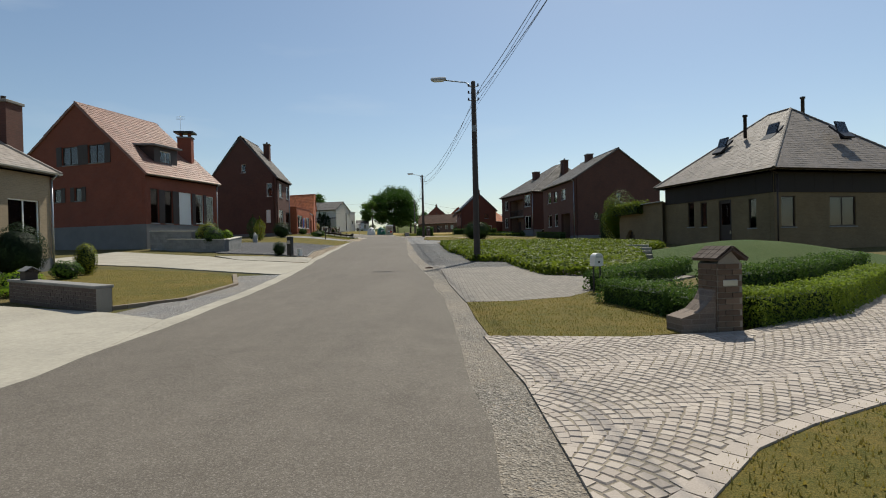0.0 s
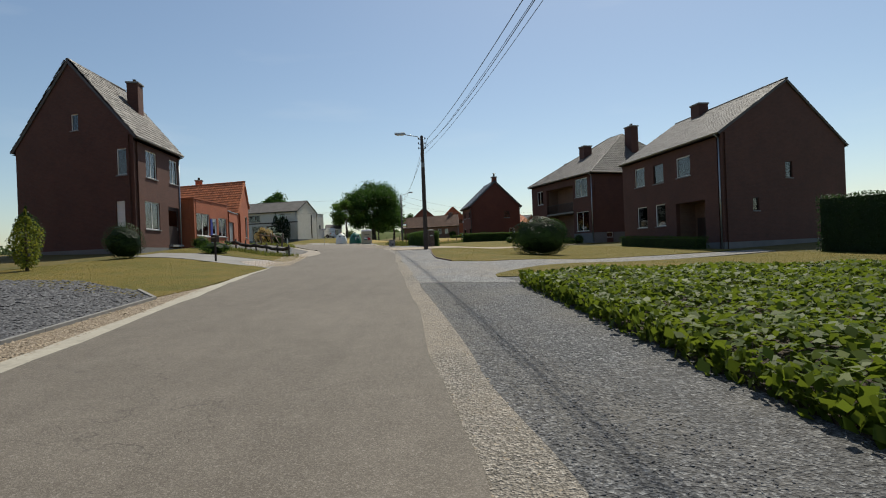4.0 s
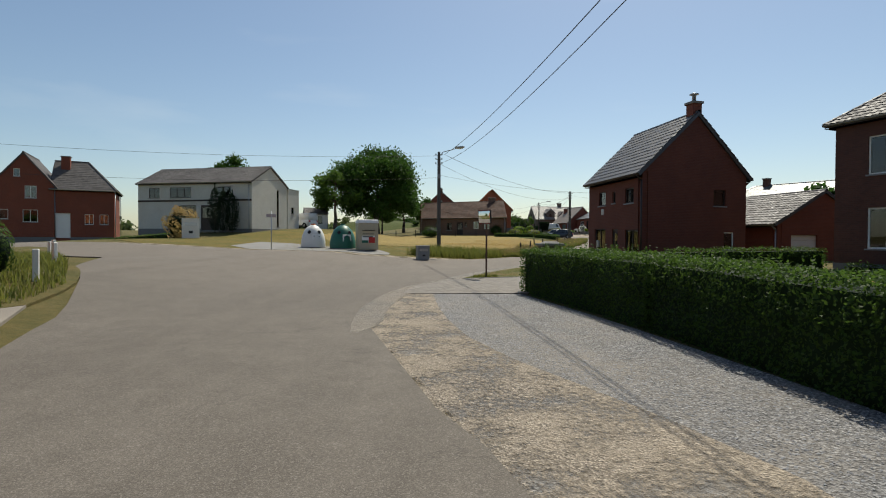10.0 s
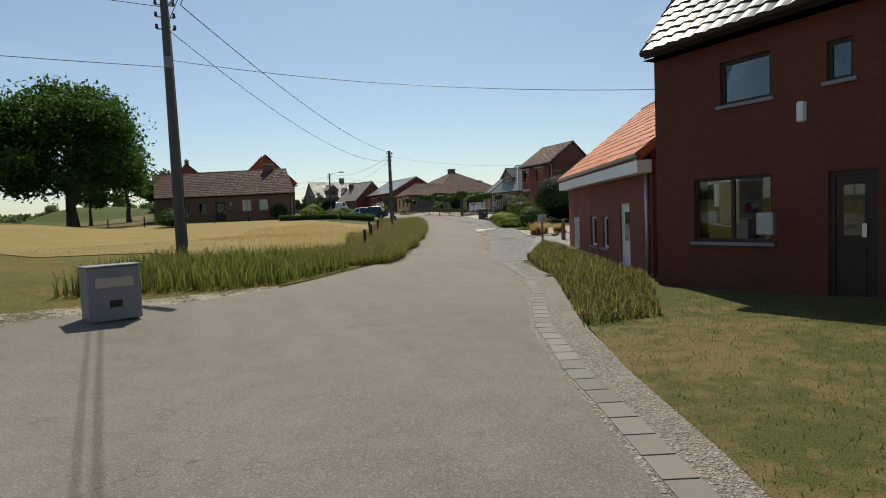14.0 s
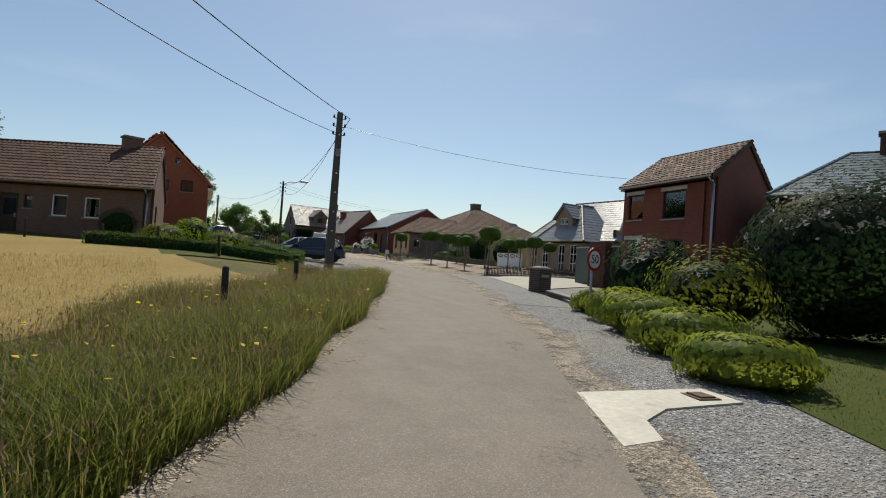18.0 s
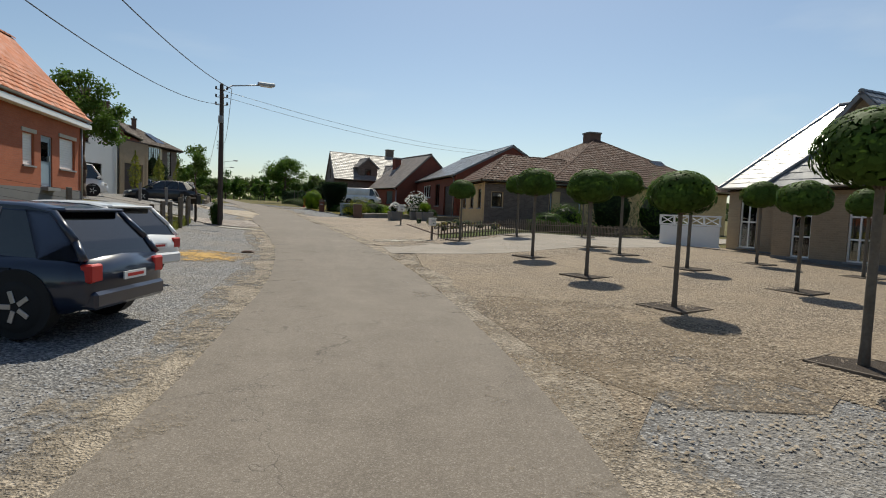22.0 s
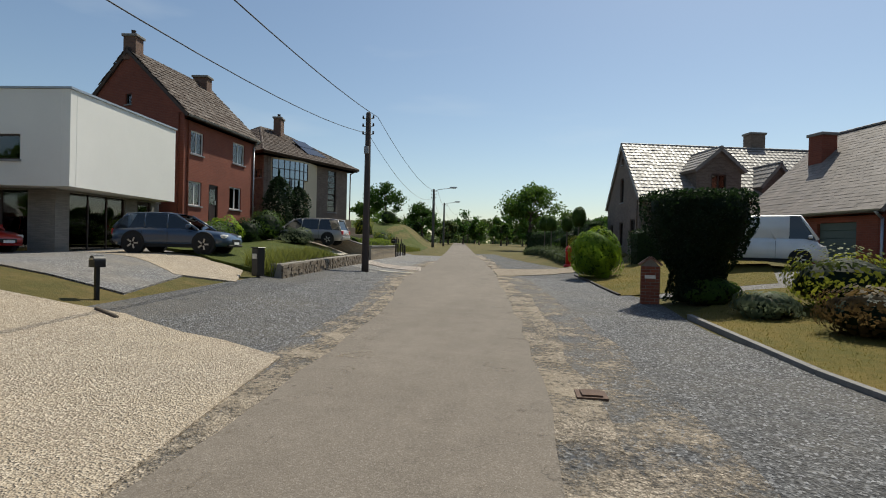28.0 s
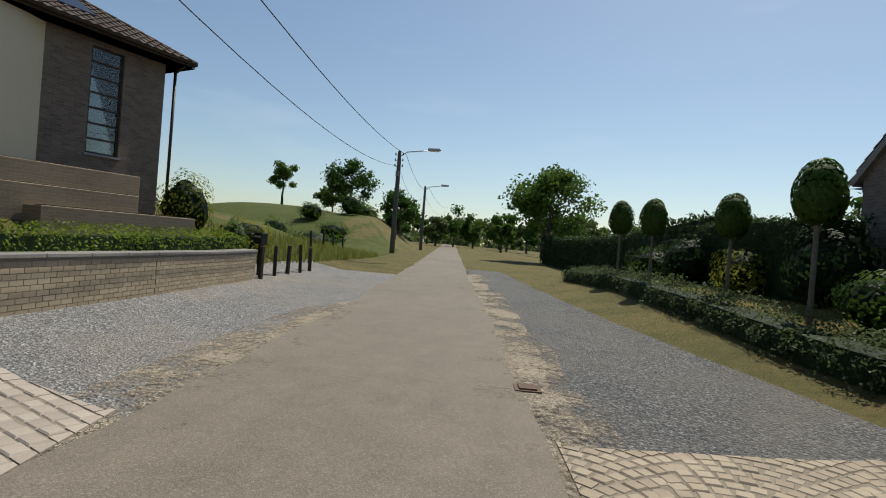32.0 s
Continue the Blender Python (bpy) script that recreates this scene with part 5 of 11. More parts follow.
# ---- houses ----
def wall(par, o, a, b, z0, tops, material, holes=(), thick=.28, name="wall"):
    """An upright wall from a to b (outside on the right), tops: (u, z) along its upper edge; holes go through it."""
    a, b = Vector(a), Vector(b)
    L = (b - a).length
    t = (b - a) / L
    n = Vector((t.y, -t.x))
    zt = max(z for _, z in tops)
    holes = [(max(h[0], .06), min(h[1], L - .06), h[2], h[3]) for h in holes]
    us = sorted({0, L} | {h[0] for h in holes} | {h[1] for h in holes})
    zs = sorted({z0, zt} | {z0 + h[2] for h in holes if h[2] > 0} | {z0 + h[3] for h in holes})
    bm = bmesh.new()
    grid = {}
    for u in us:
        for z in zs:
            grid[u, z] = bm.verts.new((u, 0, z))
    for u0, u1 in zip(us, us[1:]):
        for q0, q1 in zip(zs, zs[1:]):
            um, zm = (u0 + u1) / 2, (q0 + q1) / 2 - z0
            if any(h[0] < um < h[1] and h[2] < zm < h[3] for h in holes):
                continue
            bm.faces.new((grid[u0, q0], grid[u1, q0], grid[u1, q1], grid[u0, q1]))
    for (u0, q0), (u1, q1) in zip(tops, tops[1:]):
        if q0 == q1 == zt and len(tops) == 2:
            continue
        bmesh.ops.bisect_plane(bm, geom=bm.verts[:] + bm.edges[:] + bm.faces[:], plane_co=(u0, 0, q0), plane_no=(-(q1 - q0), 0, u1 - u0), clear_outer=True)
    bmesh.ops.delete(bm, geom=[v for v in bm.verts if not v.link_faces], context="VERTS")
    bm.verts.index_update()
    uv = [(v.co.x, v.co.z) for v in bm.verts]
    faces = [[v.index for v in f.verts] for f in bm.faces]
    rims = [(e.verts[0].index, e.verts[1].index) for e in bm.edges if e.is_boundary
            and not (abs(e.verts[0].co.x - e.verts[1].co.x) < 1e-4 and (e.verts[0].co.x < 1e-3 or e.verts[0].co.x > L - 1e-3))]
    bm.free()
    bm = bmesh.new()
    out = [bm.verts.new((a.x + t.x * u - o.x, a.y + t.y * u - o.y, z - o.z)) for u, z in uv]
    inn = [bm.verts.new((a.x + t.x * u - n.x * thick - o.x, a.y + t.y * u - n.y * thick - o.y, z - o.z)) for u, z in uv]
    for f in faces:
        bm.faces.new([out[i] for i in f])
        bm.faces.new([inn[i] for i in f][::-1])
    for i, j in rims:
        bm.faces.new((out[i], out[j], inn[j], inn[i]))
    bm.normal_update()
    return part(name, bm, material, par)


class Wall:
    """Axes of a wall: u along it, d outwards, z up."""
    def __init__(self, o, a, b, z0):
        a, b = Vector(a), Vector(b)
        t = (b - a).normalized()
        self.m = Matrix(((t.x, t.y, 0, a.x - o.x), (t.y, -t.x, 0, a.y - o.y), (0, 0, 1, z0 - o.z), (0, 0, 0, 1)))
        self.L = (b - a).length

    def slab(self, bm, u0, u1, d0, d1, z0, z1, bevel=0):
        box(bm, u0, u1, d0, d1, z0, z1, bevel, self.m)

    def part(self, name, boxes, material, par, label="", bevel=0):
        bm = bmesh.new()
        for b in boxes:
            self.slab(bm, *b, bevel)
        bmesh.ops.recalc_face_normals(bm, faces=bm.faces[:])
        return part(name, bm, material, par, label)


def ribbed(name, w, u0, u1, z0, z1, n, face, groove, material, par):
    """One sheet of horizontal slats with a groove between each and the next."""
    bm = bmesh.new()
    hgt = (z1 - z0) / n
    g = min(.012, hgt * .12)
    prof = [(face - .05, z0)]
    for i in range(n):
        a, b = z0 + i * hgt, z0 + (i + 1) * hgt
        prof += [(face - groove, a), (face, a + g), (face, b - g), (face - groove, b)]
    prof.append((face - .05, z1))
    rows = [[bm.verts.new(w.m @ Vector((u, d, z))) for d, z in prof] for u in (u0, u1)]
    for i in range(len(prof) - 1):
        if prof[i] != prof[i + 1]:
            bm.faces.new((rows[0][i], rows[1][i], rows[1][i + 1], rows[0][i + 1]))
    bmesh.ops.remove_doubles(bm, verts=bm.verts[:], dist=.0005)
    bmesh.ops.recalc_face_normals(bm, faces=bm.faces[:])
    return part(name, bm, material, par)


def opening(w, par, h, sill=True):
    """Fills an opening: window with frame and panes, door, shutter or garage door."""
    u0, u1, z0, z1, kind = h
    u0, u1 = max(u0, .06), min(u1, w.L - .06)
    k, num = kind[0], kind[1:]
    if k in "wbc":
        mat = {"w": WHITE, "c": WHITE, "b": BROWNP}[k]
        nx = int(num[0]) if num else 1
        nz = int(num[1]) if len(num) > 1 else 1
        f = .055
        bs = [(u0, u1, -.12, -.06, z0, z0 + f), (u0, u1, -.12, -.06, z1 - f, z1), (u0, u0 + f, -.12, -.06, z0 + f, z1 - f), (u1 - f, u1, -.12, -.06, z0 + f, z1 - f)]
        du, dz = (u1 - u0) / nx, (z1 - z0) / nz
        bs += [(u0 + du * i - f / 2, u0 + du * i + f / 2, -.118, -.062, z0 + f, z1 - f) for i in range(1, nx)]
        bs += [(u0 + f, u1 - f, -.116, -.064, z0 + dz * i - f / 2, z0 + dz * i + f / 2) for i in range(1, nz)]
        win = w.part("window", bs, mat, par)
        for i in range(nx):
            for j in range(nz):
                p = w.part("pane", [(u0 + du * i + f / 2, u0 + du * (i + 1) - f / 2, -.095, -.089, z0 + dz * j + f / 2, z0 + dz * (j + 1) - f / 2)], GLASS, win)
                p.visible_shadow = False
        if k == "c":
            bm = bmesh.new()
            n = max(6, int((u1 - u0) / .07))
            r = random.Random(int(u0 * 100))
            split = [(0, .3), (.68, 1)] if nx == 1 and r.random() < .5 else [(0, 1)]
            for lo, hi in split:
                a = [bm.verts.new(w.m @ Vector((u0 + (u1 - u0) * (lo + (hi - lo) * i / n), -.135 - .02 * (i % 2), z))) for z in (z0 + .05, z1) for i in range(n + 1)]
                for i in range(n):
                    bm.faces.new((a[i], a[i + 1], a[n + 2 + i], a[n + 1 + i]))
            part("curtain", bm, CURTAIN, win)
        if sill:
            w.part("sill", [(u0 - .05, u1 + .05, -.1, .06, z0 - .06, z0 - .002)], STONE, win)
    elif k == "d":
        mat = {"W": WHITE, "K": BROWNP, "B": BLUEGREY, "G": GREENGREY}[num]
        z0 = max(z0, 0)
        d = w.part("door", [(u0, u0 + .07, -.14, -.05, z0, z1), (u1 - .07, u1, -.14, -.05, z0, z1), (u0 + .07, u1 - .07, -.14, -.05, z1 - .07, z1), (u0 + .07, u1 - .07, -.12, -.08, z0, z1 - .07),
                            (u0 + .16, u1 - .16, -.08, -.065, z0 + .12, z0 + (z1 - z0) * .42)], mat, par)
        w.part("door_pane", [(u0 + .18, u1 - .18, -.079, -.072, z0 + (z1 - z0) * .5, z1 - .22)], GLASS, d)
        w.part("door_handle", [(u1 - .2, u1 - .14, -.08, -.03, z0 + .95, z0 + 1.15)], STEEL, d)
        w.part("doorstep", [(u0 - .05, u1 + .05, -.1, .25, z0 - .14, z0 - .004)], STONE, d)
    elif k == "s":
        n = max(5, int((z1 - z0) / .09))
        ribbed("roller_shutter", w, u0, u1, z0, z1, n, -.09, .014, WHITE if num == "W" else GREYP, par)
        if sill:
            w.part("sill", [(u0 - .05, u1 + .05, -.1, .06, z0 - .06, z0 - .002)], STONE, par)
    elif k == "g":
        mat = {"W": WHITE, "G": GREYP, "N": GREENGREY, "K": BROWNP}[num]
        n = 5
        ribbed("garage_door", w, u0, u1, z0, z1, n, -.12, .025, mat, par)
    elif k == "r":  # recess with a shaded back wall, door and window
        w.part("recess", [(u0 - .1, u1 + .1, -1.5, -1.4, z0 - .1, z1 + .1), (u0 - .1, u0, -1.4, -.28, z0 - .1, z1), (u1, u1 + .1, -1.4, -.28, z0 - .1, z1), (u0, u1, -1.4, -.28, z1, z1 + .1)], BR_BROWN, par)
        w.part("recess_door", [(u0 + .3, u0 + 1.2, -1.4, -1.34, max(z0, 0), max(z0, 0) + 2.1)], BROWNP, par)
        if z1 - z0 > 4:
            w.part("balcony_slab", [(u0, u1, -1.4, .05, z0 + 2.75, z0 + 2.93)], CONC_G, par)
            w.part("balcony_rail", [(u0, u1, -.04, -.01, z0 + 3.8, z0 + 3.85)] + [(u0 + i * .14, u0 + i * .14 + .02, -.035, -.015, z0 + 2.93, z0 + 3.8) for i in range(int((u1 - u0) / .14))], BLACK, par)


def tiles(name, par, o, e0, e1, r1, r0, material, w=.27, c=.33, slate=False):
    """One slope of a roof: a slab, and overlapping tiles laid in courses."""
    if material is T_SLATE:
        c = .2
    e0, e1, r1, r0 = (Vector(p) - o for p in (e0, e1, r1, r0))
    U = (e1 - e0).normalized()
    nrm = U.cross(((r0 + r1) / 2 - (e0 + e1) / 2)).normalized()
    if nrm.z < 0:
        nrm = -nrm
    V = nrm.cross(U)
    if V.z < 0:
        V = -V
    bm = bmesh.new()
    top = [e0, e1, r1] + ([r0] if (r1 - r0).length > .05 else [])
    hi = [bm.verts.new(p) for p in top]
    lo = [bm.verts.new(p - nrm * .14) for p in top]
    bm.faces.new(hi)
    bm.faces.new(lo[::-1])
    for i in range(len(top)):
        j = (i + 1) % len(top)
        bm.faces.new((hi[i], lo[i], lo[j], hi[j]))
    bmesh.ops.recalc_face_normals(bm, faces=bm.faces[:])
    slab = part("roof", bm, material, par)
    H = (r0 - e0).dot(V)
    uL0, uL1 = 0.0, (r0 - e0).dot(U)
    uR0, uR1 = (e1 - e0).dot(U), (r1 - e0).dot(U)
    n = max(2, round(H / c))
    c = H / n
    fr, hh = (((0, .004), (.3, .04), (.62, .03), (1, .0)) if not slate else ((0, .0), (.5, .002), (1, .0))), ((.035 if w > .26 else .028) if not slate else .018 * c / .33)
    fr = np.array(fr)
    if material in (T_LIGHT, T_DARK):
        fr[:, 1] *= .5 if material is T_LIGHT else .85
    k = len(fr)
    V0, F0, base = [], [], 0
    g = np.random.default_rng(int(abs(e0.x * 13 + e0.y * 7)) + 1)
    for i in range(n):
        v0, v1 = i * c - .03, (i + 1) * c + .01
        lim = [(uL0 + (uL1 - uL0) * v / H, uR0 + (uR1 - uR0) * v / H) for v in (v0, v1)]
        a = min(lim[0][0], lim[1][0])
        b = max(lim[0][1], lim[1][1])
        m = int(math.ceil((b - a) / w)) + 2
        us = (math.floor(a / w) - 1 + np.arange(m) + (.5 * (i % 2) if slate else 0)) * w
        uu = us[:, None] + fr[None, :, 0] * w
        rows = []
        jit = g.uniform(-.004, .004, (m, 1))
        for (v, (la, lb), hgt) in ((v0, lim[0], 0), (v0, lim[0], hh), (v0, lim[0], hh), (v1, lim[1], .004)):
            cu = np.clip(uu, la, lb)
            zz = (fr[None, :, 1] * (1 if hgt != 0 else 0) + hgt + jit) + 0 * uu
            rows.append(np.stack([cu, np.full_like(cu, v), zz], 2))
        q = np.stack(rows, 1)  # tile, row, column
        ok = (q[:, 1, -1, 0] - q[:, 1, 0, 0] + q[:, 3, -1, 0] - q[:, 3, 0, 0]) > .02
        q = q[ok].reshape(-1, 3)
        m = int(ok.sum())
        V0.append(q)
        idx = base + np.arange(m)[:, None] * 4 * k
        for r in (0, 2):
            for j in range(k - 1):
                F0.append(idx + np.array([[r * k + j, r * k + j + 1, (r + 1) * k + j + 1, (r + 1) * k + j]]))
        base += m * 4 * k
    q = np.concatenate(V0)
    M = np.array([U, V, nrm])
    if U.cross(V).dot(nrm) < 0:
        F0 = [f[:, ::-1] for f in F0]
    raw(name, q @ M + np.array(e0), np.concatenate(F0), material, slab, kind="stuff")
    return slab


def caps(par, o, a, b, material, r=.11):
    """Ridge or hip tiles in a row."""
    a, b = Vector(a) - o, Vector(b) - o
    d = b - a
    if d.length < .3:
        return
    n = max(1, int(d.length / .4))
    bm = bmesh.new()
    q = d.to_track_quat("Y", "Z").to_matrix().to_4x4()
    for i in range(n):
        p = a + d * (i / n)
        l = d.length / n + .03
        rows = [[bm.verts.new(Matrix.Translation(p) @ q @ Vector((rr * math.cos(x), y, rr * math.sin(x) - .02))) for x in [math.pi * s / 4 for s in range(5)]] for y, rr in ((0, r), (l, r * .88))]
        for s in range(4):
            bm.faces.new((rows[0][s], rows[1][s], rows[1][s + 1], rows[0][s + 1]))
        bm.faces.new(rows[0])
    bm.normal_update()
    part("ridge_tiles", bm, material, par)


def chimney(par, o, x, y, z0, z1, w, l, material=None, yaw=0, cap=CONC_G, pots=1):
    m = pose(x - o.x, y - o.y, 0, 0, 0, yaw)
    ch = boxed("chimney", (-w / 2, w / 2, -l / 2, l / 2, z0 - o.z, z1 - o.z - .12), material or BR_DARK, par, "", 0, m)
    boxed("chimney_cap", (-w / 2 - .07, w / 2 + .07, -l / 2 - .07, l / 2 + .07, z1 - o.z - .12, z1 - o.z), cap, ch, "", .015, m)
    for i in range(pots):
        turned("chimney_pot", [(.1, 0), (.1, .22), (.12, .25)], BROWNP, ch, n=10, m=Matrix.Translation((x - o.x, y - o.y + (i - (pots - 1) / 2) * .35, z1 - o.z)))
    return ch


def gutter(par, o, a, b, down=None, material=ZINC, inset=.26):
    a, b = Vector(a) - o, Vector(b) - o
    d = b - a
    bm = bmesh.new()
    q = Matrix.Translation(a) @ d.to_track_quat("Y", "Z").to_matrix().to_4x4()
    rows = [[bm.verts.new(q @ Vector((r * math.cos(x), y, r * math.sin(x)))) for r in (.075, .065) for x in [math.pi + math.pi * s / 6 for s in range(7)]] for y in (0, d.length)]
    for s in range(6):
        bm.faces.new((rows[0][s], rows[0][s + 1], rows[1][s + 1], rows[1][s]))
        bm.faces.new((rows[0][7 + s], rows[1][7 + s], rows[1][8 + s], rows[0][8 + s]))
    bm.normal_update()
    g = part("gutter", bm, material, par, "", True)
    if down is not None:
        p = a.lerp(b, down[0])
        n = Vector((d.y, -d.x, 0)).normalized()
        q = p - n * inset
        rods("downpipe", [(p + Vector((0, 0, -.07)), q + Vector((0, 0, -.3))), (q + Vector((0, 0, -.3)), Vector((q.x, q.y, down[1] - o.z)))], .045, material, g)


OV, VG = .32, .12


def house(name, E, base, ze, zr, wall_mat, roof_mat, label, opens=None, hip=(0, 0), mid=.5, ze2=None, zin=0, plinth=.45, slate=False, ridge=None, gut=ZINC, category="house", overhang=OV, tw=.27):
    """A house under a pitched roof. E: roof outline in plan, anticlockwise; eaves on sides 0 and 2, gables or hips on 1 and 3."""
    opens = opens or {}
    E = [Vector(e) for e in E]
    ze2 = ze if ze2 is None else ze2
    cx = sum(e.x for e in E) / 4
    cy = sum(e.y for e in E) / 4
    th = thing(name, cx, cy, label, category, z=base)
    o = th.matrix_world.translation.copy()
    W = []
    for i in range(4):
        nx, pv = (E[(i + 1) % 4] - E[i]).normalized(), (E[i - 1] - E[i]).normalized()
        a, b = (nx, pv) if i % 2 == 0 else (pv, nx)
        ends = hip[1] if i in (1, 2) else hip[0]
        W.append(E[i] + a * (overhang if ends else VG) + b * overhang)
    g0, g1 = E[0].lerp(E[3], mid), E[1].lerp(E[2], mid)
    ax = (g1 - g0).normalized()
    if ridge:
        r0, r1 = Vector(ridge[0]), Vector(ridge[1])
    else:
        r0, r1 = g0 + ax * hip[0], g1 - ax * hip[1]
    zs = (ze, ze, ze2, ze2)
    wz = []
    for i in range(4):
        run = (E[0] - E[3]).length * (mid if i in (0, 1) else 1 - mid)
        wz.append(zs[i] + (zr - zs[i]) * overhang / run - .16)
    floor_z = base - .6
    for i in range(4):
        a, b = W[i], W[(i + 1) % 4]
        L = (b - a).length
        hs = opens.get(i, [])
        end = i % 2 == 1
        hipped = hip[1] if i == 1 else hip[0]
        if end and not hipped:
            f = mid if i == 1 else 1 - mid
            tops = [(0, wz[i]), (L * f, zr - .16), (L, wz[(i + 1) % 4])]
        else:
            tops = [(0, wz[i]), (L, wz[(i + 1) % 4])]
        hz = [(h[0], h[1], h[2] + .6, h[3] + .6) for h in hs]
        wall(th, o, a, b, floor_z, tops, wall_mat, hz)
        w = Wall(o, a, b, base)
        for h in hs:
            opening(w, th, h)
        if plinth:
            cut = sorted((h[0], h[1]) for h in hs if h[2] < plinth)
            x, bs = 0, []
            for c0, c1 in cut + [(L, L)]:
                if c0 - x > .05:
                    bs.append((x, c0, 0, .03, -.6, plinth))
                x = max(x, c1)
            for b in bs:
                w.part("plinth", [b], PLINTH, th)
    P = [(E[i].x, E[i].y, zs[i]) for i in range(4)]
    R0, R1 = (r0.x, r0.y, zr), (r1.x, r1.y, zr)
    tiles("roof_tiles", th, o, P[0], P[1], R1, R0, roof_mat, slate=slate, w=tw)
    tiles("roof_tiles", th, o, P[2], P[3], R0, R1, roof_mat, slate=slate, w=tw)
    if hip[1]:
        tiles("roof_tiles", th, o, P[1], P[2], R1, R1, roof_mat, slate=slate, w=tw)
        caps(th, o, P[1], R1, roof_mat)
        caps(th, o, P[2], R1, roof_mat)
    if hip[0]:
        tiles("roof_tiles", th, o, P[3], P[0], R0, R0, roof_mat, slate=slate, w=tw)
        caps(th, o, P[0], R0, roof_mat)
        caps(th, o, P[3], R0, roof_mat)
    caps(th, o, R0, R1, roof_mat)
    gutter(th, o, P[0], P[1], (.97, base), gut, overhang - .06)
    gutter(th, o, P[2], P[3], (.03, base), gut, overhang - .06)
    for i in (1, 3):
        if hip[1] if i == 1 else hip[0]:
            gutter(th, o, P[i], P[(i + 1) % 4], None, gut)
    # soffit boards close the eaves
    for i in range(4):
        if i % 2 == 1 and not (hip[1] if i == 1 else hip[0]):
            continue
        j = (i + 1) % 4
        bm = bmesh.new()
        q = [E[i], E[j], W[j], W[i]]
        bm.faces.new([bm.verts.new((p.x - o.x, p.y - o.y, (zs[i] + zs[j]) / 2 - o.z - .15)) for p in q])
        bmesh.ops.solidify(bm, geom=bm.faces[:], thickness=.02)
        part("soffit", bm, BROWNP, th)
    return th, o, W


def block(name, E, base, top, material, label, opens=None, coping=STONE, category="house", par=None, o=None, thick=.3):
    """A flat-roofed block."""
    opens = opens or {}
    E = [Vector(e) for e in E]
    if par is None:
        par = thing(name, sum(e.x for e in E) / len(E), sum(e.y for e in E) / len(E), label, category, z=base)
        o = par.matrix_world.translation.copy()
    n = len(E)
    for i in range(n):
        a, b = E[i], E[(i + 1) % n]
        hs = opens.get(i, [])
        wall(par, o, a, b, base - .6, [(0, top), ((b - a).length, top)], material, [(h[0], h[1], h[2] + .6, h[3] + .6) for h in hs])
        w = Wall(o, a, b, base)
        for h in hs:
            opening(w, par, h)
        w.part("coping", [(-.04, w.L + .04, -.34, .05, top - base + .002 + .002 * i, top - base + .07)], coping, par)
    bm = bmesh.new()
    bm.faces.new([bm.verts.new((e.x - o.x, e.y - o.y, top - o.z - .06)) for e in E])
    part("flat_roof", bm, TAR, par)
    return par, o


def dormer(par, o, p, t, w, z0, z1, zr, back, wall_mat, roof_mat, win):
    """A gabled dormer: p middle of its front in plan, t along the front, back: how far it reaches into the roof."""
    p, t = Vector(p), Vector(t).normalized()
    n = Vector((t.y, -t.x))
    a, b = p - t * w / 2, p + t * w / 2
    c, d = b - n * back, a - n * back
    u = (w - win[0]) / 2
    hole = [(u, u + win[0], win[1], win[2])]
    d0 = wall(par, o, a, b, z0, [(0, z1), (w / 2, zr), (w, z1)], wall_mat, hole, .2, "dormer")
    ww = Wall(o, a, b, z0)
    opening(ww, d0, (u, u + win[0], win[1], win[2], win[3]))
    wall(d0, o, b, c, z0, [(0, z1), (back, z1)], wall_mat, (), .15, "dormer_cheek")
    wall(d0, o, d, a, z0, [(0, z1), (back, z1)], wall_mat, (), .15, "dormer_cheek")
    k = .22
    sl = (zr - z1) / (w / 2)
    ea, eb = a - t * k + n * k, b + t * k + n * k
    ec, ed = c + t * k, d - t * k
    m0, m1 = p + n * k, p - n * back
    z = z1 - sl * k + .05
    for q in (((ec, eb), (m0, m1)), ((ea, ed), (m1, m0))):
        (x0, x1), (y1, y0) = q
        tiles("dormer_tiles", par, o, (x0.x, x0.y, z), (x1.x, x1.y, z), (y1.x, y1.y, zr + .05), (y0.x, y0.y, zr + .05), roof_mat)
    caps(par, o, (m0.x, m0.y, zr + .05), (m1.x, m1.y, zr + .05), roof_mat)


def skylight(par, o, p, t, up, w, h, ajar=0):
    p, t, up = Vector(p) - o, Vector(t).normalized(), Vector(up).normalized()
    n = t.cross(up)
    if n.z < 0:
        t, n = -t, -n
    m = Matrix(((t.x, up.x, n.x, p.x), (t.y, up.y, n.y, p.y), (t.z, up.z, n.z, p.z), (0, 0, 0, 1)))
    f = boxed("skylight", (-w / 2, w / 2, -h / 2, h / 2, 0, .12), BLACK, par, "", .01, m)
    ms = m @ Matrix.Translation((0, 0, .135)) @ Matrix.Rotation(radians(ajar), 4, "X")
    if ajar:
        boxed("sash", (-w / 2 + .02, w / 2 - .02, -h / 2 + .02, h / 2 - .02, -.03, .03), BLACK, f, "pivoting sash standing open", .01, ms)
    boxed("skylight_pane", (-w / 2 + .08, w / 2 - .08, -h / 2 + .08, h / 2 - .08, .031 if ajar else -.012, .038 if ajar else -.005), GLASS, f, "", 0, ms)


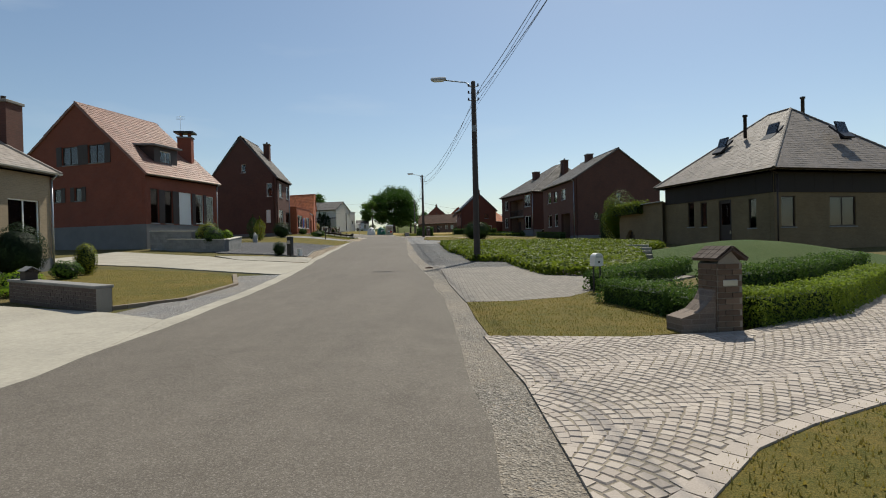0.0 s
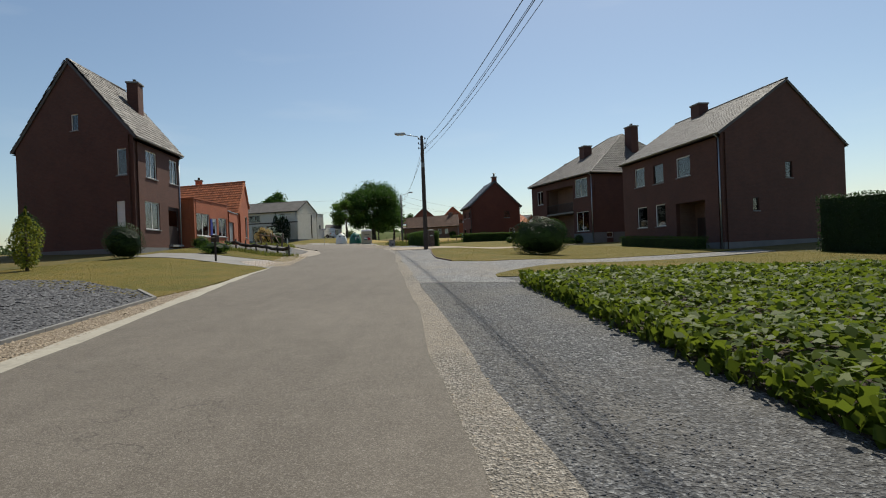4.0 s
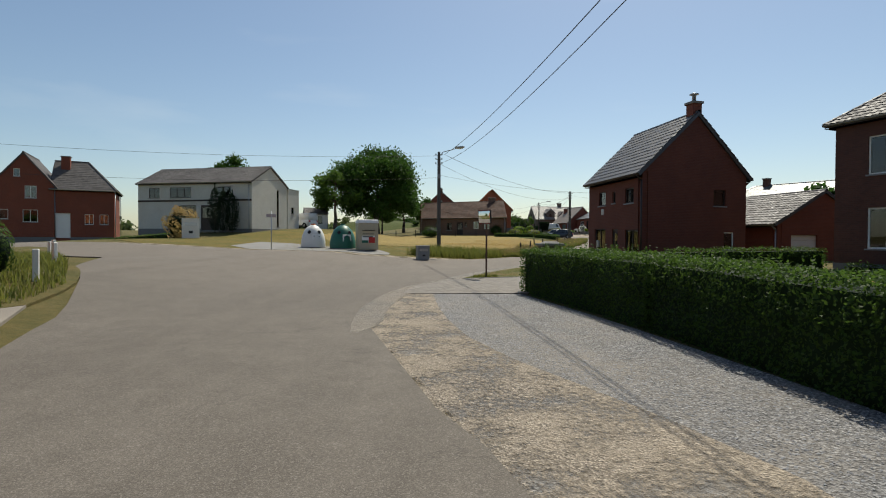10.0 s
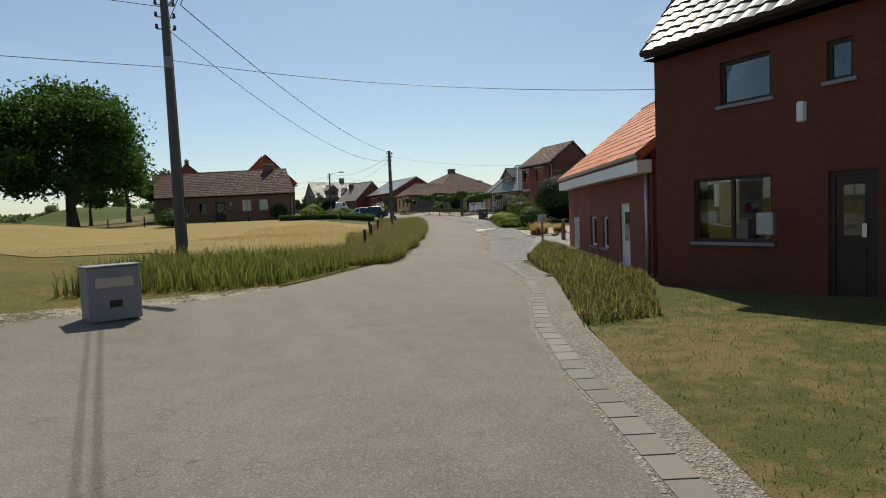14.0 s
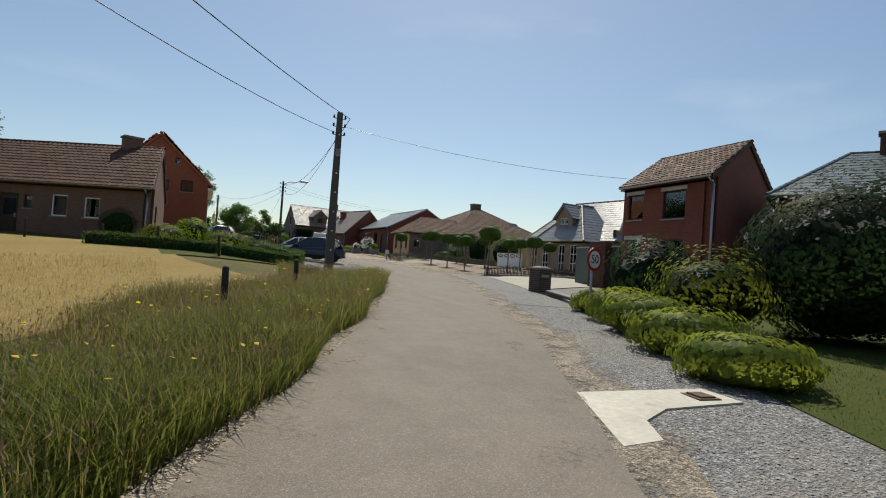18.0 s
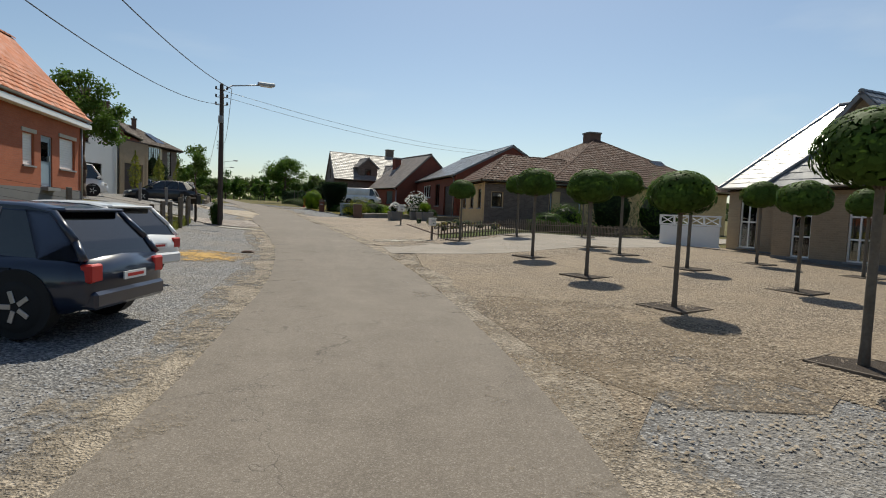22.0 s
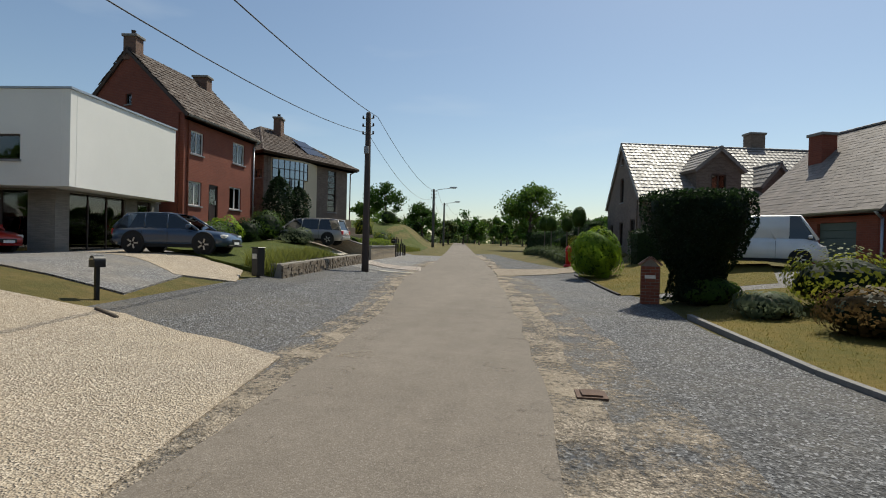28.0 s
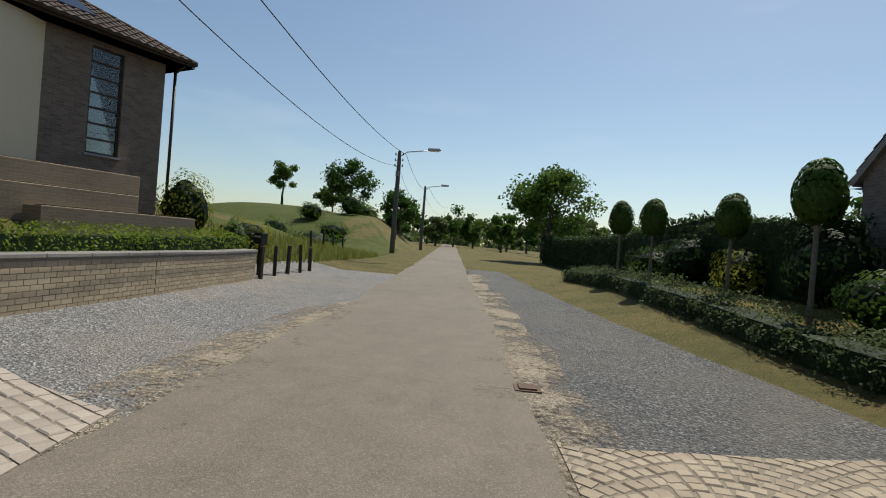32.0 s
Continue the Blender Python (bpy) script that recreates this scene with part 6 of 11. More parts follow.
def flat_dormer(par, o, p, t, w, z0, z1, back, wall_mat, roof_mat, win):
    """A box dormer under a nearly flat lead roof."""
    p, t = Vector(p), Vector(t).normalized()
    n = Vector((t.y, -t.x))
    a, b = p - t * w / 2, p + t * w / 2
    c, d = b - n * back, a - n * back
    u = (w - win[0]) / 2
    d0 = wall(par, o, a, b, z0, [(0, z1), (w, z1)], wall_mat, [(u, u + win[0], win[1], win[2])], .2, "dormer")
    opening(Wall(o, a, b, z0), d0, (u, u + win[0], win[1], win[2], win[3]))
    wall(d0, o, b, c, z0, [(0, z1), (back, z1)], wall_mat, (), .15, "dormer_cheek")
    wall(d0, o, d, a, z0, [(0, z1), (back, z1)], wall_mat, (), .15, "dormer_cheek")
    m = Matrix.Translation((p.x - o.x, p.y - o.y, z1 - o.z)) @ Matrix.Rotation(math.atan2(t.y, t.x), 4, "Z") @ Matrix.Rotation(radians(4), 4, "X")
    boxed("dormer_roof", (-w / 2 - .3, w / 2 + .3, -.35, back + .3, .01, .17), roof_mat, d0, "dark lead roof with a broad fascia", .02, m)


def aerial(par, o, x, y, z0, z1):
    r = rods("aerial", [((x - o.x, y - o.y, z0 - o.z), (x - o.x, y - o.y, z1 - o.z))] + [((x - o.x - .4, y - o.y, z1 - o.z - .1 - .12 * i), (x - o.x + .4, y - o.y, z1 - o.z - .1 - .12 * i)) for i in range(3)], .012, STEEL, par, n=5)
    return r


# left side
th, o, W = house("cream_house", [(-18.6, 14.5), (-18.9, 24.2), (-28, 24), (-28, 14)], 1.0, 5.3, 8.6, BR_BEIGE, T_SLATE, "beige brick house with a dark slate roof", {0: [(2, 3.4, .9, 2.4, "c2"), (6.9, 8.6, .9, 3.0, "c2")], 1: [(1.2, 2.6, 1.2, 2.6, "b2")]}, slate=True, hip=(0, 3.5))
chimney(th, o, -20.9, 23.4, 5.8, 8.5, 1.0, .9, BR_DARK, 0)
th, o, W = house("brick_house", [(-25.2, 41.1), (-23.4, 49.7), (-36.4, 53.2), (-38.2, 44.6)], 1.9, 7.7, 14.0, BR_RED, T_RED, "red brick house with brown tiles and a raised garden",
                 {0: [(.5, 1.3, 2, 4.75, "b1"), (2.0, 2.8, 2, 4.7, "b1"), (3.6, 5.1, 1.98, 4.7, "sW"), (5.6, 6.55, 2.1, 4.65, "c1"), (7.0, 7.95, 2.15, 4.6, "c1")],
                  3: [(4.1, 5.8, 7.0, 8.5, "b2"), (7.0, 8.7, 7.0, 8.5, "b2"), (5.4, 6.1, 4.0, 5.1, "b1"), (3.0, 3.8, 4.0, 5.1, "b1")]}, plinth=1.9, mid=.55, ze2=9.8)
w = Wall(o, W[3], W[0], 1.9)
for a, b, z0, z1 in ((3.45, 4.05, 6.95, 8.55), (5.85, 6.4, 6.95, 8.55), (6.41, 6.95, 6.95, 8.55), (8.75, 9.35, 6.95, 8.55), (4.9, 5.35, 3.95, 5.15), (6.15, 6.6, 3.95, 5.15), (2.5, 2.95, 3.95, 5.15), (3.85, 4.3, 3.95, 5.15)):
    sh = w.part("shutter", [(a, b, .005, .045, z0, z1)], BROWNP, th, "dark brown louvred shutter")
w = Wall(o, W[0], W[1], 1.9)
for a, b in ((1.35, 1.95), (2.85, 3.55), (5.15, 5.55), (6.6, 6.95)):
    w.part("shutter", [(a, b, .005, .045, 2.0, 4.7)], BROWNP, th, "dark brown louvred shutter")
flat_dormer(th, o, (-25.9, 45.0), (.205, .979), 2.6, 8.6, 10.35, 2.2, BROWNP, PLINTH, (1.2, .4, 1.45, "c2"))
chimney(th, o, -26.4, 49.2, 9.0, 12.1, 1.2, .8, BR_RED, 12, pots=0)
boxed("chimney_cap", (-.85, .85, -.65, .65, 0, .16), BLACK, th, "broad dark chimney cap on stub piers", .02, pose(-26.4 - o.x, 49.2 - o.y, 12.42 - o.z, 0, 0, 12))
for dx in (-.4, .4):
    boxed("cap_pier", (-.1, .1, -.2, .2, 0, .34), BR_RED, th, "", 0, pose(-26.4 + dx - o.x, 49.2 - o.y, 12.09 - o.z, 0, 0, 12))
aerial(th, o, -27.0, 49.5, 11.5, 14.2)
th, o, W = house("dark_brick_house", [(-22.2, 61.3), (-22.9, 68.1), (-32.3, 71), (-32, 64.3)], 2.7, 9.75, 14.9, BR_DARK, T_GREY, "dark red brick house with a steep gable and chimney",
                 {0: [(1.5, 3.0, 4.95, 6.6, "c2"), (4.9, 6.2, 5.0, 6.6, "c2"), (1.2, 3.2, 1.8, 3.5, "c2"), (4.5, 6.2, .9, 3.4, "dK")],
                  3: [(8.3, 9.05, 4.95, 6.5, "w1"), (4.8, 5.4, 7.9, 8.9, "w1"), (8.1, 8.8, 1.95, 3.45, "sW"), (.35, .95, 1.8, 3.3, "sW")]}, plinth=.7)
chimney(th, o, -25.6, 67.2, 11.5, 14.7, .7, .9, BR_DARK, 10)
th, o = block("low_brick_house", [(-22.35, 68.2), (-22.5, 74.2), (-31, 75.2), (-31, 68.6)], 3.3, 6.8, BR_ORANGE, "low orange-red brick house with blinds behind wide windows",
              {0: [(.35, 2.5, .95, 2.55, "c2"), (2.98, 3.85, 0, 2.3, "dW"), (4.15, 5.75, .95, 2.4, "c2")]}, BR_ORANGE)
boxed("window_sill", (-.1, .1, .5, 2.6, .85, .94), WHITE, th, "", 0, Matrix.Translation((-22.3 - o.x, 68.2 - o.y, 0)))
boxed("blue_door_panel", (-.06, .06, 0, .3, .0, 2.25), BLUEP, th, "dark blue side panel beside the door", .01, Matrix.Translation((-22.42 - o.x, 70.82 - o.y, 0)))
block("", [(-22.55, 74.25), (-23.35, 78.35), (-31, 79), (-31, 75.3)], 3.3, 6.35, BR_ORANGE, "", {0: [(.35, 2.6, 0, 2.25, "gG")]}, ZINC, par=th, o=o)
th, o, W = house("gable_cottage", [(-37, 82.3), (-23.3, 78.5), (-24.2, 83.6), (-37.5, 87.3)], 3.4, 6.5, 9.7, BR_ORANGE, T_ORANGE, "orange brick cottage wing with an orange pantile roof",
                 {1: [(2.9, 3.9, 1.0, 3.0, "w1")]}, mid=.62, ze2=7.3, plinth=.2, gut=BROWNP)
chimney(th, o, -29.5, 84.4, 9.2, 10.4, .6, .6, BR_ORANGE, 20)
# near right: bungalow under a hipped slate roof, garden wall with an arch
th, o, W = house("hipped_bungalow", [(13.2, 40.8), (16.1, 30.3), (28, 34.5), (25, 46)], .5, 5.4, 10, BR_TAN, T_SLATE, "beige brick bungalow under a steep hipped slate roof",
                 {0: [(2.44, 3.07, 1.95, 3.6, "b1"), (3.71, 4.32, 1.9, 3.5, "b1"), (5.41, 6.5, .45, 3.5, "dK"), (7.87, 8.46, 1.7, 3.4, "b1")], 1: [(.5, 1.5, 1.7, 3.4, "b1"), (4, 6, 1.7, 3.4, "b2")]},
                 hip=(4.8, 4.8), slate=True, plinth=.3, gut=BROWNP, overhang=.6)
for i in (0, 1):
    a, b = W[i], W[i + 1]
    w = Wall(o, a, b, .5)
    w.part("cladding_band", [(.02 + k * (w.L - .04) / 8, .02 + (k + 1) * (w.L - .04) / 8 - .01, .004, .05, 3.62, 4.95) for k in range(8)], CLADDING, th)
skylight(th, o, (17.0, 38.2, 7.75), (.266, -.96, 0), (.63, .2, .56), .9, 1.3, 28)
skylight(th, o, (18.6, 35.0, 8.0), (.266, -.96, 0), (.63, .2, .56), .9, 1.3, 28)
skylight(th, o, (22.4, 34.6, 7.9), (.94, .33, 0), (-.2, .62, .57), .9, 1.3, 28)
for x, y, z in ((18.0, 37.2, 9.3), (21.8, 37.4, 10.4)):
    turned("vent_pipe", [(.11, -1.1), (.11, .3), (.16, .3), (.16, .42)], BLACK, th, m=Matrix.Translation((x - o.x, y - o.y, z - o.z)), n=10)
gw = thing("garden_wall", 12.9, 44, "brown brick garden wall with an arched gateway", "wall", z=1.0)
wall(gw, gw.matrix_world.translation.copy(), (12.4, 47.4), (13.62, 40.35), .6, [(0, 4.35), (7.15, 4.35)], BR_TAN,
     [(1 + .25 * i, 1.25 + .25 * i, .2, .9 + 1.0 * math.sin(math.pi * (i + .5) / 8)) for i in range(8)], .3)
# made-up dark panel fills the arch, so the opening reads as shaded
boxed("gate", (.32, .38, 1.05, 3.4, -.8, 1.6), BROWNP, gw, "added dark panel standing in for archway shade", .01, pose(0, .35, 0, 0, 0, 9.3))
boxed("coping", (-.2, .2, -4.0, 3.1, 3.35, 3.42), STONE, gw, "", .01, pose(0, .35, 0, 0, 0, 9.3))
# two-storey houses on the right
th, o, W = house("brown_brick_house", [(9.2, 74.9), (11.2, 62.4), (23.3, 69), (21.3, 81.5)], 1.9, 8.75, 12.6, BR_DARK, T_GREY, "two-storey dark brown brick house with a gable roof",
                 {0: [(2.0, 3.5, 4.8, 6.2, "c1"), (4.75, 6.1, 4.75, 6.1, "b1"), (7.7, 9.3, 4.8, 6.1, "c1"), (2.2, 3.7, 1.7, 3.25, "c1"), (4.86, 6.2, 1.7, 3.25, "c1"), (7.5, 10.7, 0, 3.1, "recess")],
                  1: [(6.2, 6.95, 4.4, 5.45, "b1"), (2.8, 3.4, 2.3, 3.1, "b1")]}, slate=True)
chimney(th, o, 15.6, 74.4, 12.0, 13.3, .8, 1.1, BR_DARK, 8, pots=0)
th, o, W = house("hip_villa", [(4.5, 94.3), (8.7, 81.9), (22, 88), (18, 100.5)], 2.9, 9.3, 14.3, BR_DARK, T_GREY, "two-storey brown brick villa with hipped glazed tile roof",
                 {0: [(1.3, 2.7, 4.2, 5.7, "c2"), (3.5, 9.0, .05, 5.6, "recess"), (9.36, 11.6, 4.25, 6.05, "c2"), (1.3, 2.7, 1.3, 2.9, "c2"), (9.5, 11.7, .9, 2.8, "c2")], 1: [(1.5, 2.3, .2, .7, "w1"), (4, 4.9, 1.6, 3.0, "b1")]},
                 hip=(6, 6), ridge=((13.6, 92.4), (14.4, 90.4)), plinth=.7)
chimney(th, o, 14.6, 88.0, 11.8, 14.6, .8, 1.2, BR_DARK, 15, pots=2)
chimney(th, o, 10.4, 90.6, 11.6, 13.2, .9, 1.1, BR_DARK, 15, pots=0)
chimney(th, o, 9.6, 95.4, 10.6, 12.1, .7, .9, BR_DARK, 15, pots=0)
th, o, W = house("gable_brick_house", [(-3.4, 102.9), (-2.4, 96.6), (4.3, 99.3), (3.3, 105.6)], 2.8, 7.6, 10.75, BR_RUST, T_DARK, "red brick gable house with a glossy dark tile roof",
                 {0: [(1.33, 2.2, 3.55, 4.3, "b1"), (4.4, 5.3, 3.5, 4.25, "b1"), (3.0, 3.35, 3.6, 4.2, "b1"), (.8, 2.2, 1.15, 2.3, "b2"), (3.02, 3.65, .3, 2.25, "dK"), (4.45, 5.8, 1.05, 2.2, "b2")],
                  1: [(4.4, 5.2, 3.4, 4.2, "b1"), (5.1, 5.8, 1.2, 2.1, "w1")]}, plinth=.25, gut=BROWNP)
chimney(th, o, .9, 98.4, 10.2, 11.3, .5, .5, BR_RED, 15, pots=0)
turned("flue", [(.1, 0), (.1, .35), (.22, .36), (.22, .4), (.05, .46)], ZINC, th, m=Matrix.Translation((.9 - o.x, 98.4 - o.y, 11.3 - o.z)), n=10)
boxed("lantern", (-.06, .06, -.05, .05, 0, .3), WHITE, th, "small white wall lantern", .02, Matrix.Translation((-3.1 - o.x, 100 - o.y, 3.0)))
boxed("letter_box", (-.06, .06, -.14, .14, 0, .36), ZINC, th, "grey wall letter box", .02, Matrix.Translation((-3.2 - o.x, 100.5 - o.y, 1.3)))
th, o, W = house("low_garage_house", [(5.2, 108.8), (6.8, 101.6), (14, 104), (12.5, 111.5)], 2.9, 5.4, 7.4, BR_RED, T_GREY, "low brick garage wing with a glossy grey roof", {0: [(1, 3, 0, 1.9, "gW")], 1: [(1.0, 3.0, .4, 1.9, "gW"), (4.5, 5.5, .9, 1.8, "w1")]}, plinth=.1)
th, o, W = house("brick_annex", [(1.1, 112), (-2.6, 103.9), (3.4, 101.2), (7, 109.3)], 2.75, 5.8, 8.3, BR_RED, T_ORANGE, "low red brick annex with orange pantiles and barred windows", tw=.2, opens=
                 {0: [(.92, 1.65, .55, 1.6, "w2"), (3.2, 3.9, .75, 1.65, "w1"), (4.6, 5.2, .75, 1.65, "w1"), (6.3, 7.1, .05, 2.0, "dW")]}, plinth=0)
w = Wall(o, W[0], W[1], 2.75)
bars = [(.94 + .1 * i, .96 + .1 * i, .0, .02, .5, 1.64) for i in range(8)]
for b in bars + [(.9, 1.7, -.005, .015, .62, .64), (.9, 1.7, -.005, .015, 1.5, 1.52)]:
    w.part("window_bar", [b], WHITE, th, "white iron window bar")
w.part("white_fascia", [(-.1, w.L + .1, .02, .34, 2.64, 2.92)], WHITE, th)
masonry("brick", th, tuple(W[0].xy - o.xy), tuple((W[0] + (W[1] - W[0]).normalized() * .92).xy - o.xy), .05, 2.62, REDBRICK_P, depth=0, limit=130, proud=.008)
masonry("brick", th, tuple((W[0] + (W[1] - W[0]).normalized() * 1.66).xy - o.xy), tuple((W[0] + (W[1] - W[0]).normalized() * 3.19).xy - o.xy), .05, 2.62, REDBRICK_P, depth=0, limit=100, proud=.008)
# far side of the green
th, o, W = house("white_house", [(-48.6, 135.4), (-33.5, 132.0), (-31.8, 140.4), (-46.7, 143.7)], 5.35, 10.85, 13.0, BR_WHITE, T_GREY, "white painted brick house with a dark tile roof and slit window",
                 {0: [(4.4, 7.3, 3.8, 5.0, "b3"), (10.6, 12.6, 3.8, 5.0, "b2"), (5.6, 8.0, .05, 2.9, "b3"), (8.6, 11.0, 0, 2.9, "dK"), (1.5, 3.0, 3.8, 5.0, "b2")], 1: [(5.5, 6.0, .5, 5.0, "b14")]}, plinth=.2)
w = Wall(o, W[0], W[1], 5.35)
w.part("dark_band", [(.02, w.L - .02, .004, .05, 3.35, 3.55)], BROWNP, th)
block("", [(-31.95, 140.45), (-31.3, 143.2), (-38, 144.8), (-38.6, 142)], 5.35, 10.7, BR_WHITE, "", {0: [(.9, 1.5, 2.3, 3.1, "b1")]}, ZINC, par=th, o=o)
house("white_shed", [(-31.8, 147.6), (-28.6, 148.6), (-29.6, 151.6), (-32.8, 150.6)], 5.7, 8.0, 8.8, RENDER_W, T_GREY, "small white rendered outbuilding with grey roof", {0: [(.6, 1.2, .9, 1.9, "b1"), (1.8, 2.4, .9, 1.9, "b1")]}, plinth=0)
th, o, W = house("far_brick_house", [(-65.5, 137.4), (-62, 130.4), (-56.5, 133.4), (-60, 140.4)], 4.3, 10.2, 14.1, BR_RED, T_GREY, "red brick house with grey slate roof across the green",
                 {1: [(2.9, 4.0, 4.6, 6.0, "w2"), (2.7, 4.1, 1.9, 3.3, "w2"), (1.9, 2.5, 7.0, 7.9, "w1"), (.6, 1.4, 2.2, 3.3, "w1")]}, plinth=.2, slate=True)
th, o, W = house("far_brick_wing", [(-57.2, 133.0), (-51.2, 136.1), (-54.6, 142.8), (-60.6, 139.7)], 4.3, 10.0, 13.7, BR_RED, T_GREY, "red brick wing with hipped slate roof and white garage door",
                 {0: [(.15, 1.9, .1, 3.0, "gW"), (3.3, 4.2, 1.7, 2.9, "w2"), (4.8, 5.7, 1.7, 2.9, "w2")]}, plinth=.2, slate=True, hip=(0, 3.3))
chimney(th, o, -57.4, 136.2, 11.8, 14.2, .9, .7, BR_RED, 25, pots=0)
# farm and the orange house
th, o, W = house("farm_house", [(-15.8, 155.5), (-3.2, 149.3), (-3.4, 157.7), (-16.5, 164)], 4.75, 7.6, 10.2, BR_BROWN, T_BROWN, "long low brick farmhouse with brown tile roof",
                 {0: [(2.4, 3.3, 1.05, 2.1, "b1"), (4.3, 5.15, 1.05, 2.15, "b1"), (5.97, 7.0, .1, 2.25, "dK"), (7.27, 7.7, 1.55, 2.2, "b1"), (8.73, 9.56, 1.25, 2.3, "c1"), (10.43, 11.25, 1.25, 2.25, "c1")],
                  1: [(2.5, 3.4, 1, 2.2, "b1")]}, plinth=.2)
chimney(th, o, -5.0, 154.3, 9.7, 10.75, .9, .6, BR_BROWN, 25, pots=0)
th, o, W = house("orange_house", [(-1, 161.5), (-1.3, 169.8), (-7.6, 171), (-8, 162.3)], 5.9, 9.25, 12.6, BR_ORANGE, T_ORANGE, "orange-red brick house with orange tiles and white fascia",
                 {0: [(2.85, 3.7, 1.15, 2.25, "sW"), (4.2, 5.15, .45, 2.3, "dB"), (5.8, 7.3, 1.2, 2.4, "sW")], 3: [(3.1, 3.9, 2.75, 3.55, "b1"), (4.65, 5.45, 2.8, 3.6, "b1"), (4.2, 4.5, 4.7, 5.1, "b1")]}, plinth=.4)
w = Wall(o, W[0], W[1], 5.9)
w.part("white_fascia", [(-.1, w.L + .1, .02, .34, 3.02, 3.2)], WHITE, th)
for b in ((2.75, 3.8, .004, .04, 2.27, 2.4), (5.7, 7.4, .004, .04, 2.42, 2.55)):
    w.part("lintel", [b], CONC_W, th)
# right side of the bend
th, o, W = house("blue_roof_villa", [(18.9, 134.6), (27.1, 122.0), (34.5, 126.6), (26.4, 139.4)], 4.2, 8.4, 10.7, BR_RED, T_BLUE, "red brick villa with a blue-grey tile roof", slate=True, opens=
                 {0: [(1.2, 2.6, .0, 2.6, "gN"), (4.4, 5.8, .2, 2.8, "w3"), (7.4, 9.6, 1.3, 3.2, "w2"), (11, 13.2, 0, 2.6, "gK")]}, hip=(2.5, 2.5), plinth=.3)
chimney(th, o, 24.6, 133.8, 10.2, 11.5, .6, .6, BR_DARK, 30, pots=0)
th, o, W = house("brick_corner_house", [(16.6, 140.1), (16.6, 135), (24.1, 138.1), (24.1, 143.2)], 4.5, 8.95, 11.0, BR_RED, T_BROWN, "two-storey red brick house with brown tiles",
                 {0: [(.3, 1.25, 3.0, 4.1, "b1"), (2.4, 3.6, 2.95, 4.1, "b1"), (.35, 1.15, .05, 2.1, "dG"), (2.4, 3.6, .9, 2.1, "b1")]}, plinth=.4)
w = Wall(o, W[0], W[1], 4.5)
for b in ((.2, 1.35, .004, .05, 4.1, 4.25), (.2, 1.35, .004, .05, 2.12, 2.3), (2.3, 3.7, .004, .05, 4.1, 4.25)):
    w.part("lintel", [b], CONC_W, th)
th, o = block("green_garage", [(17.75, 144.7), (17.1, 140.5), (23, 143), (23.4, 146.3)], 4.5, 6.3, GREENGREY, "grey-green panelled garage beside a brick house", {0: [(2.3, 3.9, 0, 1.75, "gN")]}, ZINC)
boxed("brick_pier", (-.5, .5, -.22, .22, 0, 2.35), BR_DARK, th, "", .01, pose(16.9 - o.x, 141.6 - o.y, -.3, 0, 0, 100))
house("glossy_roof_villa", [(25.6, 164.4), (27.4, 153.55), (36.3, 155.05), (34.5, 165.9)], 4.75, 7.6, 11.4, BR_BEIGE, T_SHINY, "beige brick villa with a glossy dark tile roof", slate=True, opens=
      {0: [(.6, 1.4, .3, 2.5, "w22")], 1: [(1.6, 2.4, 2.6, 3.7, "b1"), (4.6, 5.4, 2.6, 3.7, "b1")]}, hip=(2, 2.6), plinth=.2)
th, o, W = house("glossy_roof_wing", [(25.3, 154.65), (29.2, 155.3), (28.2, 161.2), (24.3, 160.55)], 4.75, 7.45, 10.6, BR_BEIGE, T_SHINY, "beige brick front wing with tall white windows and glossy tiles", slate=True, opens=
                 {3: [(.7, 1.4, .2, 2.4, "w23"), (2.6, 3.3, .2, 2.4, "w23"), (3.9, 4.65, .2, 2.4, "w23")], 0: [(1.0, 1.8, 1.1, 2.2, "w1")]}, hip=(2.6, 0), plinth=.2)
dormer(th, o, (25.75, 158.1), (.165, -.986), 1.9, 8.1, 9.5, 10.5, 2.4, BR_BEIGE, T_SHINY, (.9, .3, 1.3, "w22"))
th, o, W = house("hipped_house_wing", [(17.8, 175), (25, 175.8), (25, 182.5), (17.9, 181.9)], 5.4, 8.1, 10, BR_YELLOW, T_BROWN, "yellow brick bungalow wing with arched windows and brown tiles",
                 {3: [(.7, 1.7, 1.0, 2.2, "b12"), (2.8, 3.7, 1.0, 2.2, "b12"), (4.7, 5.5, 1.0, 2.2, "b12")], 0: [(.5, 1.2, 1.1, 2.0, "b1"), (4.5, 5.2, .1, 2.2, "dK")]}, hip=(2.6, 0), plinth=0)
w = Wall(o, W[0], W[1], 5.4)
# darker brick sheet, added over the yellow wall, puts its shade into colour
for b in ((0, .44, -.3, 2.5), (1.26, 4.44, -.3, 2.5), (5.26, w.L, -.3, 2.5), (.44, 1.26, -.3, 1.03), (.44, 1.26, 2.03, 2.5), (4.44, 5.26, 2.24, 2.5)):
    w.part("brick_facing", [(b[0], b[1], .003, .03, b[2], b[3])], BR_GREY, th, "darker brick sheet standing in for this wall's shade")
w = Wall(o, W[3], W[0], 5.4)
for c in (1.2, 3.25, 5.1):
    bm = bmesh.new()
    for i in range(9):
        x = math.pi * (i + .5) / 9
        m = w.m @ Matrix.Translation((c + .56 * math.cos(x), 0, 2.12 + .3 * math.sin(x))) @ Matrix.Rotation(-(x - math.pi / 2), 4, "Y")
        box(bm, -.06, .06, .003, .03, -.09, .09, 0, m)
    bmesh.ops.recalc_face_normals(bm, faces=bm.faces[:])
    part("arch_bricks", bm, BR_YELLOW, th)
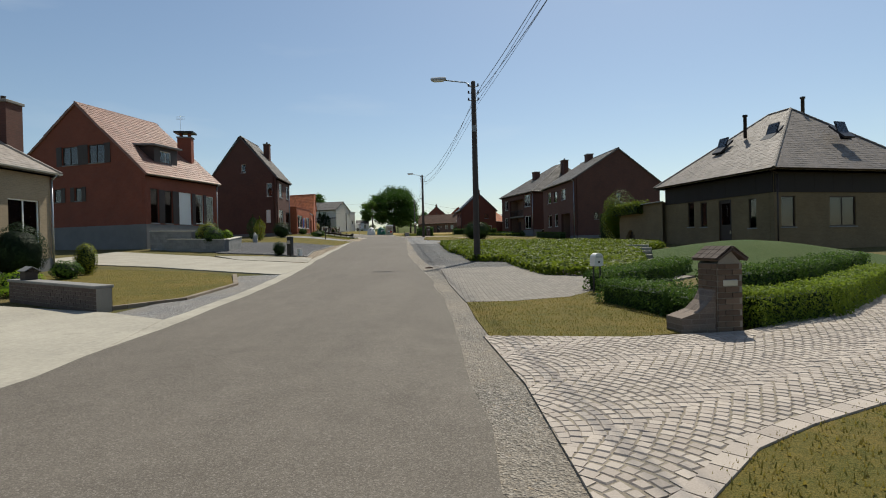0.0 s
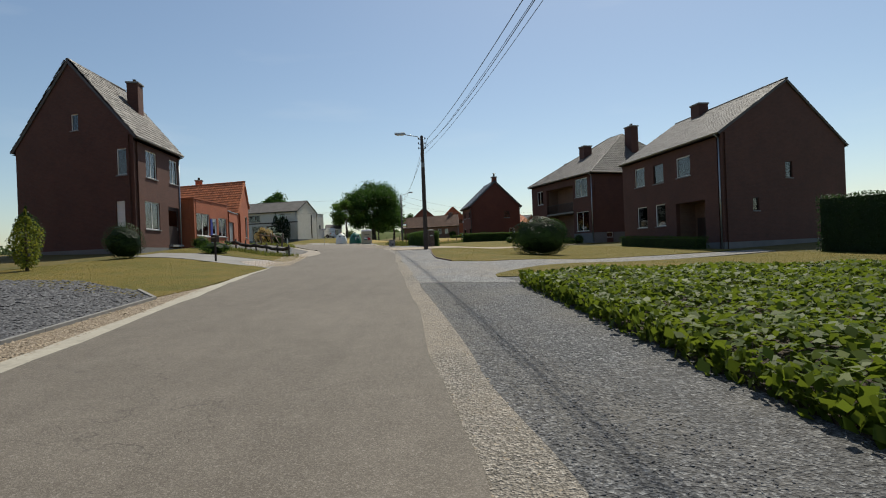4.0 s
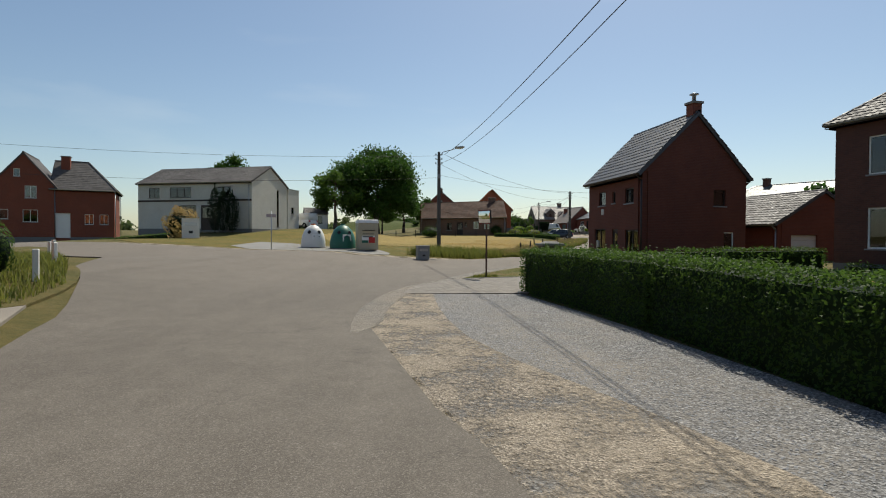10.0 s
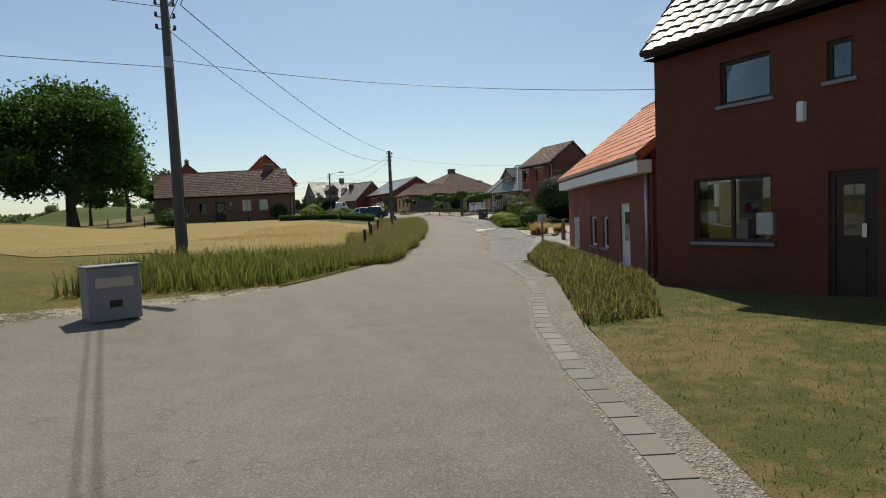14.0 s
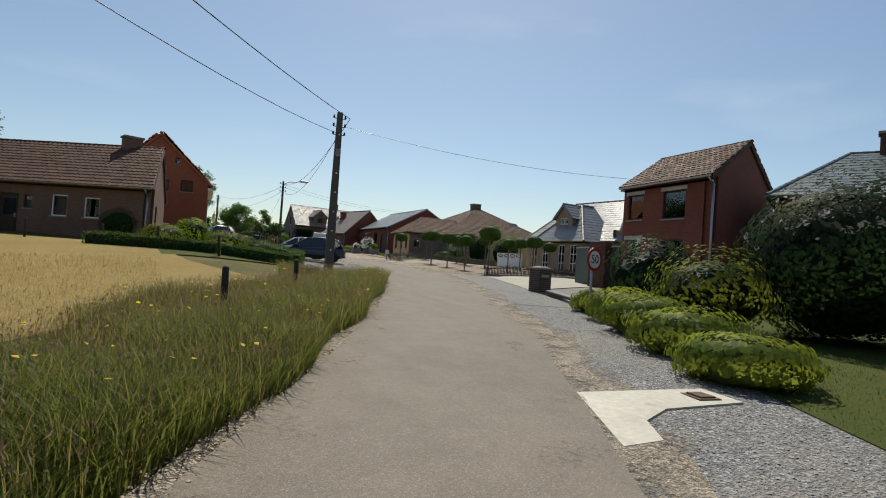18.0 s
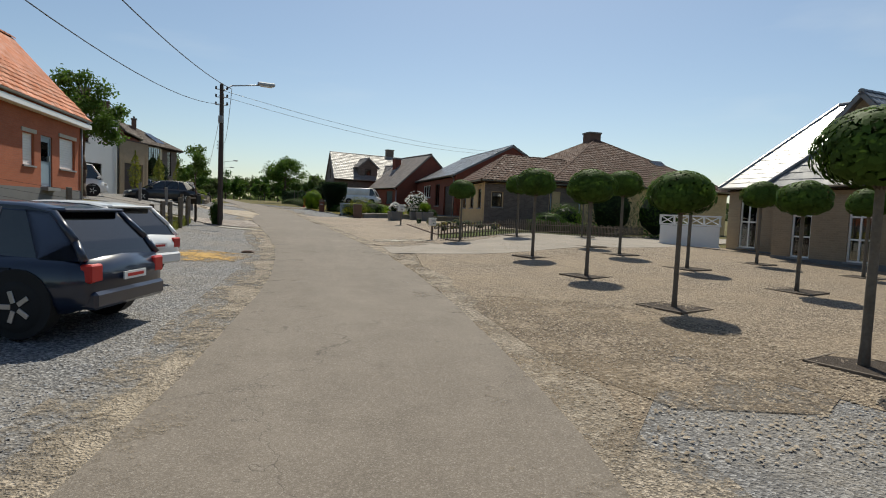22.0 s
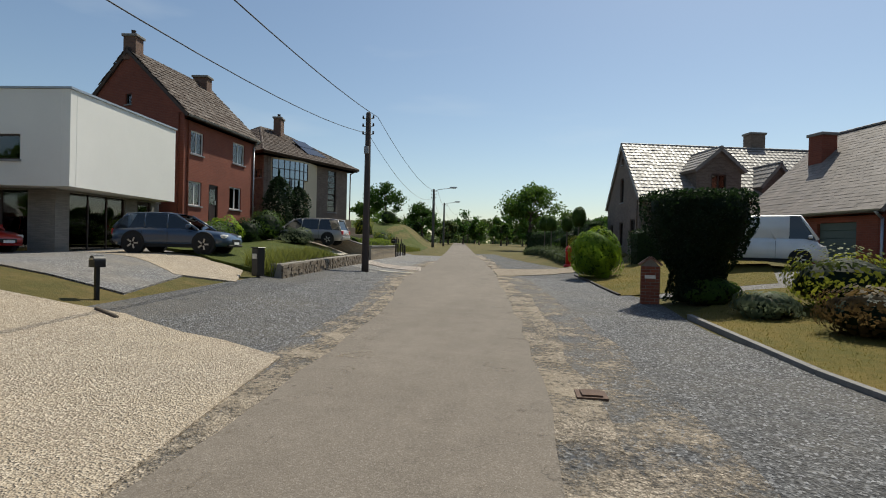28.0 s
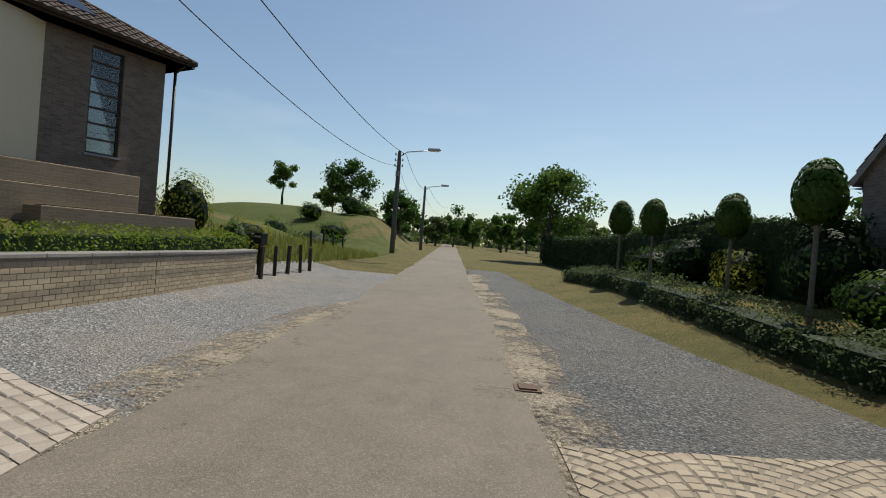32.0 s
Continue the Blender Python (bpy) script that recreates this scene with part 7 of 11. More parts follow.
th, o, W = house("hipped_house", [(21, 190), (22.5, 175.5), (38, 178), (37, 192)], 5.4, 8.3, 12.3, BR_YELLOW, T_BROWN, "yellow brick bungalow with a broad hipped brown roof",
                 {1: [(1.2, 2.0, .8, 1.9, "b12"), (4, 5, .8, 1.9, "b12"), (8, 9, .8, 1.9, "b12")]}, hip=(7, 7), plinth=0)
chimney(th, o, 29.6, 184.2, 11.6, 12.9, 1.0, 1.0, BR_BROWN, 5, pots=0)
skylight(th, o, (33.5, 180.9, 10.3), (.98, .15, 0), (-.1, .8, .55), 1.2, .9)
th, o, W = house("long_brick_house", [(18.1, 201.7), (18.9, 187.1), (30, 189.5), (29, 203.5)], 5.6, 9.15, 12.0, BR_RED, T_SHINY, "red brick house with a shiny dark roof", slate=True, opens=
                 {0: [(3.4, 6.2, 1.8, 3.0, "c3"), (8, 9.5, 1, 3.0, "b2"), (11, 13.6, .2, 2.7, "gK")]}, plinth=.2)
th, o, W = house("low_roof_house", [(13.7, 206.9), (15.9, 200), (24, 203), (21.8, 210)], 6.0, 8.4, 12.2, BR_RED, T_SLATE, "low red brick house with a long slate roof", {0: [(4.2, 5.9, .7, 2.05, "gN"), (1, 2, .9, 1.9, "b1")]}, slate=True, plinth=0)
chimney(th, o, 16.9, 206.6, 9.9, 12.0, .7, .7, BR_RED, 20, pots=0)
th, o, W = house("dormer_house", [(9.9, 209.0), (21.1, 212.5), (20, 221), (8.9, 217.7)], 6.4, 9.5, 12.95, BR_GREY, T_LIGHT, "grey-beige brick house with dormers and glazed tiles",
                 {3: [(3.65, 4.5, 3.2, 4.6, "b1"), (3.8, 4.3, 5.35, 5.75, "b1"), (1.0, 1.8, .75, 2.05, "b1"), (3.6, 4.5, .75, 2.1, "b1"), (6.2, 7.3, .75, 2.15, "b2")], 0: [(.7, 1.6, 1.2, 2.1, "sW"), (3, 3.9, 1.2, 2.1, "sW"), (5.4, 6.1, 1.2, 2.05, "c1"), (7, 7.9, 1.2, 2.05, "c1")]}, plinth=0)
for p, ww, z in (((14.0, 211.0), 2.4, 12.2), ((17.0, 211.8), 1.7, 11.5), ((19.3, 212.5), 1.7, 11.5)):
    dormer(th, o, p, (.954, .3), ww, 9.0, z - 1.0, z, 3.2, BR_GREY, T_LIGHT, (.8, .8, z - 10.3, "b2"))
chimney(th, o, 17.2, 216.4, 12.6, 14.0, .9, .7, BR_GREY, 18, pots=0)
# left: modern houses, red brick house, curved house
th, o = block("white_cube_house", [(-5.8, 180.4), (-4.8, 183.8), (-12, 185.5), (-13, 182)], 6.3, 11.25, RENDER_W, "white rendered modern cube house",
              {0: [(.25, .85, 3.1, 4.2, "b1"), (.15, 2.0, .05, 1.9, "b3")], 3: [(1, 3, 3, 4.2, "b2"), (2, 6, .05, 2.1, "b4")]}, BLACK)
rods("downpipe", [((-4.7 - o.x, 183.55 - o.y, 0), (-4.7 - o.x, 183.55 - o.y, 4.9))], .05, BLACK, th)
block("", [(-4.75, 184.05), (-3.9, 187.2), (-11, 188.6), (-11.5, 185.6)], 6.3, 10.0, BR_BEIGE, "", {0: [(.5, 2.6, .05, 2.2, "gK")]}, BROWNP, par=th, o=o)
th = thing("white_box_house", -12, 196.5, "white rendered box storey over a dark brick ground floor", "house", z=6.3)
o = th.matrix_world.translation.copy()
block("", [(-8.5, 194.6), (-9.6, 200.6), (-17, 201), (-17, 193.2)], 9.1, 11.5, RENDER_W, "", {3: [(5.9, 7.0, .2, 1.0, "b1")]}, ZINC, par=th, o=o)
bm = bmesh.new()
bm.faces.new([bm.verts.new((x - o.x, y - o.y, 8.52 - o.z)) for x, y in ((-8.5, 194.6), (-9.6, 200.6), (-17, 201), (-17, 193.2))][::-1])
part("soffit", bm, RENDER_W, th)
block("", [(-9.9, 195.4), (-10.6, 200.9), (-17, 201.2), (-16.8, 194.4)], 6.3, 8.43, BR_STONE, "", {0: [(.6, 3.4, .05, 2.2, "b3"), (4.1, 5.0, .05, 2.2, "dK")], 3: [(1, 3, .05, 2.2, "b2"), (4, 6, .05, 2.2, "b2")]}, BR_STONE, par=th, o=o)
th, o, W = house("tall_brick_house", [(-9.8, 201.6), (-10.3, 208.2), (-18, 209.8), (-17.6, 203)], 7.2, 12.45, 15.8, BR_RED, T_UMBER, "two-storey red brick house with brown roof",
                 {0: [(.5, 1.5, 3.65, 4.7, "c2"), (4.1, 5.3, 3.75, 4.85, "c2"), (.4, 1.4, 1.3, 2.4, "c2"), (2.0, 2.8, .5, 2.4, "dK"), (3.85, 5.0, 1.35, 2.5, "c2")], 3: [(3.5, 3.9, 6, 6.5, "b1"), (5.2, 6.2, 3.7, 4.6, "w1")]}, plinth=.3)
chimney(th, o, -13.7, 202.7, 15.3, 16.5, .6, .6, BR_BROWN, 10)
chimney(th, o, -13.9, 208.0, 15.0, 16.2, .8, .6, BR_BROWN, 10, pots=0)
th, o, W = house("curved_house", [(-11.0, 209.7), (-8.6, 218.7), (-17.5, 221.5), (-19.5, 212.5)], 7.9, 12.3, 14.8, BR_GREY, T_UMBER, "beige brick house with tall curved glazed bay and solar panels",
                 {0: [(5.95, 6.85, 1.2, 4.1, "b17")], 3: [(7.0, 7.6, 2.9, 3.4, "b1"), (6.3, 7.0, 1.1, 1.9, "b1"), (3.5, 4.3, 1.1, 1.9, "b1")]}, hip=(3.8, 3.8), plinth=0, gut=BROWNP, overhang=.6)
wl = Wall(o, W[0], W[1], 7.9)
BAY_U, BAY_D, BAY_R = 2.7, -3.73, 4.28


def bay_strip(a0, a1, r0, r1, z0, z1, n=1):
    """A curved slab of the bay between two angles and radii."""
    bm = bmesh.new()
    rows = []
    for i in range(n + 1):
        a = radians(a0 + (a1 - a0) * i / n)
        rows.append([bm.verts.new(wl.m @ Vector((BAY_U + r * math.sin(a), BAY_D + r * math.cos(a), z))) for r, z in ((r0, z0), (r1, z0), (r1, z1), (r0, z1))])
    for p, q in zip(rows, rows[1:]):
        for k in range(4):
            bm.faces.new((p[k], p[(k + 1) % 4], q[(k + 1) % 4], q[k]))
    bm.faces.new(rows[0])
    bm.faces.new(rows[-1][::-1])
    bmesh.ops.recalc_face_normals(bm, faces=bm.faces[:])
    return bm


part("curved_bay", bay_strip(-29.4, 29.4, BAY_R - .3, BAY_R, -.9, 4.22, 28), RENDER_CREAM, th, "curved cream rendered bay")
bay = part("bay_window", bay_strip(-28.5, -28.2, BAY_R + .002, BAY_R + .05, 2.4, 4.1), BROWNP, th, "stepped dark-framed window round the bay")
for k, rows in enumerate((3, 5, 5, 4, 4, 3, 2)):
    a0 = -28.2 + 5.1 * k
    part("mullion", bay_strip(a0 + 4.75, a0 + 5.1, BAY_R + .002, BAY_R + .06, 4.1 - .56 * rows, 4.1), BROWNP, bay)
    for q in range(rows):
        z1 = 4.1 - .56 * q
        part("pane", bay_strip(a0, a0 + 4.75, BAY_R + .012, BAY_R + .022, z1 - .52, z1, 2), BAYGLASS, bay)
        part("transom", bay_strip(a0, a0 + 4.75, BAY_R + .002, BAY_R + .055, z1 - .56, z1 - .52, 2), BROWNP, bay)
rods("downpipe", [(wl.m @ Vector((1.75, .58, -.6)), wl.m @ Vector((1.75, .58, 1.9)))], .045, BROWNP, th)
for u0, u1, d0, d1, top in ((3.2, 6.4, .85, 1.75, .62), (2.5, 5.9, 1.76, 2.5, .08), (3.4, 7.0, 2.51, 3.2, -.36)):
    c = wl.m @ Vector(((u0 + u1) / 2, (d0 + d1) / 2, 0)) + o
    tr = thing("terrace_planter", c.x, c.y, "pale stacked brick terrace planter before a curved house", "planter", group="terrace planters", z=7.9)
    wt = Wall(tr.matrix_world.translation, W[0], W[1], 7.9)
    wt.part("wall", [(u0, u1, d0, d1, -2.2, top)], BR_BEIGE, tr, "", .01)
    wt.part("soil", [(u0 + .15, u1 - .15, d0 + .12, d1 - .12, top + .002, top + .02)], SOIL, tr)
chimney(th, o, -13.4, 215.6, 14.0, 15.6, .5, .9, BR_BROWN, 15)
for i in range(3):
    for j in range(2):
        u, v = .3 + .13 * i, .3 + .24 * j
        e = Vector((-11.3, 209.8, 12.3)).lerp(Vector((-8.9, 218.7, 12.3)), .38 + u * .6)
        top = Vector((-13.4, 216.2, 14.8))
        p = e.lerp(top, v)
        upv = (top - e).normalized()
        t = Vector((.26, .965, 0))
        n = t.cross(upv)
        n = n if n.z > 0 else -n
        m = Matrix(((t.x, upv.x, n.x, p.x - o.x + n.x * .1), (t.y, upv.y, n.y, p.y - o.y + n.y * .1), (t.z, upv.z, n.z, p.z - o.z + n.z * .1), (0, 0, 0, 1)))
        boxed("solar_panel", (-.4, .4, -.5, .5, 0, .04), SOLAR, th, "", .005, m)

# ---- street furniture ----
def wire(a, b, sag=.5, r=.011):
    cu = bpy.data.curves.new("overhead_wire", "CURVE")
    cu.dimensions = "3D"
    cu.bevel_depth, cu.bevel_resolution = r, 1
    sp = cu.splines.new("POLY")
    n = 20
    sp.points.add(n)
    a, b = Vector(a), Vector(b)
    for i in range(n + 1):
        u = i / n
        p = a.lerp(b, u)
        sp.points[i].co = (p.x, p.y, p.z - 4 * sag * u * (1 - u), 1)
    cu.materials.append(BLACK)
    ob = new("overhead_wire", cu)
    return tagged(ob, "thin black overhead wire strung between poles", "wire", "overhead wires")


POLES = {}


def pole(key, x, y, z0, z1, material, label, lamp=None, r=(.15, .1), square=False, fittings=True):
    th = thing("utility_pole", x, y, label, "pole", z=z0, group="utility poles")
    h = z1 - z0
    if square:
        p = boxed("shaft", (-.17, .17, -.13, .13, -.6, h), material, th, "", .02, taper=.62)
        for i in range(7):
            turned("bolt_hole", [(.035, 0), (.035, .01)], WHITE, th, n=8, m=Matrix.Translation((0, -.135 + .0008 * i * 8, .9 + i * .75)) @ Matrix.Rotation(radians(90), 4, "X"))
    else:
        turned("shaft", [(r[0], -.6), (r[0] * .97, .1), (r[1], h - .05), (r[1] * .7, h)], material, th, n=12)
    if fittings:
        for k in range(3):
            zz = h - .25 - .32 * k
            b = rods("bracket", [((-.22, 0, zz), (.22, 0, zz))], .018, ZINC, th, n=6)
            for sx in (-.22, .22):
                turned("insulator", [(.03, 0), (.045, .04), (.03, .08), (.04, .12)], BROWNP, b, n=8, m=Matrix.Translation((sx, 0, zz)))
        boxed("junction_box", (-.09, .09, -.2, -.1, h * .72, h * .72 + .3), GREYP, th, "", .015)
        rods("cable", [((r[0] + .005, 0, .2), (r[1] + .005, 0, h - .4))], .014, BLACK, th, n=6)
    if lamp:
        dx, dy = lamp
        d = Vector((dx, dy, 0))
        L = d.length
        u = d / L
        arm = rods("lamp_arm", [((0, 0, h - .35), tuple(u * L * .25 + Vector((0, 0, h - .05)))), (tuple(u * L * .25 + Vector((0, 0, h - .05))), tuple(u * L + Vector((0, 0, h + .12))))], .028, ZINC, th)
        m = Matrix.Translation(u * (L + .25) + Vector((0, 0, h + .13))) @ Matrix.Rotation(math.atan2(dy, dx), 4, "Z")
        hd = boxed("lamp_head", (-.36, .36, -.13, .13, -.02, .12), ZINC, arm, "grey lamp head", .04, m)
        boxed("lamp_lens", (-.25, .25, -.1, .1, -.06, -.021), LAMPGLASS, hd, "", .01, m)
    POLES[key] = Vector((x, y, z1))
    return th


pole(1, .12, 25.3, .7, 9.15, POLEW, "dark wooden utility pole with street lamp and wires", (-1.35, .1))
pole(2, -6.2, 67.25, 2.6, 10.3, POLEW, "dark wooden utility pole with street lamp beside a lawn", (-1.2, 0))
pole(3, -12, 111.4, 3.9, 10.9, POLE, "weathered utility pole with street lamp on the green", (1.3, -.8))
pole(4, 4, 141.3, 4.3, 10.6, POLE, "grey concrete utility pole with bolt holes", square=True)
pole(5, 4.25, 168.0, 5.1, 11, POLEW, "dark wooden utility pole with street lamp and ivy", (1.5, .3), r=(.1, .075))
pole(6, -1.5, 201.8, 6.2, 12.3, POLEW, "dark wooden utility pole beside a stone wall")
pole(7, -6.5, 233.5, 7.3, 12.5, POLE, "grey utility pole with street lamp beside a meadow", (1.7, .2))
pole(8, -9.6, 252, 7.4, 12.6, POLE, "distant grey utility pole with street lamp", (1.5, .2), fittings=False)
POLES[0] = Vector((5.6, -16, 8.6))
POLES[9] = Vector((-14.5, 285, 13.5))
POLES[10] = Vector((-62, 113, 11))
POLES[11] = Vector((-48, 101, 11))
for a, b in ((0, 1), (1, 2), (2, 3), (3, 4), (4, 5), (5, 6), (6, 7), (7, 8), (8, 9)):
    for k, dz in enumerate((-.2, -.85)):
        wire(POLES[a] + Vector((.2 + .2 * (1 - 2 * k), 0, dz)), POLES[b] + Vector((.2 + .2 * (1 - 2 * k), 0, dz)), .75 + .35 * k, .013 - .003 * k)
for k in (0, 1):
    wire(POLES[0] + Vector((.6 + .4 * k, 0, -.2)), POLES[1] + Vector((.22, 0, -.9 - .15 * k)), .4, .008)
    wire(POLES[1] + Vector((.2, 0, -.9 - .3 * k)), POLES[2] + Vector((.2, 0, -.9 - .3 * k)), .7, .008)
    wire(POLES[3] + Vector((0, 0, -.3 - 1.6 * k)), POLES[11] + Vector((0, 0, -.4 - 1.8 * k)), .6, .009)
wire(POLES[3] + Vector((0, 0, -1.7)), (-1, 103.5, 7.2), .3, .007)
wire(POLES[4] + Vector((0, 0, -.5)), (16.8, 137.5, 9.0), .4, .007)
wire(POLES[5] + Vector((.1, 0, -.3)), (23.5, 188.5, 11.4), .5, .008)
wire(POLES[5] + Vector((-.1, 0, -.5)), (23, 190.5, 11.4), .5, .008)
wire(POLES[5] + Vector((0, 0, -1)), POLES[5] + Vector((-.9, 2.5, -3.2)), .1, .008)
pole(11, -48, 101, 3.2, 10.8, POLEW, "distant dark wooden utility pole", fittings=False)


def letter_pillar(x, y, rz, w, d, h, brick, roof, label, capstep=False, limit=90):
    th = thing("letter_pillar", x, y, label, "letterbox", rz)
    boxed("core", (-w / 2, w / 2, -d / 2, d / 2, -.2, h), MORTAR, th)
    c = [(-w / 2, -d / 2), (w / 2, -d / 2), (w / 2, d / 2), (-w / 2, d / 2)]
    for i in range(4):
        masonry("brick", th, c[i], c[(i + 1) % 4], 0.02, h, brick, depth=0, limit=limit // 4, proud=.012)
    if capstep:
        boxed("cap", (-w / 2 - .07, w / 2 + .07, -d / 2 - .07, d / 2 + .07, h, h + .07), CONC_G, th, "", .01)
        boxed("cap_top", (-w / 2 + .02, w / 2 - .02, -d / 2 + .02, d / 2 - .02, h + .07, h + .13), CONC_G, th, "", .01, taper=.6)
    else:
        for s in (-1, 1):
            m = Matrix.Translation((0, 0, h + .22)) @ Matrix.Rotation(s * radians(35), 4, "Y")
            slab = boxed("cap", (-.02 if s > 0 else -w * .78, w * .78 if s > 0 else .02, -d / 2 - .08, d / 2 + .08, -.03, .0), roof, th, "", 0, m)
            for i in range(4):
                for j in range(3):
                    x0 = (w * .78) / 3 * j
                    u0, u1 = (x0, x0 + w * .27) if s > 0 else (-x0 - w * .27, -x0)
                    v0 = -d / 2 - .08 + i * (d + .16) / 4
                    boxed("cap_tile", (u0, u1, v0 + .004, v0 + (d + .16) / 4 - .004, .002 + .004 * (3 - j), .02 + .004 * (3 - j)), roof, slab, "", .004, m)
        bm = bmesh.new()
        for yy in (-d / 2, d / 2):
            bm.faces.new([bm.verts.new((sx, yy, zz)) for sx, zz in ((-w / 2, h), (w / 2, h), (0, h + .2))])
        part("cap_gable", bm, MORTAR, th)
    boxed("letter_slot", (-w * .3, w * .3, -d / 2 - .03, -d / 2 - .008, h * .68, h * .68 + .09), STEEL, th, "steel letter flap", .008)
    return th


lp = letter_pillar(3.47, 7.98, 10, .36, .44, .98, BROWNBRICK_P, T_UMBER, "brick letterbox pillar with a pitched tile cap")
bm = bmesh.new()
for sy in (-.2, .2):
    bm.faces.new([bm.verts.new((u, sy, v)) for u, v in ((-.17, -.15), (-.17, .66), (-.28, .46), (-.42, .33), (-.7, .24), (-.7, -.15))])
v0, v1 = ([v for v in q.verts] for q in bm.faces[:])
for i in range(6):
    bm.faces.new((v1[i], v1[i - 1], v0[i - 1], v0[i]))
bmesh.ops.recalc_face_normals(bm, faces=bm.faces[:])
part("flared_foot", bm, BR_GREY, lp, "brick foot sweeping down beside the pillar")
letter_pillar(-6.1, 73.25, 15, .42, .42, 1.25, DARKBRICK_P, T_SLATE, "dark brick letter pillar with a stepped grey cap", True)
letter_pillar(-8.15, 87.0, 10, .55, .5, 1.3, DARKBRICK_P, T_SLATE, "dark brick pillar with slate cap at a hedge end", True)
letter_pillar(8.55, 194.9, -8, .42, .4, .95, REDBRICK_P, T_RED, "red brick letter pillar with a tiled roof")
letter_pillar(11.15, 137.5, 12, .62, .5, .85, DARKBRICK_P, T_SLATE, "dark brick gate pillar with flat stone cap", True)


def mailbox(x, y, rz, w, d, h, top, material, label, post=WOODDARK, posts=1, round_top=False, z=None):
    th = thing("mailbox", x, y, label, "mailbox", rz, z=z)
    pr = .035 if posts == 1 else .016
    for i in range(posts):
        px = 0 if posts == 1 else (-w * .38 + w * .76 * i)
        boxed("post", (px - pr, px + pr, -pr, pr, -.3, top - h), post, th, "", .006)
    if round_top:
        bm = bmesh.new()
        prof = [(w / 2 * math.cos(a), max(0, math.sin(a)) * w / 2 + (h - w / 2)) for a in [math.pi * i / 12 for i in range(13)]]
        ring = [(w / 2, 0)] + prof + [(-w / 2, 0)]
        fr = [bm.verts.new((u, -d / 2, top - h + v)) for u, v in ring]
        bk = [bm.verts.new((u, d / 2, top - h + v)) for u, v in ring]
        bm.faces.new(fr)
        bm.faces.new(bk[::-1])
        for i in range(len(ring)):
            j = (i + 1) % len(ring)
            bm.faces.new((fr[i], bk[i], bk[j], fr[j]))
        bmesh.ops.recalc_face_normals(bm, faces=bm.faces[:])
        body = part("body", bm, material, th)
    else:
        body = boxed("body", (-w / 2, w / 2, -d / 2, d / 2, top - h, top), material, th, "", .015)
        boxed("lid", (-w / 2 - .012, w / 2 + .012, -d / 2 - .025, d / 2 + .01, top, top + .025), material, body, "", .006)
    boxed("flap", (-w * .36, w * .36, -d / 2 - .012, -d / 2 - .001, top - h * .38, top - h * .2), STEEL, body, "", .003)
    boxed("number_bar", (-w * .12, w * .12, -d / 2 - .006, -d / 2 - .0005, top - h * .75, top - h * .62), BLACK, body)
    return th


mailbox(2.8, 12.75, 20, .22, .2, .3, .95, PLASTIC, "white and black oval mailbox on two posts", BLACK, 2, True)
mailbox(-10.8, 31.6, -15, .28, .28, 1.05, 1.15, BLACK, "tall black letterbox column on a grey base", BLACK)
mailbox(-10.1, 31.2, -15, .22, .22, .42, .45, PLASTIC, "small white utility box beside slate gravel", GREYP)
mailbox(-15.1, 55, -20, .3, .2, .3, 1.2, BROWNP, "dark mailbox on a thin post", WOODDARK)
mailbox(-14, 62.3, -20, .3, .25, .45, .5, PLASTIC, "small white meter box at the lawn corner", GREYP)
mailbox(2.4, 115.2, 10, .28, .3, .3, 1.15, ZINC, "weathered letterbox on a wooden post", WOOD)
mailbox(1.7, 150.1, -15, .3, .25, .3, 1.0, BLACK, "black letterbox on a post in a hedge", BLACK)
mailbox(12.6, 163.9, 15, .22, .24, .28, .85, PLASTIC, "pale letterbox on a wooden post", WOOD)
mailbox(12.7, 173, 10, .28, .32, .36, 1.12, PLASTIC, "white letterbox on a brown post", WOOD)
mailbox(3.2, 168.4, -30, .36, .26, .36, 1.15, BLACK, "dark letterbox on a post beside a pole", WOODDARK)
mailbox(-1.25, 188.45, -20, .2, .18, .2, .76, BLACK, "black round-topped letterbox on a thin post", BLACK, 1, True)
mailbox(-1.9, 194.5, -20, .26, .25, .78, .85, BLACK, "black letter column beside a stone wall", BLACK)
mailbox(-5.5, 217.9, -10, .3, .25, .3, 1.2, BLACK, "dark letterbox on a post at a garden wall", BLACK)
mailbox(-31, 112.6, 30, 1.2, .5, 1.5, 1.55, PLASTIC, "white electrical street cabinet on the green", CONC_G)
mailbox(-12.8, 104.6, 25, .75, .4, .85, .9, GREYP, "grey utility box at the road junction", CONC_G)


def hydrant(x, y):
    th = thing("letter_post", x, y, "bright red cast iron letter post", "letter post")
    turned("base", [(.24, -.1), (.24, .06), (.16, .1)], REDP, th)
    turned("column", [(.15, .1), (.15, .74), (.18, .76), (.18, .86)], REDP, th)
    turned("dome", [(.18, .86), (.16, .95), (.09, 1.04), (.035, 1.06), (.035, 1.12)], REDP, th)


hydrant(6.62, 210.4)


def drain(x, y, rz, w=.3, d=.3):
    th = thing("street_drain", x, y, "rusty iron street drain grating in the ground", "drain", rz, group="street drains", z=gz(x, y) + .06)
    boxed("rim", (-w / 2, w / 2, -d / 2, d / 2, -.05, .0), RUST, th)
    for i in range(7):
        boxed("bar", (-w / 2 + .05 + i * (w - .1) / 7, -w / 2 + .08 + i * (w - .1) / 7, -d / 2 + .04, d / 2 - .04, .001, .018), RUST, th)


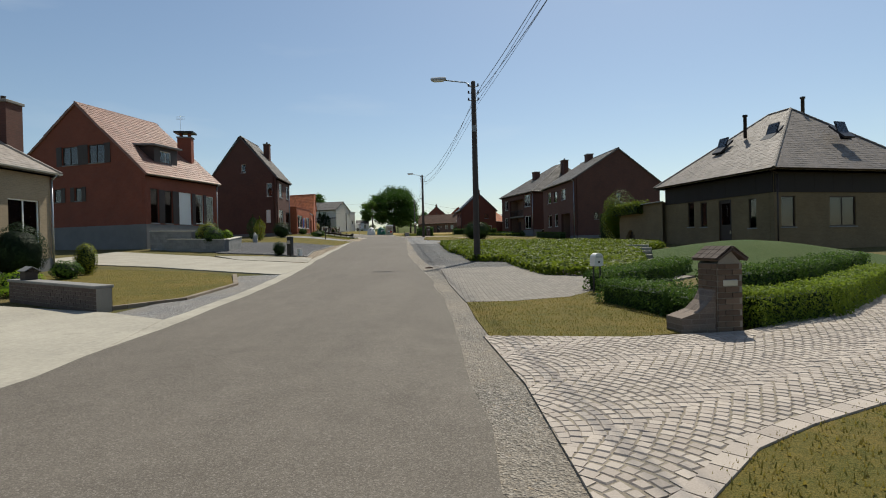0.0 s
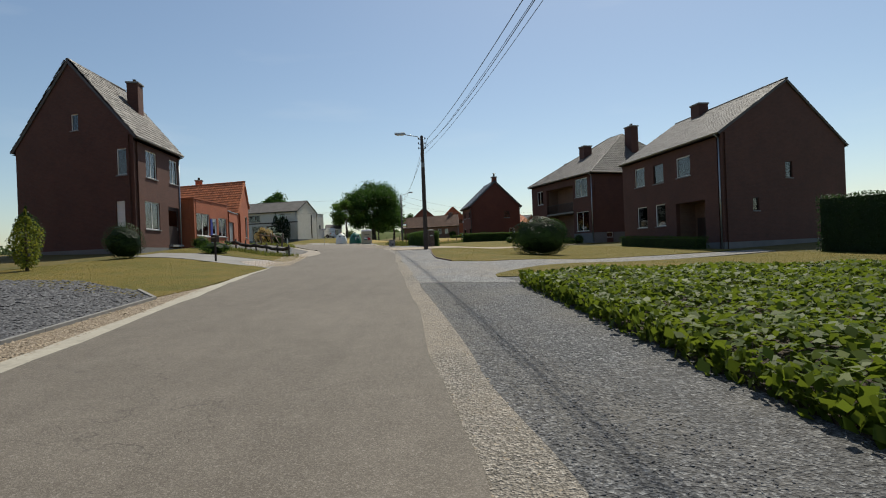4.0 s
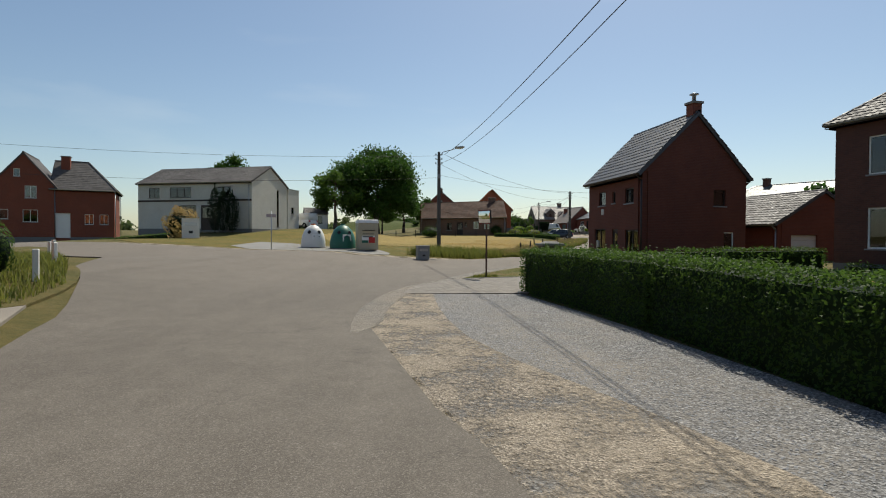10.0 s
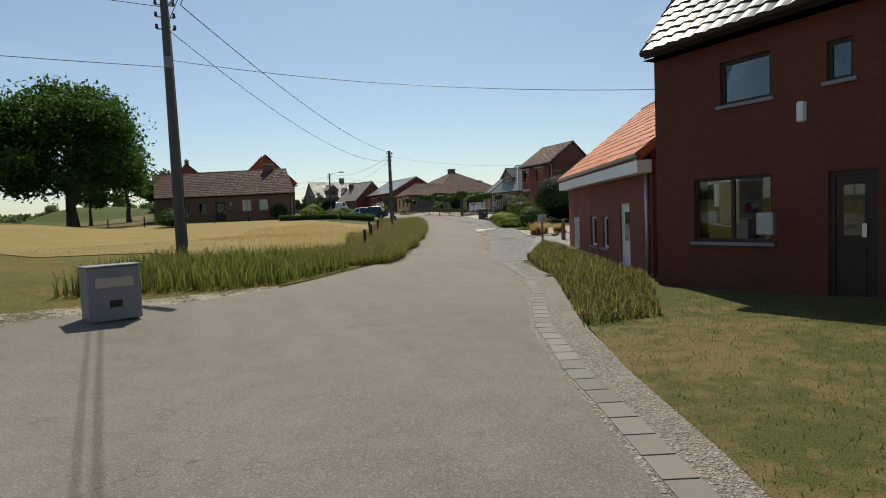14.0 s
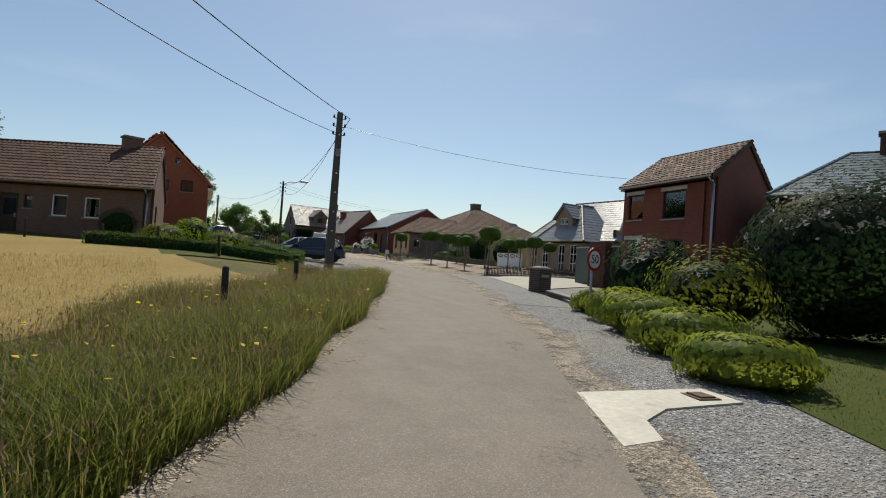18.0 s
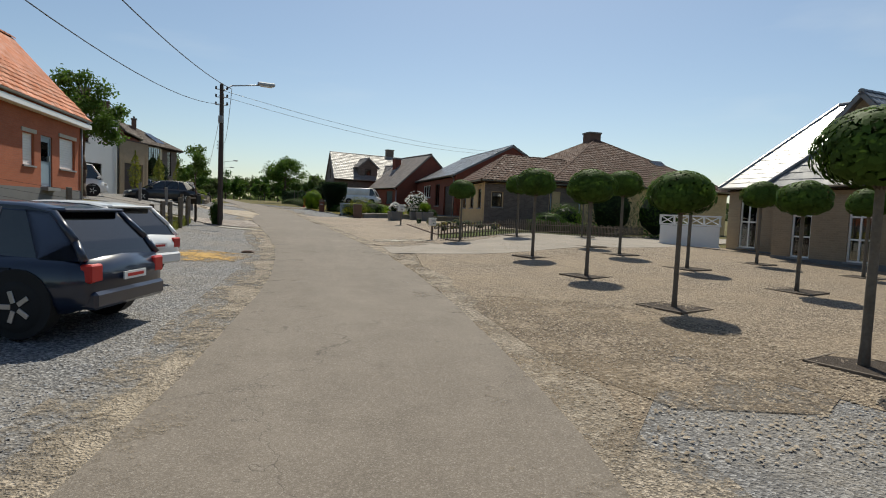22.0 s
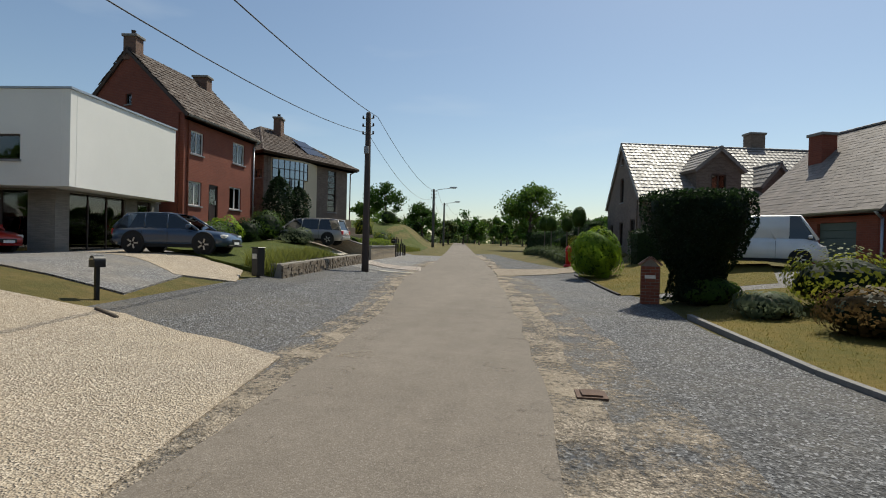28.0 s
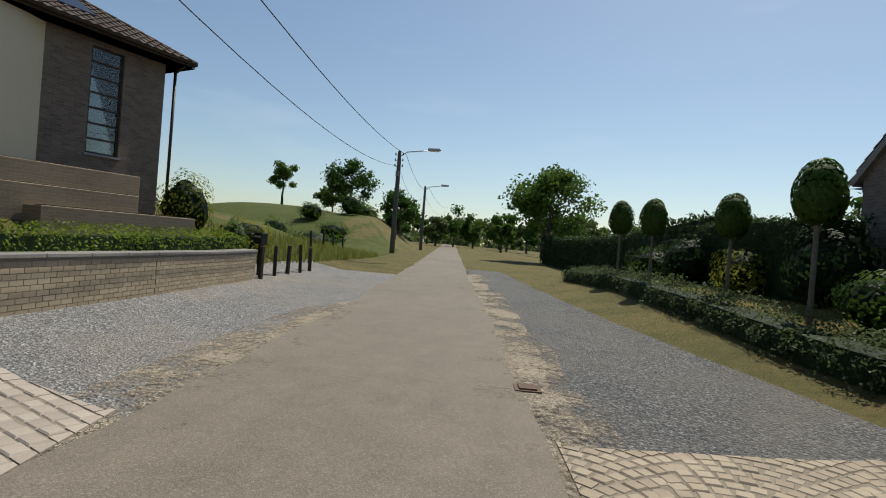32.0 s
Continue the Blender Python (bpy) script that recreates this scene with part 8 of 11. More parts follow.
for x, y, a in ((-1.8, 21.6, 8), (*at(108.6, 2.2), -25), (5.4, 124.62, -4), (6.81, 186.31, 5), (2.5, 210.2, 10), (6.6, 158.0, 0)):
    drain(x, y, a)
mh = thing("manhole_cover", 5.15, 142.75, "blue rectangular manhole cover in a pale concrete frame", "manhole cover", -20, z=gz(5.15, 142.75) + .06)
boxed("rim", (-.3, .3, -.2, .2, -.08, .0), CONC_G, mh, "pale concrete frame", .01)
boxed("lid", (-.23, .23, -.14, .14, .001, .014), BLUEGREY, mh, "blue painted lid", .004)
boxed("lifting_slot", (-.04, .04, -.1, -.08, .0145, .017), BLACK, mh)


def igloo(x, y, r, h, material, label, rz):
    th = thing("bottle_bank", x, y, label, "container", rz, "recycling containers")
    prof = [(r * .98, 0), (r, .12), (r * .985, h * .3), (r * .9, h * .55), (r * .7, h * .78), (r * .42, h * .93), (.12, h), (.001, h)]
    turned("shell", prof, material, th, n=28)
    turned("collar", [(.14, h - .03), (.14, h + .07), (.001, h + .07)], ORANGEP if material is PLASTIC else material, th, n=14)
    turned("foot", [(r * 1.03, 0), (r * 1.03, .07), (r * .98, .07)], CONC_G, th, n=28)
    for s in (-1, 1):
        m = Matrix.Rotation(radians(s * 28), 4, "Z") @ Matrix.Translation((0, -r * .82, h * .68)) @ Matrix.Rotation(radians(70), 4, "X")
        turned("drop_hole", [(.1, -.02), (.12, .03), (.09, .035), (.09, .0)], BLACK, th, n=14, m=m)
    lab = boxed("sticker", (-.28, .28, -r * .985, -r * .955, h * .28, h * .55), WHITE, th, "white information sticker", .003, Matrix.Rotation(radians(12), 4, "Z") @ Matrix.Rotation(radians(-6), 4, "X"))
    boxed("sticker_bars", (-.2, .2, -r * .993, -r * .986, h * .42, h * .47), BLACK, lab, "", 0, Matrix.Rotation(radians(12), 4, "Z") @ Matrix.Rotation(radians(-6), 4, "X"))


igloo(-20.3, 107.6, .8, 1.55, PLASTIC, "white igloo bottle bank with orange collar", 20)
igloo(-18.2, 107.0, .85, 1.6, PLASTIC_G, "dark green igloo bottle bank with sticker", 20)
cb = thing("clothing_bank", -16.5, 106.3, "beige metal clothing bank with sloped white top", "container", 20)
boxed("cabinet", (-.65, .65, -.5, .5, .05, 1.75), CREAM, cb, "", .03)
boxed("top", (-.68, .68, -.53, .53, 1.75, 1.98), WHITE, cb, "", .03, taper=.9)
boxed("hatch", (-.5, .5, -.53, -.5, 1.25, 1.6), CREAM, cb, "", .01)
boxed("hatch_handle", (-.4, .4, -.58, -.53, 1.28, 1.32), BLACK, cb, "", .01)
lb = boxed("label_plate", (-.42, .42, -.512, -.5, .5, .95), WHITE, cb, "white label plate with plain coloured shapes", .003)
boxed("label_green", (-.42, .0, -.518, -.512, .5, .66), PLASTIC_G, lb)
boxed("label_red", (.02, .42, -.518, -.512, .5, .86), REDP, lb)
boxed("label_bar", (-.36, .3, -.522, -.519, .86, .92), BLACK, lb)
boxed("text_bars", (-.35, .35, -.506, -.5, 1.05, 1.09), BLACK, cb)

tm = thing("traffic_mirror", -9.7, 91.75, "rectangular traffic mirror with red and black rim on a brown post", "traffic mirror", 131)
boxed("post", (-.028, .028, -.028, .028, -.3, 2.05), RUST, tm, "", .01)
mm = Matrix.Translation((0, .1, 2.32)) @ Matrix.Scale(.56, 4) @ Matrix.Rotation(radians(-3), 4, "X")
rim = boxed("rim", (-.62, .62, -.05, .03, -.48, .48), BLACK, tm, "", .05, mm)
for i in range(6):
    for zz in (-.445, .445):
        boxed("reflector_stripe", (-.54 + i * .19, -.46 + i * .19, .031, .036, zz - .03, zz + .03), REDP, rim, "", 0, mm)
bm = bmesh.new()
n = 14
vv = [[bm.verts.new(mm @ Vector((-.53 + 1.06 * i / n, .034 + .07 * (1 - ((i / n - .5) * 2) ** 2) * .5 + .05 * (1 - ((j / n - .5) * 2) ** 2) * .5, -.39 + .78 * j / n))) for j in range(n + 1)] for i in range(n + 1)]
for i in range(n):
    for j in range(n):
        bm.faces.new((vv[i][j], vv[i][j + 1], vv[i + 1][j + 1], vv[i + 1][j]))
bmesh.ops.recalc_face_normals(bm, faces=bm.faces[:])
part("mirror_face", bm, MIRROR, rim, "convex mirror glass", True)

sg = thing("speed_sign", 8.8, 131.3, "round speed limit sign with red ring on a grey post", "road sign", 182 + 14)
turned("post", [(.035, -.3), (.035, 1.72)], ZINC, sg, n=10)
ms = Matrix.Translation((0, .05, 1.42)) @ Matrix.Rotation(radians(-90), 4, "X")
ds = turned("plate", [(.29, 0), (.29, .02)], REDP, sg, n=32, m=ms, smooth=False)
turned("white_disc", [(.215, .0205), (.215, .024)], WHITE, ds, n=32, m=ms, smooth=False)
tx = bpy.data.curves.new("numerals", "FONT")
tx.body, tx.size, tx.align_x, tx.align_y, tx.extrude = "50", .3, "CENTER", "CENTER", .002
tx.materials.append(BLACK)
nu = new("numeral", tx)
nu.parent = sg
nu.matrix_local = Matrix.Translation((0, .078, 1.42)) @ Matrix.Rotation(radians(180), 4, "Z") @ Matrix.Rotation(radians(90), 4, "X")

tp = thing("thin_post", -21.8, 103.6, "thin metal post on the green", "post")
turned("shaft", [(.03, -.2), (.03, 2.3)], ZINC, tp, n=8)
boxed("sign_plate", (-.3, .3, -.02, .02, 1.95, 2.15), ZINC, tp, "", .005)


def posts(line, n, h, r, material, label, group, square=False, wires=0, jitter=.05, cat="fence post", lean=3):
    """Fence posts along a line; each is a thing, wires run between them."""
    rr = random.Random(int(line[0][0] * 10) + 77)
    pts = []
    segs = [Vector(p) for p in line]
    tot = sum((b - a).length for a, b in zip(segs, segs[1:]))
    for i in range(n or len(segs)):
        s = tot * i / max(1, n - 1) if n else sum((b - a).length for a, b in zip(segs[:i + 1], segs[1:i + 1]))
        for a, b in zip(segs, segs[1:]):
            if s <= (b - a).length + 1e-6:
                p = a.lerp(b, s / (b - a).length)
                break
            s -= (b - a).length
        x, y = p.x + rr.uniform(-jitter, jitter), p.y + rr.uniform(-jitter, jitter)
        th = thing("fence_post", x, y, label, cat, rr.uniform(0, 90), group)
        m = pose(0, 0, 0, rr.uniform(-lean, lean), rr.uniform(-lean, lean), 0)
        hh = h * rr.uniform(.92, 1.08)
        if square:
            boxed("shaft", (-r, r, -r, r, -.4, hh), material, th, "", r * .2, m)
        else:
            turned("shaft", [(r, -.4), (r, hh - .03), (r * .7, hh)], material, th, n=9, m=m)
        pts.append(Vector((x, y, gz(x, y))))
    for k in range(wires):
        z = h * (.35 + .6 * k / max(1, wires - 1))
        for a, b in zip(pts, pts[1:]):
            w = wire(a + Vector((0, 0, z)), b + Vector((0, 0, z)), .02, .004)
            tagged(w, "thin wire between low fence posts", "wire", "fence wires")


posts([(-5.3, 116.8), (-3.95, 120.5), (-3.1, 123.5), (-1.95, 126.1), (.3, 130.2), (2.0, 134.6)], 0, .92, .06, WOODDARK, "short weathered wooden fence post in tall grass", "meadow fence posts", lean=6)
posts([(-22, 150.5), (-4.5, 147.2), (0, 144)], 9, .9, .05, WOODDARK, "thin dark fence post before the farmhouse", "farm fence posts")
posts([(4.1, 158.8), (3.6, 162.9), (3.4, 167), (2.5, 169.3)], 7, 1.05, .055, WOOD, "wooden post of a low wire fence", "wire fence posts", True, 4, lean=1)
posts([(4.1, 158.8), (.2, 158.9)], 3, 1.05, .055, WOOD, "wooden post of a low wire fence", "wire fence posts", True, 4, lean=1)
posts([(1.2, 177.4), (-.3, 177.2), (-1.3, 176.5)], 3, 1.0, .07, CONC_G, "grey concrete bollard in a gravel yard", "bollards", True, lean=1, cat="bollard")
posts([(-8.5, 227.4), (-9.2, 230.1), (-10.5, 236)], 4, 1.0, .06, WOODDARK, "dark wooden meadow fence post", "hill fence posts")
posts([(-5.2, 217.5), (-5.9, 222)], 5, .9, .05, WOODDARK, "dark wooden post of a low paling fence", "paling posts", True)
posts([(2.95, 114.4), (4.5, 115.8)], 2, 1.0, .07, WOOD, "thick wooden gate post", "gate posts", True, lean=1)
posts([(-20.6, 83.5), (-23.4, 88.0), (-29.2, 95.6)], 4, .75, .06, PLASTIC, "white reflector post at the road bend", "reflector posts", True, lean=1, cat="reflector post")
posts([(-19.9, 79.6), (-21.3, 81.6), (-23.4, 84.2)], 3, 1.2, .09, WOOD, "rough wooden post of a rustic fence", "rustic posts", lean=9)
for a, b in (((-19.9, 79.6, 4.2), (-21.3, 81.6, 4.5)), ((-21.3, 81.6, 4.4), (-23.4, 84.2, 4.7)), ((-20.2, 80.0, 3.6), (-21.2, 81.5, 4.6))):
    rl = rods("fence_rail", [(a, b)], .055, WOOD)
    tagged(rl, "rough wooden rail of a rustic fence", "fence rail", "rustic rails")

# dark log fence before the low brick house
lf = thing("log_fence", -16.2, 63.1, "low sagging black log fence on short posts", "fence")
lo = lf.matrix_world.translation
prev = None
for i in range(7):
    x, y = -18.8 + 5.1 * i / 6, 65 - 3.6 * i / 6
    rods("post", [((x - lo.x, y - lo.y, gz(x, y) - lo.z - .2), (x - lo.x, y - lo.y, gz(x, y) - lo.z + .72))], .05, WOODDARK, lf)
    p = (x - lo.x, y - lo.y, gz(x, y) - lo.z + .48 + .06 * math.sin(i * 2.3))
    if prev:
        bm = bmesh.new()
        mid = (Vector(prev) + Vector(p)) / 2 - Vector((0, 0, .06))
        rod(bm, prev, mid, .11, .09)
        rod(bm, mid, p, .09, .11)
        part("log", bm, WOODDARK, lf, "", True)
    prev = p


def picket(line, h, label, material=WOODDARK, gap=.13):
    th = thing("picket_fence", line[0][0], line[0][1], label, "fence")
    o = th.matrix_world.translation
    for a, b in zip(line, line[1:]):
        a, b = Vector(a), Vector(b)
        d = b - a
        n = int(d.length / gap)
        yaw = math.degrees(math.atan2(d.y, d.x))
        for i in range(n):
            p = a + d * (i + .5) / n
            boxed("picket", (-.025, .025, -.012, .012, -.05, h + .03 * math.sin(i * 5.1)), material, th, "", 0, pose(p.x - o.x, p.y - o.y, gz(p.x, p.y) - o.z + .03, 0, 0, yaw))
        for z in (h * .3, h * .78):
            rods("rail", [((a.x - o.x, a.y - o.y, gz(a.x, a.y) - o.z + z + .03), (b.x - o.x, b.y - o.y, gz(b.x, b.y) - o.z + z + .03))], .022, material, th, n=6)
    return th


picket([(13.1, 146.3), (17.4, 148.2), (21.7, 150.1), (24.3, 150.8)], .55, "low dark picket fence round a gravel square")
picket([(12.9, 164.4), (15.6, 164.9), (20, 167.4), (26, 170.6)], .6, "low brown picket fence before a garden", WOOD)
# white gates beside the glossy-roofed villa
wg = thing("garden_gate", 24.6, 164.9, "white panelled gate with a lattice top", "gate", -66)
boxed("panel", (-1.4, 1.4, -.02, .02, .06, .95), WHITE, wg, "", .005)
for z in (.04, .96, 1.36):
    boxed("rail", (-1.45, 1.45, -.035, .035, z, z + .07), WHITE, wg)
for i in range(5):
    boxed("stile", (-1.45 + .7 * i, -1.38 + .7 * i, -.034, .034, 1.03, 1.36), WHITE, wg)
    if i < 4:
        for q in (-1, 1):
            boxed("lattice_bar", (-.32, .32, -.018, .018, -.02, .02), WHITE, wg, "", 0, pose(-1.065 + .7 * i, .01 * q, 1.195, 0, q * 27, 0))
copy_thing(wg, pose(26.3, 153.4, gz(26.3, 153.4), 0, 0, -75))

# low walls
def low_wall(name, line, h, w, core, brick, label, limit=120, cap=None, bw=.22, bh=.065, jag=0.0, proud=.012, both=True):
    th = thing(name, line[0][0], line[0][1], label, "wall")
    o = th.matrix_world.translation
    lim = limit // (len(line) - 1)
    for a, b in zip(line, line[1:]):
        a, b = Vector(a), Vector(b)
        d = b - a
        t = d.normalized()
        n = Vector((t.y, -t.x)) * w / 2
        bm = bmesh.new()
        k = max(1, int(d.length / 1.5))
        vs = []
        for i in range(k + 1):
            p = a + d * i / k
            z = gz(p.x, p.y) - o.z
            vs.append([bm.verts.new(((p + s * n).x - o.x, (p + s * n).y - o.y, z + q)) for s, q in ((1, -.2), (1, h), (-1, h), (-1, -.2))])
        for r, s in zip(vs, vs[1:]):
            for j in range(3):
                bm.faces.new((r[j], s[j], s[j + 1], r[j + 1]))
        bm.faces.new(vs[0])
        bm.faces.new(vs[-1])
        bmesh.ops.recalc_face_normals(bm, faces=bm.faces[:])
        part("core", bm, core, th)
        if brick:
            masonry("stone" if jag else "brick", th, (a.x - o.x, a.y - o.y), (b.x - o.x, b.y - o.y), .0, h, brick, bw, bh, w, lim, both, proud,
                    lambda x, y: gz(x + o.x, y + o.y) - o.z, jag)
        if cap:
            m = max(1, int(d.length / .8))
            for i in range(m):
                p, q = a + d * i / m, a + d * (i + 1) / m
                c = (p + q) / 2
                yaw = math.degrees(math.atan2(d.y, d.x))
                l = d.length / m
                tilt = -math.degrees(math.atan2(gz(q.x, q.y) - gz(p.x, p.y), l))
                boxed("coping", (-l / 2 + .004, l / 2 - .004, -w / 2 - .05, w / 2 + .05, 0, .06), cap, th, "", .008, pose(c.x - o.x, c.y - o.y, gz(c.x, c.y) - o.z + h + .002, 0, tilt, yaw))
    return th


low_wall("brick_garden_wall", [(-11.4, 13.0), (-7.6, 10.8)], .5, .3, MORTAR, DARKBRICK_P, "low dark brick garden wall beside a drive", 140, CONC_G)
low_wall("planter_wall", [(-22.2, 38.7), (-17.0, 36.7), (-17.7, 40.4)], .85, .3, PLINTH, BLOCK_P, "grey block planter wall before a brick house", 64, CONC_W, .4, .18)
low_wall("planter_wall", [(-24.4, 40.2), (-20.4, 38.75)], 1.4, .3, PLINTH, BLOCK_P, "raised grey block planter wall with pale coping", 36, CONC_W, .4, .18)
low_wall("yard_wall", [(9.8, 132.5), (10.7, 136.1)], .15, .2, MORTAR, DARKBRICK_P, "very low dark brick yard wall", 120, CONC_G)
low_wall("stone_wall", [(-1.75, 195.2), (-2.5, 200.2), (-3.4, 205.9)], .42, .32, MORTAR, FIELDSTONE, "rough fieldstone retaining wall beside gravel", 300, None, .17, .085, .4, .035)
low_wall("brick_terrace_wall", [(-4.15, 209.2), (-4.6, 212.6), (-5.35, 217.2)], .72, .3, MORTAR, BEIGEBRICK_P, "beige brick garden wall with a clipped hedge on top", 280, CONC_G)
low_wall("brick_terrace_return", [(-10, 209.6), (-4.3, 209.15)], .72, .3, MORTAR, BEIGEBRICK_P, "beige brick garden wall return", 80, CONC_G)
low_wall("block_wall", [(11.3, 181.3), (17.4, 185.4), (22.6, 188.8)], .3, .2, MORTAR, BLOCK_P, "low decorative pale block wall", 150, CONC_W, .25, .22)
tw = thing("utility_bin", 10.9, 181.4, "dark brick bin store at a wall end", "bin")
boxed("body", (-.28, .28, -.25, .25, -.1, .95), BR_BROWN, tw, "", .01)
boxed("lid", (-.31, .31, -.28, .28, .952, 1.0), CONC_G, tw, "", .01)


def wheelie(x, y, rz, material, label):
    th = thing("wheelie_bin", x, y, label, "bin", rz)
    boxed("body", (-.24, .24, -.27, .27, .1, .92), material, th, "", .03, taper=1.12)
    boxed("lid", (-.29, .29, -.33, .31, .925, .99), material, th, "", .02)
    for s in (-1, 1):
        turned("wheel", [(.1, -.03), (.1, .03)], RUBBER, th, n=14, m=Matrix.Translation((s * .24, .27, .1)) @ Matrix.Rotation(radians(90), 4, "Y"))


wheelie(10.2, 185.1, 20, BLUEGREY, "blue-grey wheeled bin at a garden")


def planter(x, y, w, h, label, leaf, flower=None, rz=0, seed=1, pr=.5):
    th = thing("planter_pot", x, y, label, "planter", rz)
    boxed("pot", (-w * .42, w * .42, -w * .42, w * .42, 0.03, h), POT, th, "", .02, taper=1.18)
    boxed("soil", (-w * .44, w * .44, -w * .44, w * .44, h - .04, h + .002), SOIL, th)
    rods("stem", [((0, 0, h), (.03, 0, h + pr))], .03, BARK, th)
    p, d = shell(900, (0, 0, h + pr * .9), (pr, pr, pr * .8), seed, 1.2)
    leaves("foliage", p, d, .13, leaf, th, seed)
    if flower:
        p, d = shell(420, (0, 0, h + pr * .95), (pr * 1.05, pr * 1.05, pr * .86), seed + 1, 3, depth=.2)
        leaves("blossom", p, d, .12, flower, th, seed + 2, "clusters of white blossom", .9)


planter(13.0, 177.6, .8, .6, "square grey planter with a white-flowering shrub", L_DARK, PETAL, 10, 31, .3)
planter(14.8, 177.1, .85, .6, "square grey planter with a small leafy plant", L_LIME, None, 20, 32, .35)
planter(14.7, 179.8, .8, .6, "square grey planter with a pale rhododendron", L_DARK, PETAL, 0, 33, .68)


def rock(x, y, sx, sy, sz, seed, label, material=ROCK, group=""):
    bm = bmesh.new()
    bmesh.ops.create_icosphere(bm, subdivisions=3, radius=1)
    for v in bm.verts:
        k = 1 + .35 * noise.noise(v.co * 1.3 + Vector((seed, 0, 0))) + .12 * noise.noise(v.co * 3.7 + Vector((0, seed, 0)))
        v.co = Vector((v.co.x * sx * k, v.co.y * sy * k, v.co.z * sz * k + sz * .6))
    bm.normal_update()
    ob = part("rock", bm, material)
    ob.matrix_world = pose(x, y, gz(x, y) + .03, 0, 0, seed * 37)
    return tagged(ob, label, "rock", group)


rock(-19.0, 46.6, .26, .2, .55, 3, "upright pale garden stone on slate chippings")
for i in range(14):
    r = random.Random(i + 90)
    rock(13.6 + r.random() * 4.2, 168.2 + r.random() * 5.5, r.uniform(.12, .3), r.uniform(.1, .25), r.uniform(.03, .08), i, "grey rockery stone among small plants", FIELDSTONE, "rockery stones")
for i, (x, y) in enumerate(((4.4, 117.0), (4.0, 116.6), (5.2, 117.5))):
    rock(x, y, .16, .13, .1, 40 + i, "brown edging stone at a drive corner", FIELDSTONE, "corner stones")
# stepping slabs in the ground cover
for i in range(5):
    x, y = 7.0 + .62 * i, 22.6 + 2.5 * i
    st = boxed("garden_step", (-.65, .65, -.25, .25, -.25, .05), CONC, None, "", .012, None)
    st.matrix_world = pose(x, y, gz(x, y) + .2 + .04 * i, 0, 0, -24)
    tagged(st, "pale stone garden step among ground cover", "step", "garden steps")
# tree pits in the gravel square
PITS = [(14.1, 147.9), (14.0, 151), (14.2, 154.4), (14.4, 158.1), (13.6, 163.4), (18.2, 149.9), (17.7, 152.3), (17.5, 155.4), (17.3, 158.3), (17.5, 160.6), (16.2, 164.3), (20.2, 166.5), (22.6, 155), (21.6, 157.6)]
for x, y in PITS:
    th = thing("tree_pit", x, y, "square tree pit edged with timber, bare soil", "tree pit", 20, "tree pits")
    for s in range(4):
        boxed("edge_board", (-.42, .42, .39, .42, -.1, .065), WOOD, th, "", .005, Matrix.Rotation(s * math.pi / 2, 4, "Z"))
    boxed("soil", (-.39, .39, -.39, .39, -.1, .055), SOIL, th)
# concrete bags and debris
for x, y, l in ((-.6, 187.8, .5), (.2, 184.6, .45)):
    b = rods("timber_scrap", [((x, y, gz(x, y) + .07), (x + l, y - .12, gz(x + l, y) + .07))], .035, WOOD)
    tagged(b, "short piece of weathered timber on gravel", "timber")
# white silage bales far beyond the last house
for i in range(4):
    x, y = 8.5 + 1.5 * i, 268 + .4 * i
    bl = turned("silage_bale", [(.001, 0), (.66, 0), (.7, .08), (.7, 1.1), (.66, 1.18), (.001, 1.18)], PLASTIC, None, n=20)
    bl.matrix_world = pose(x, y, gz(x, y))
    tagged(bl, "white plastic-wrapped silage bale on grass", "bale", "silage bales")

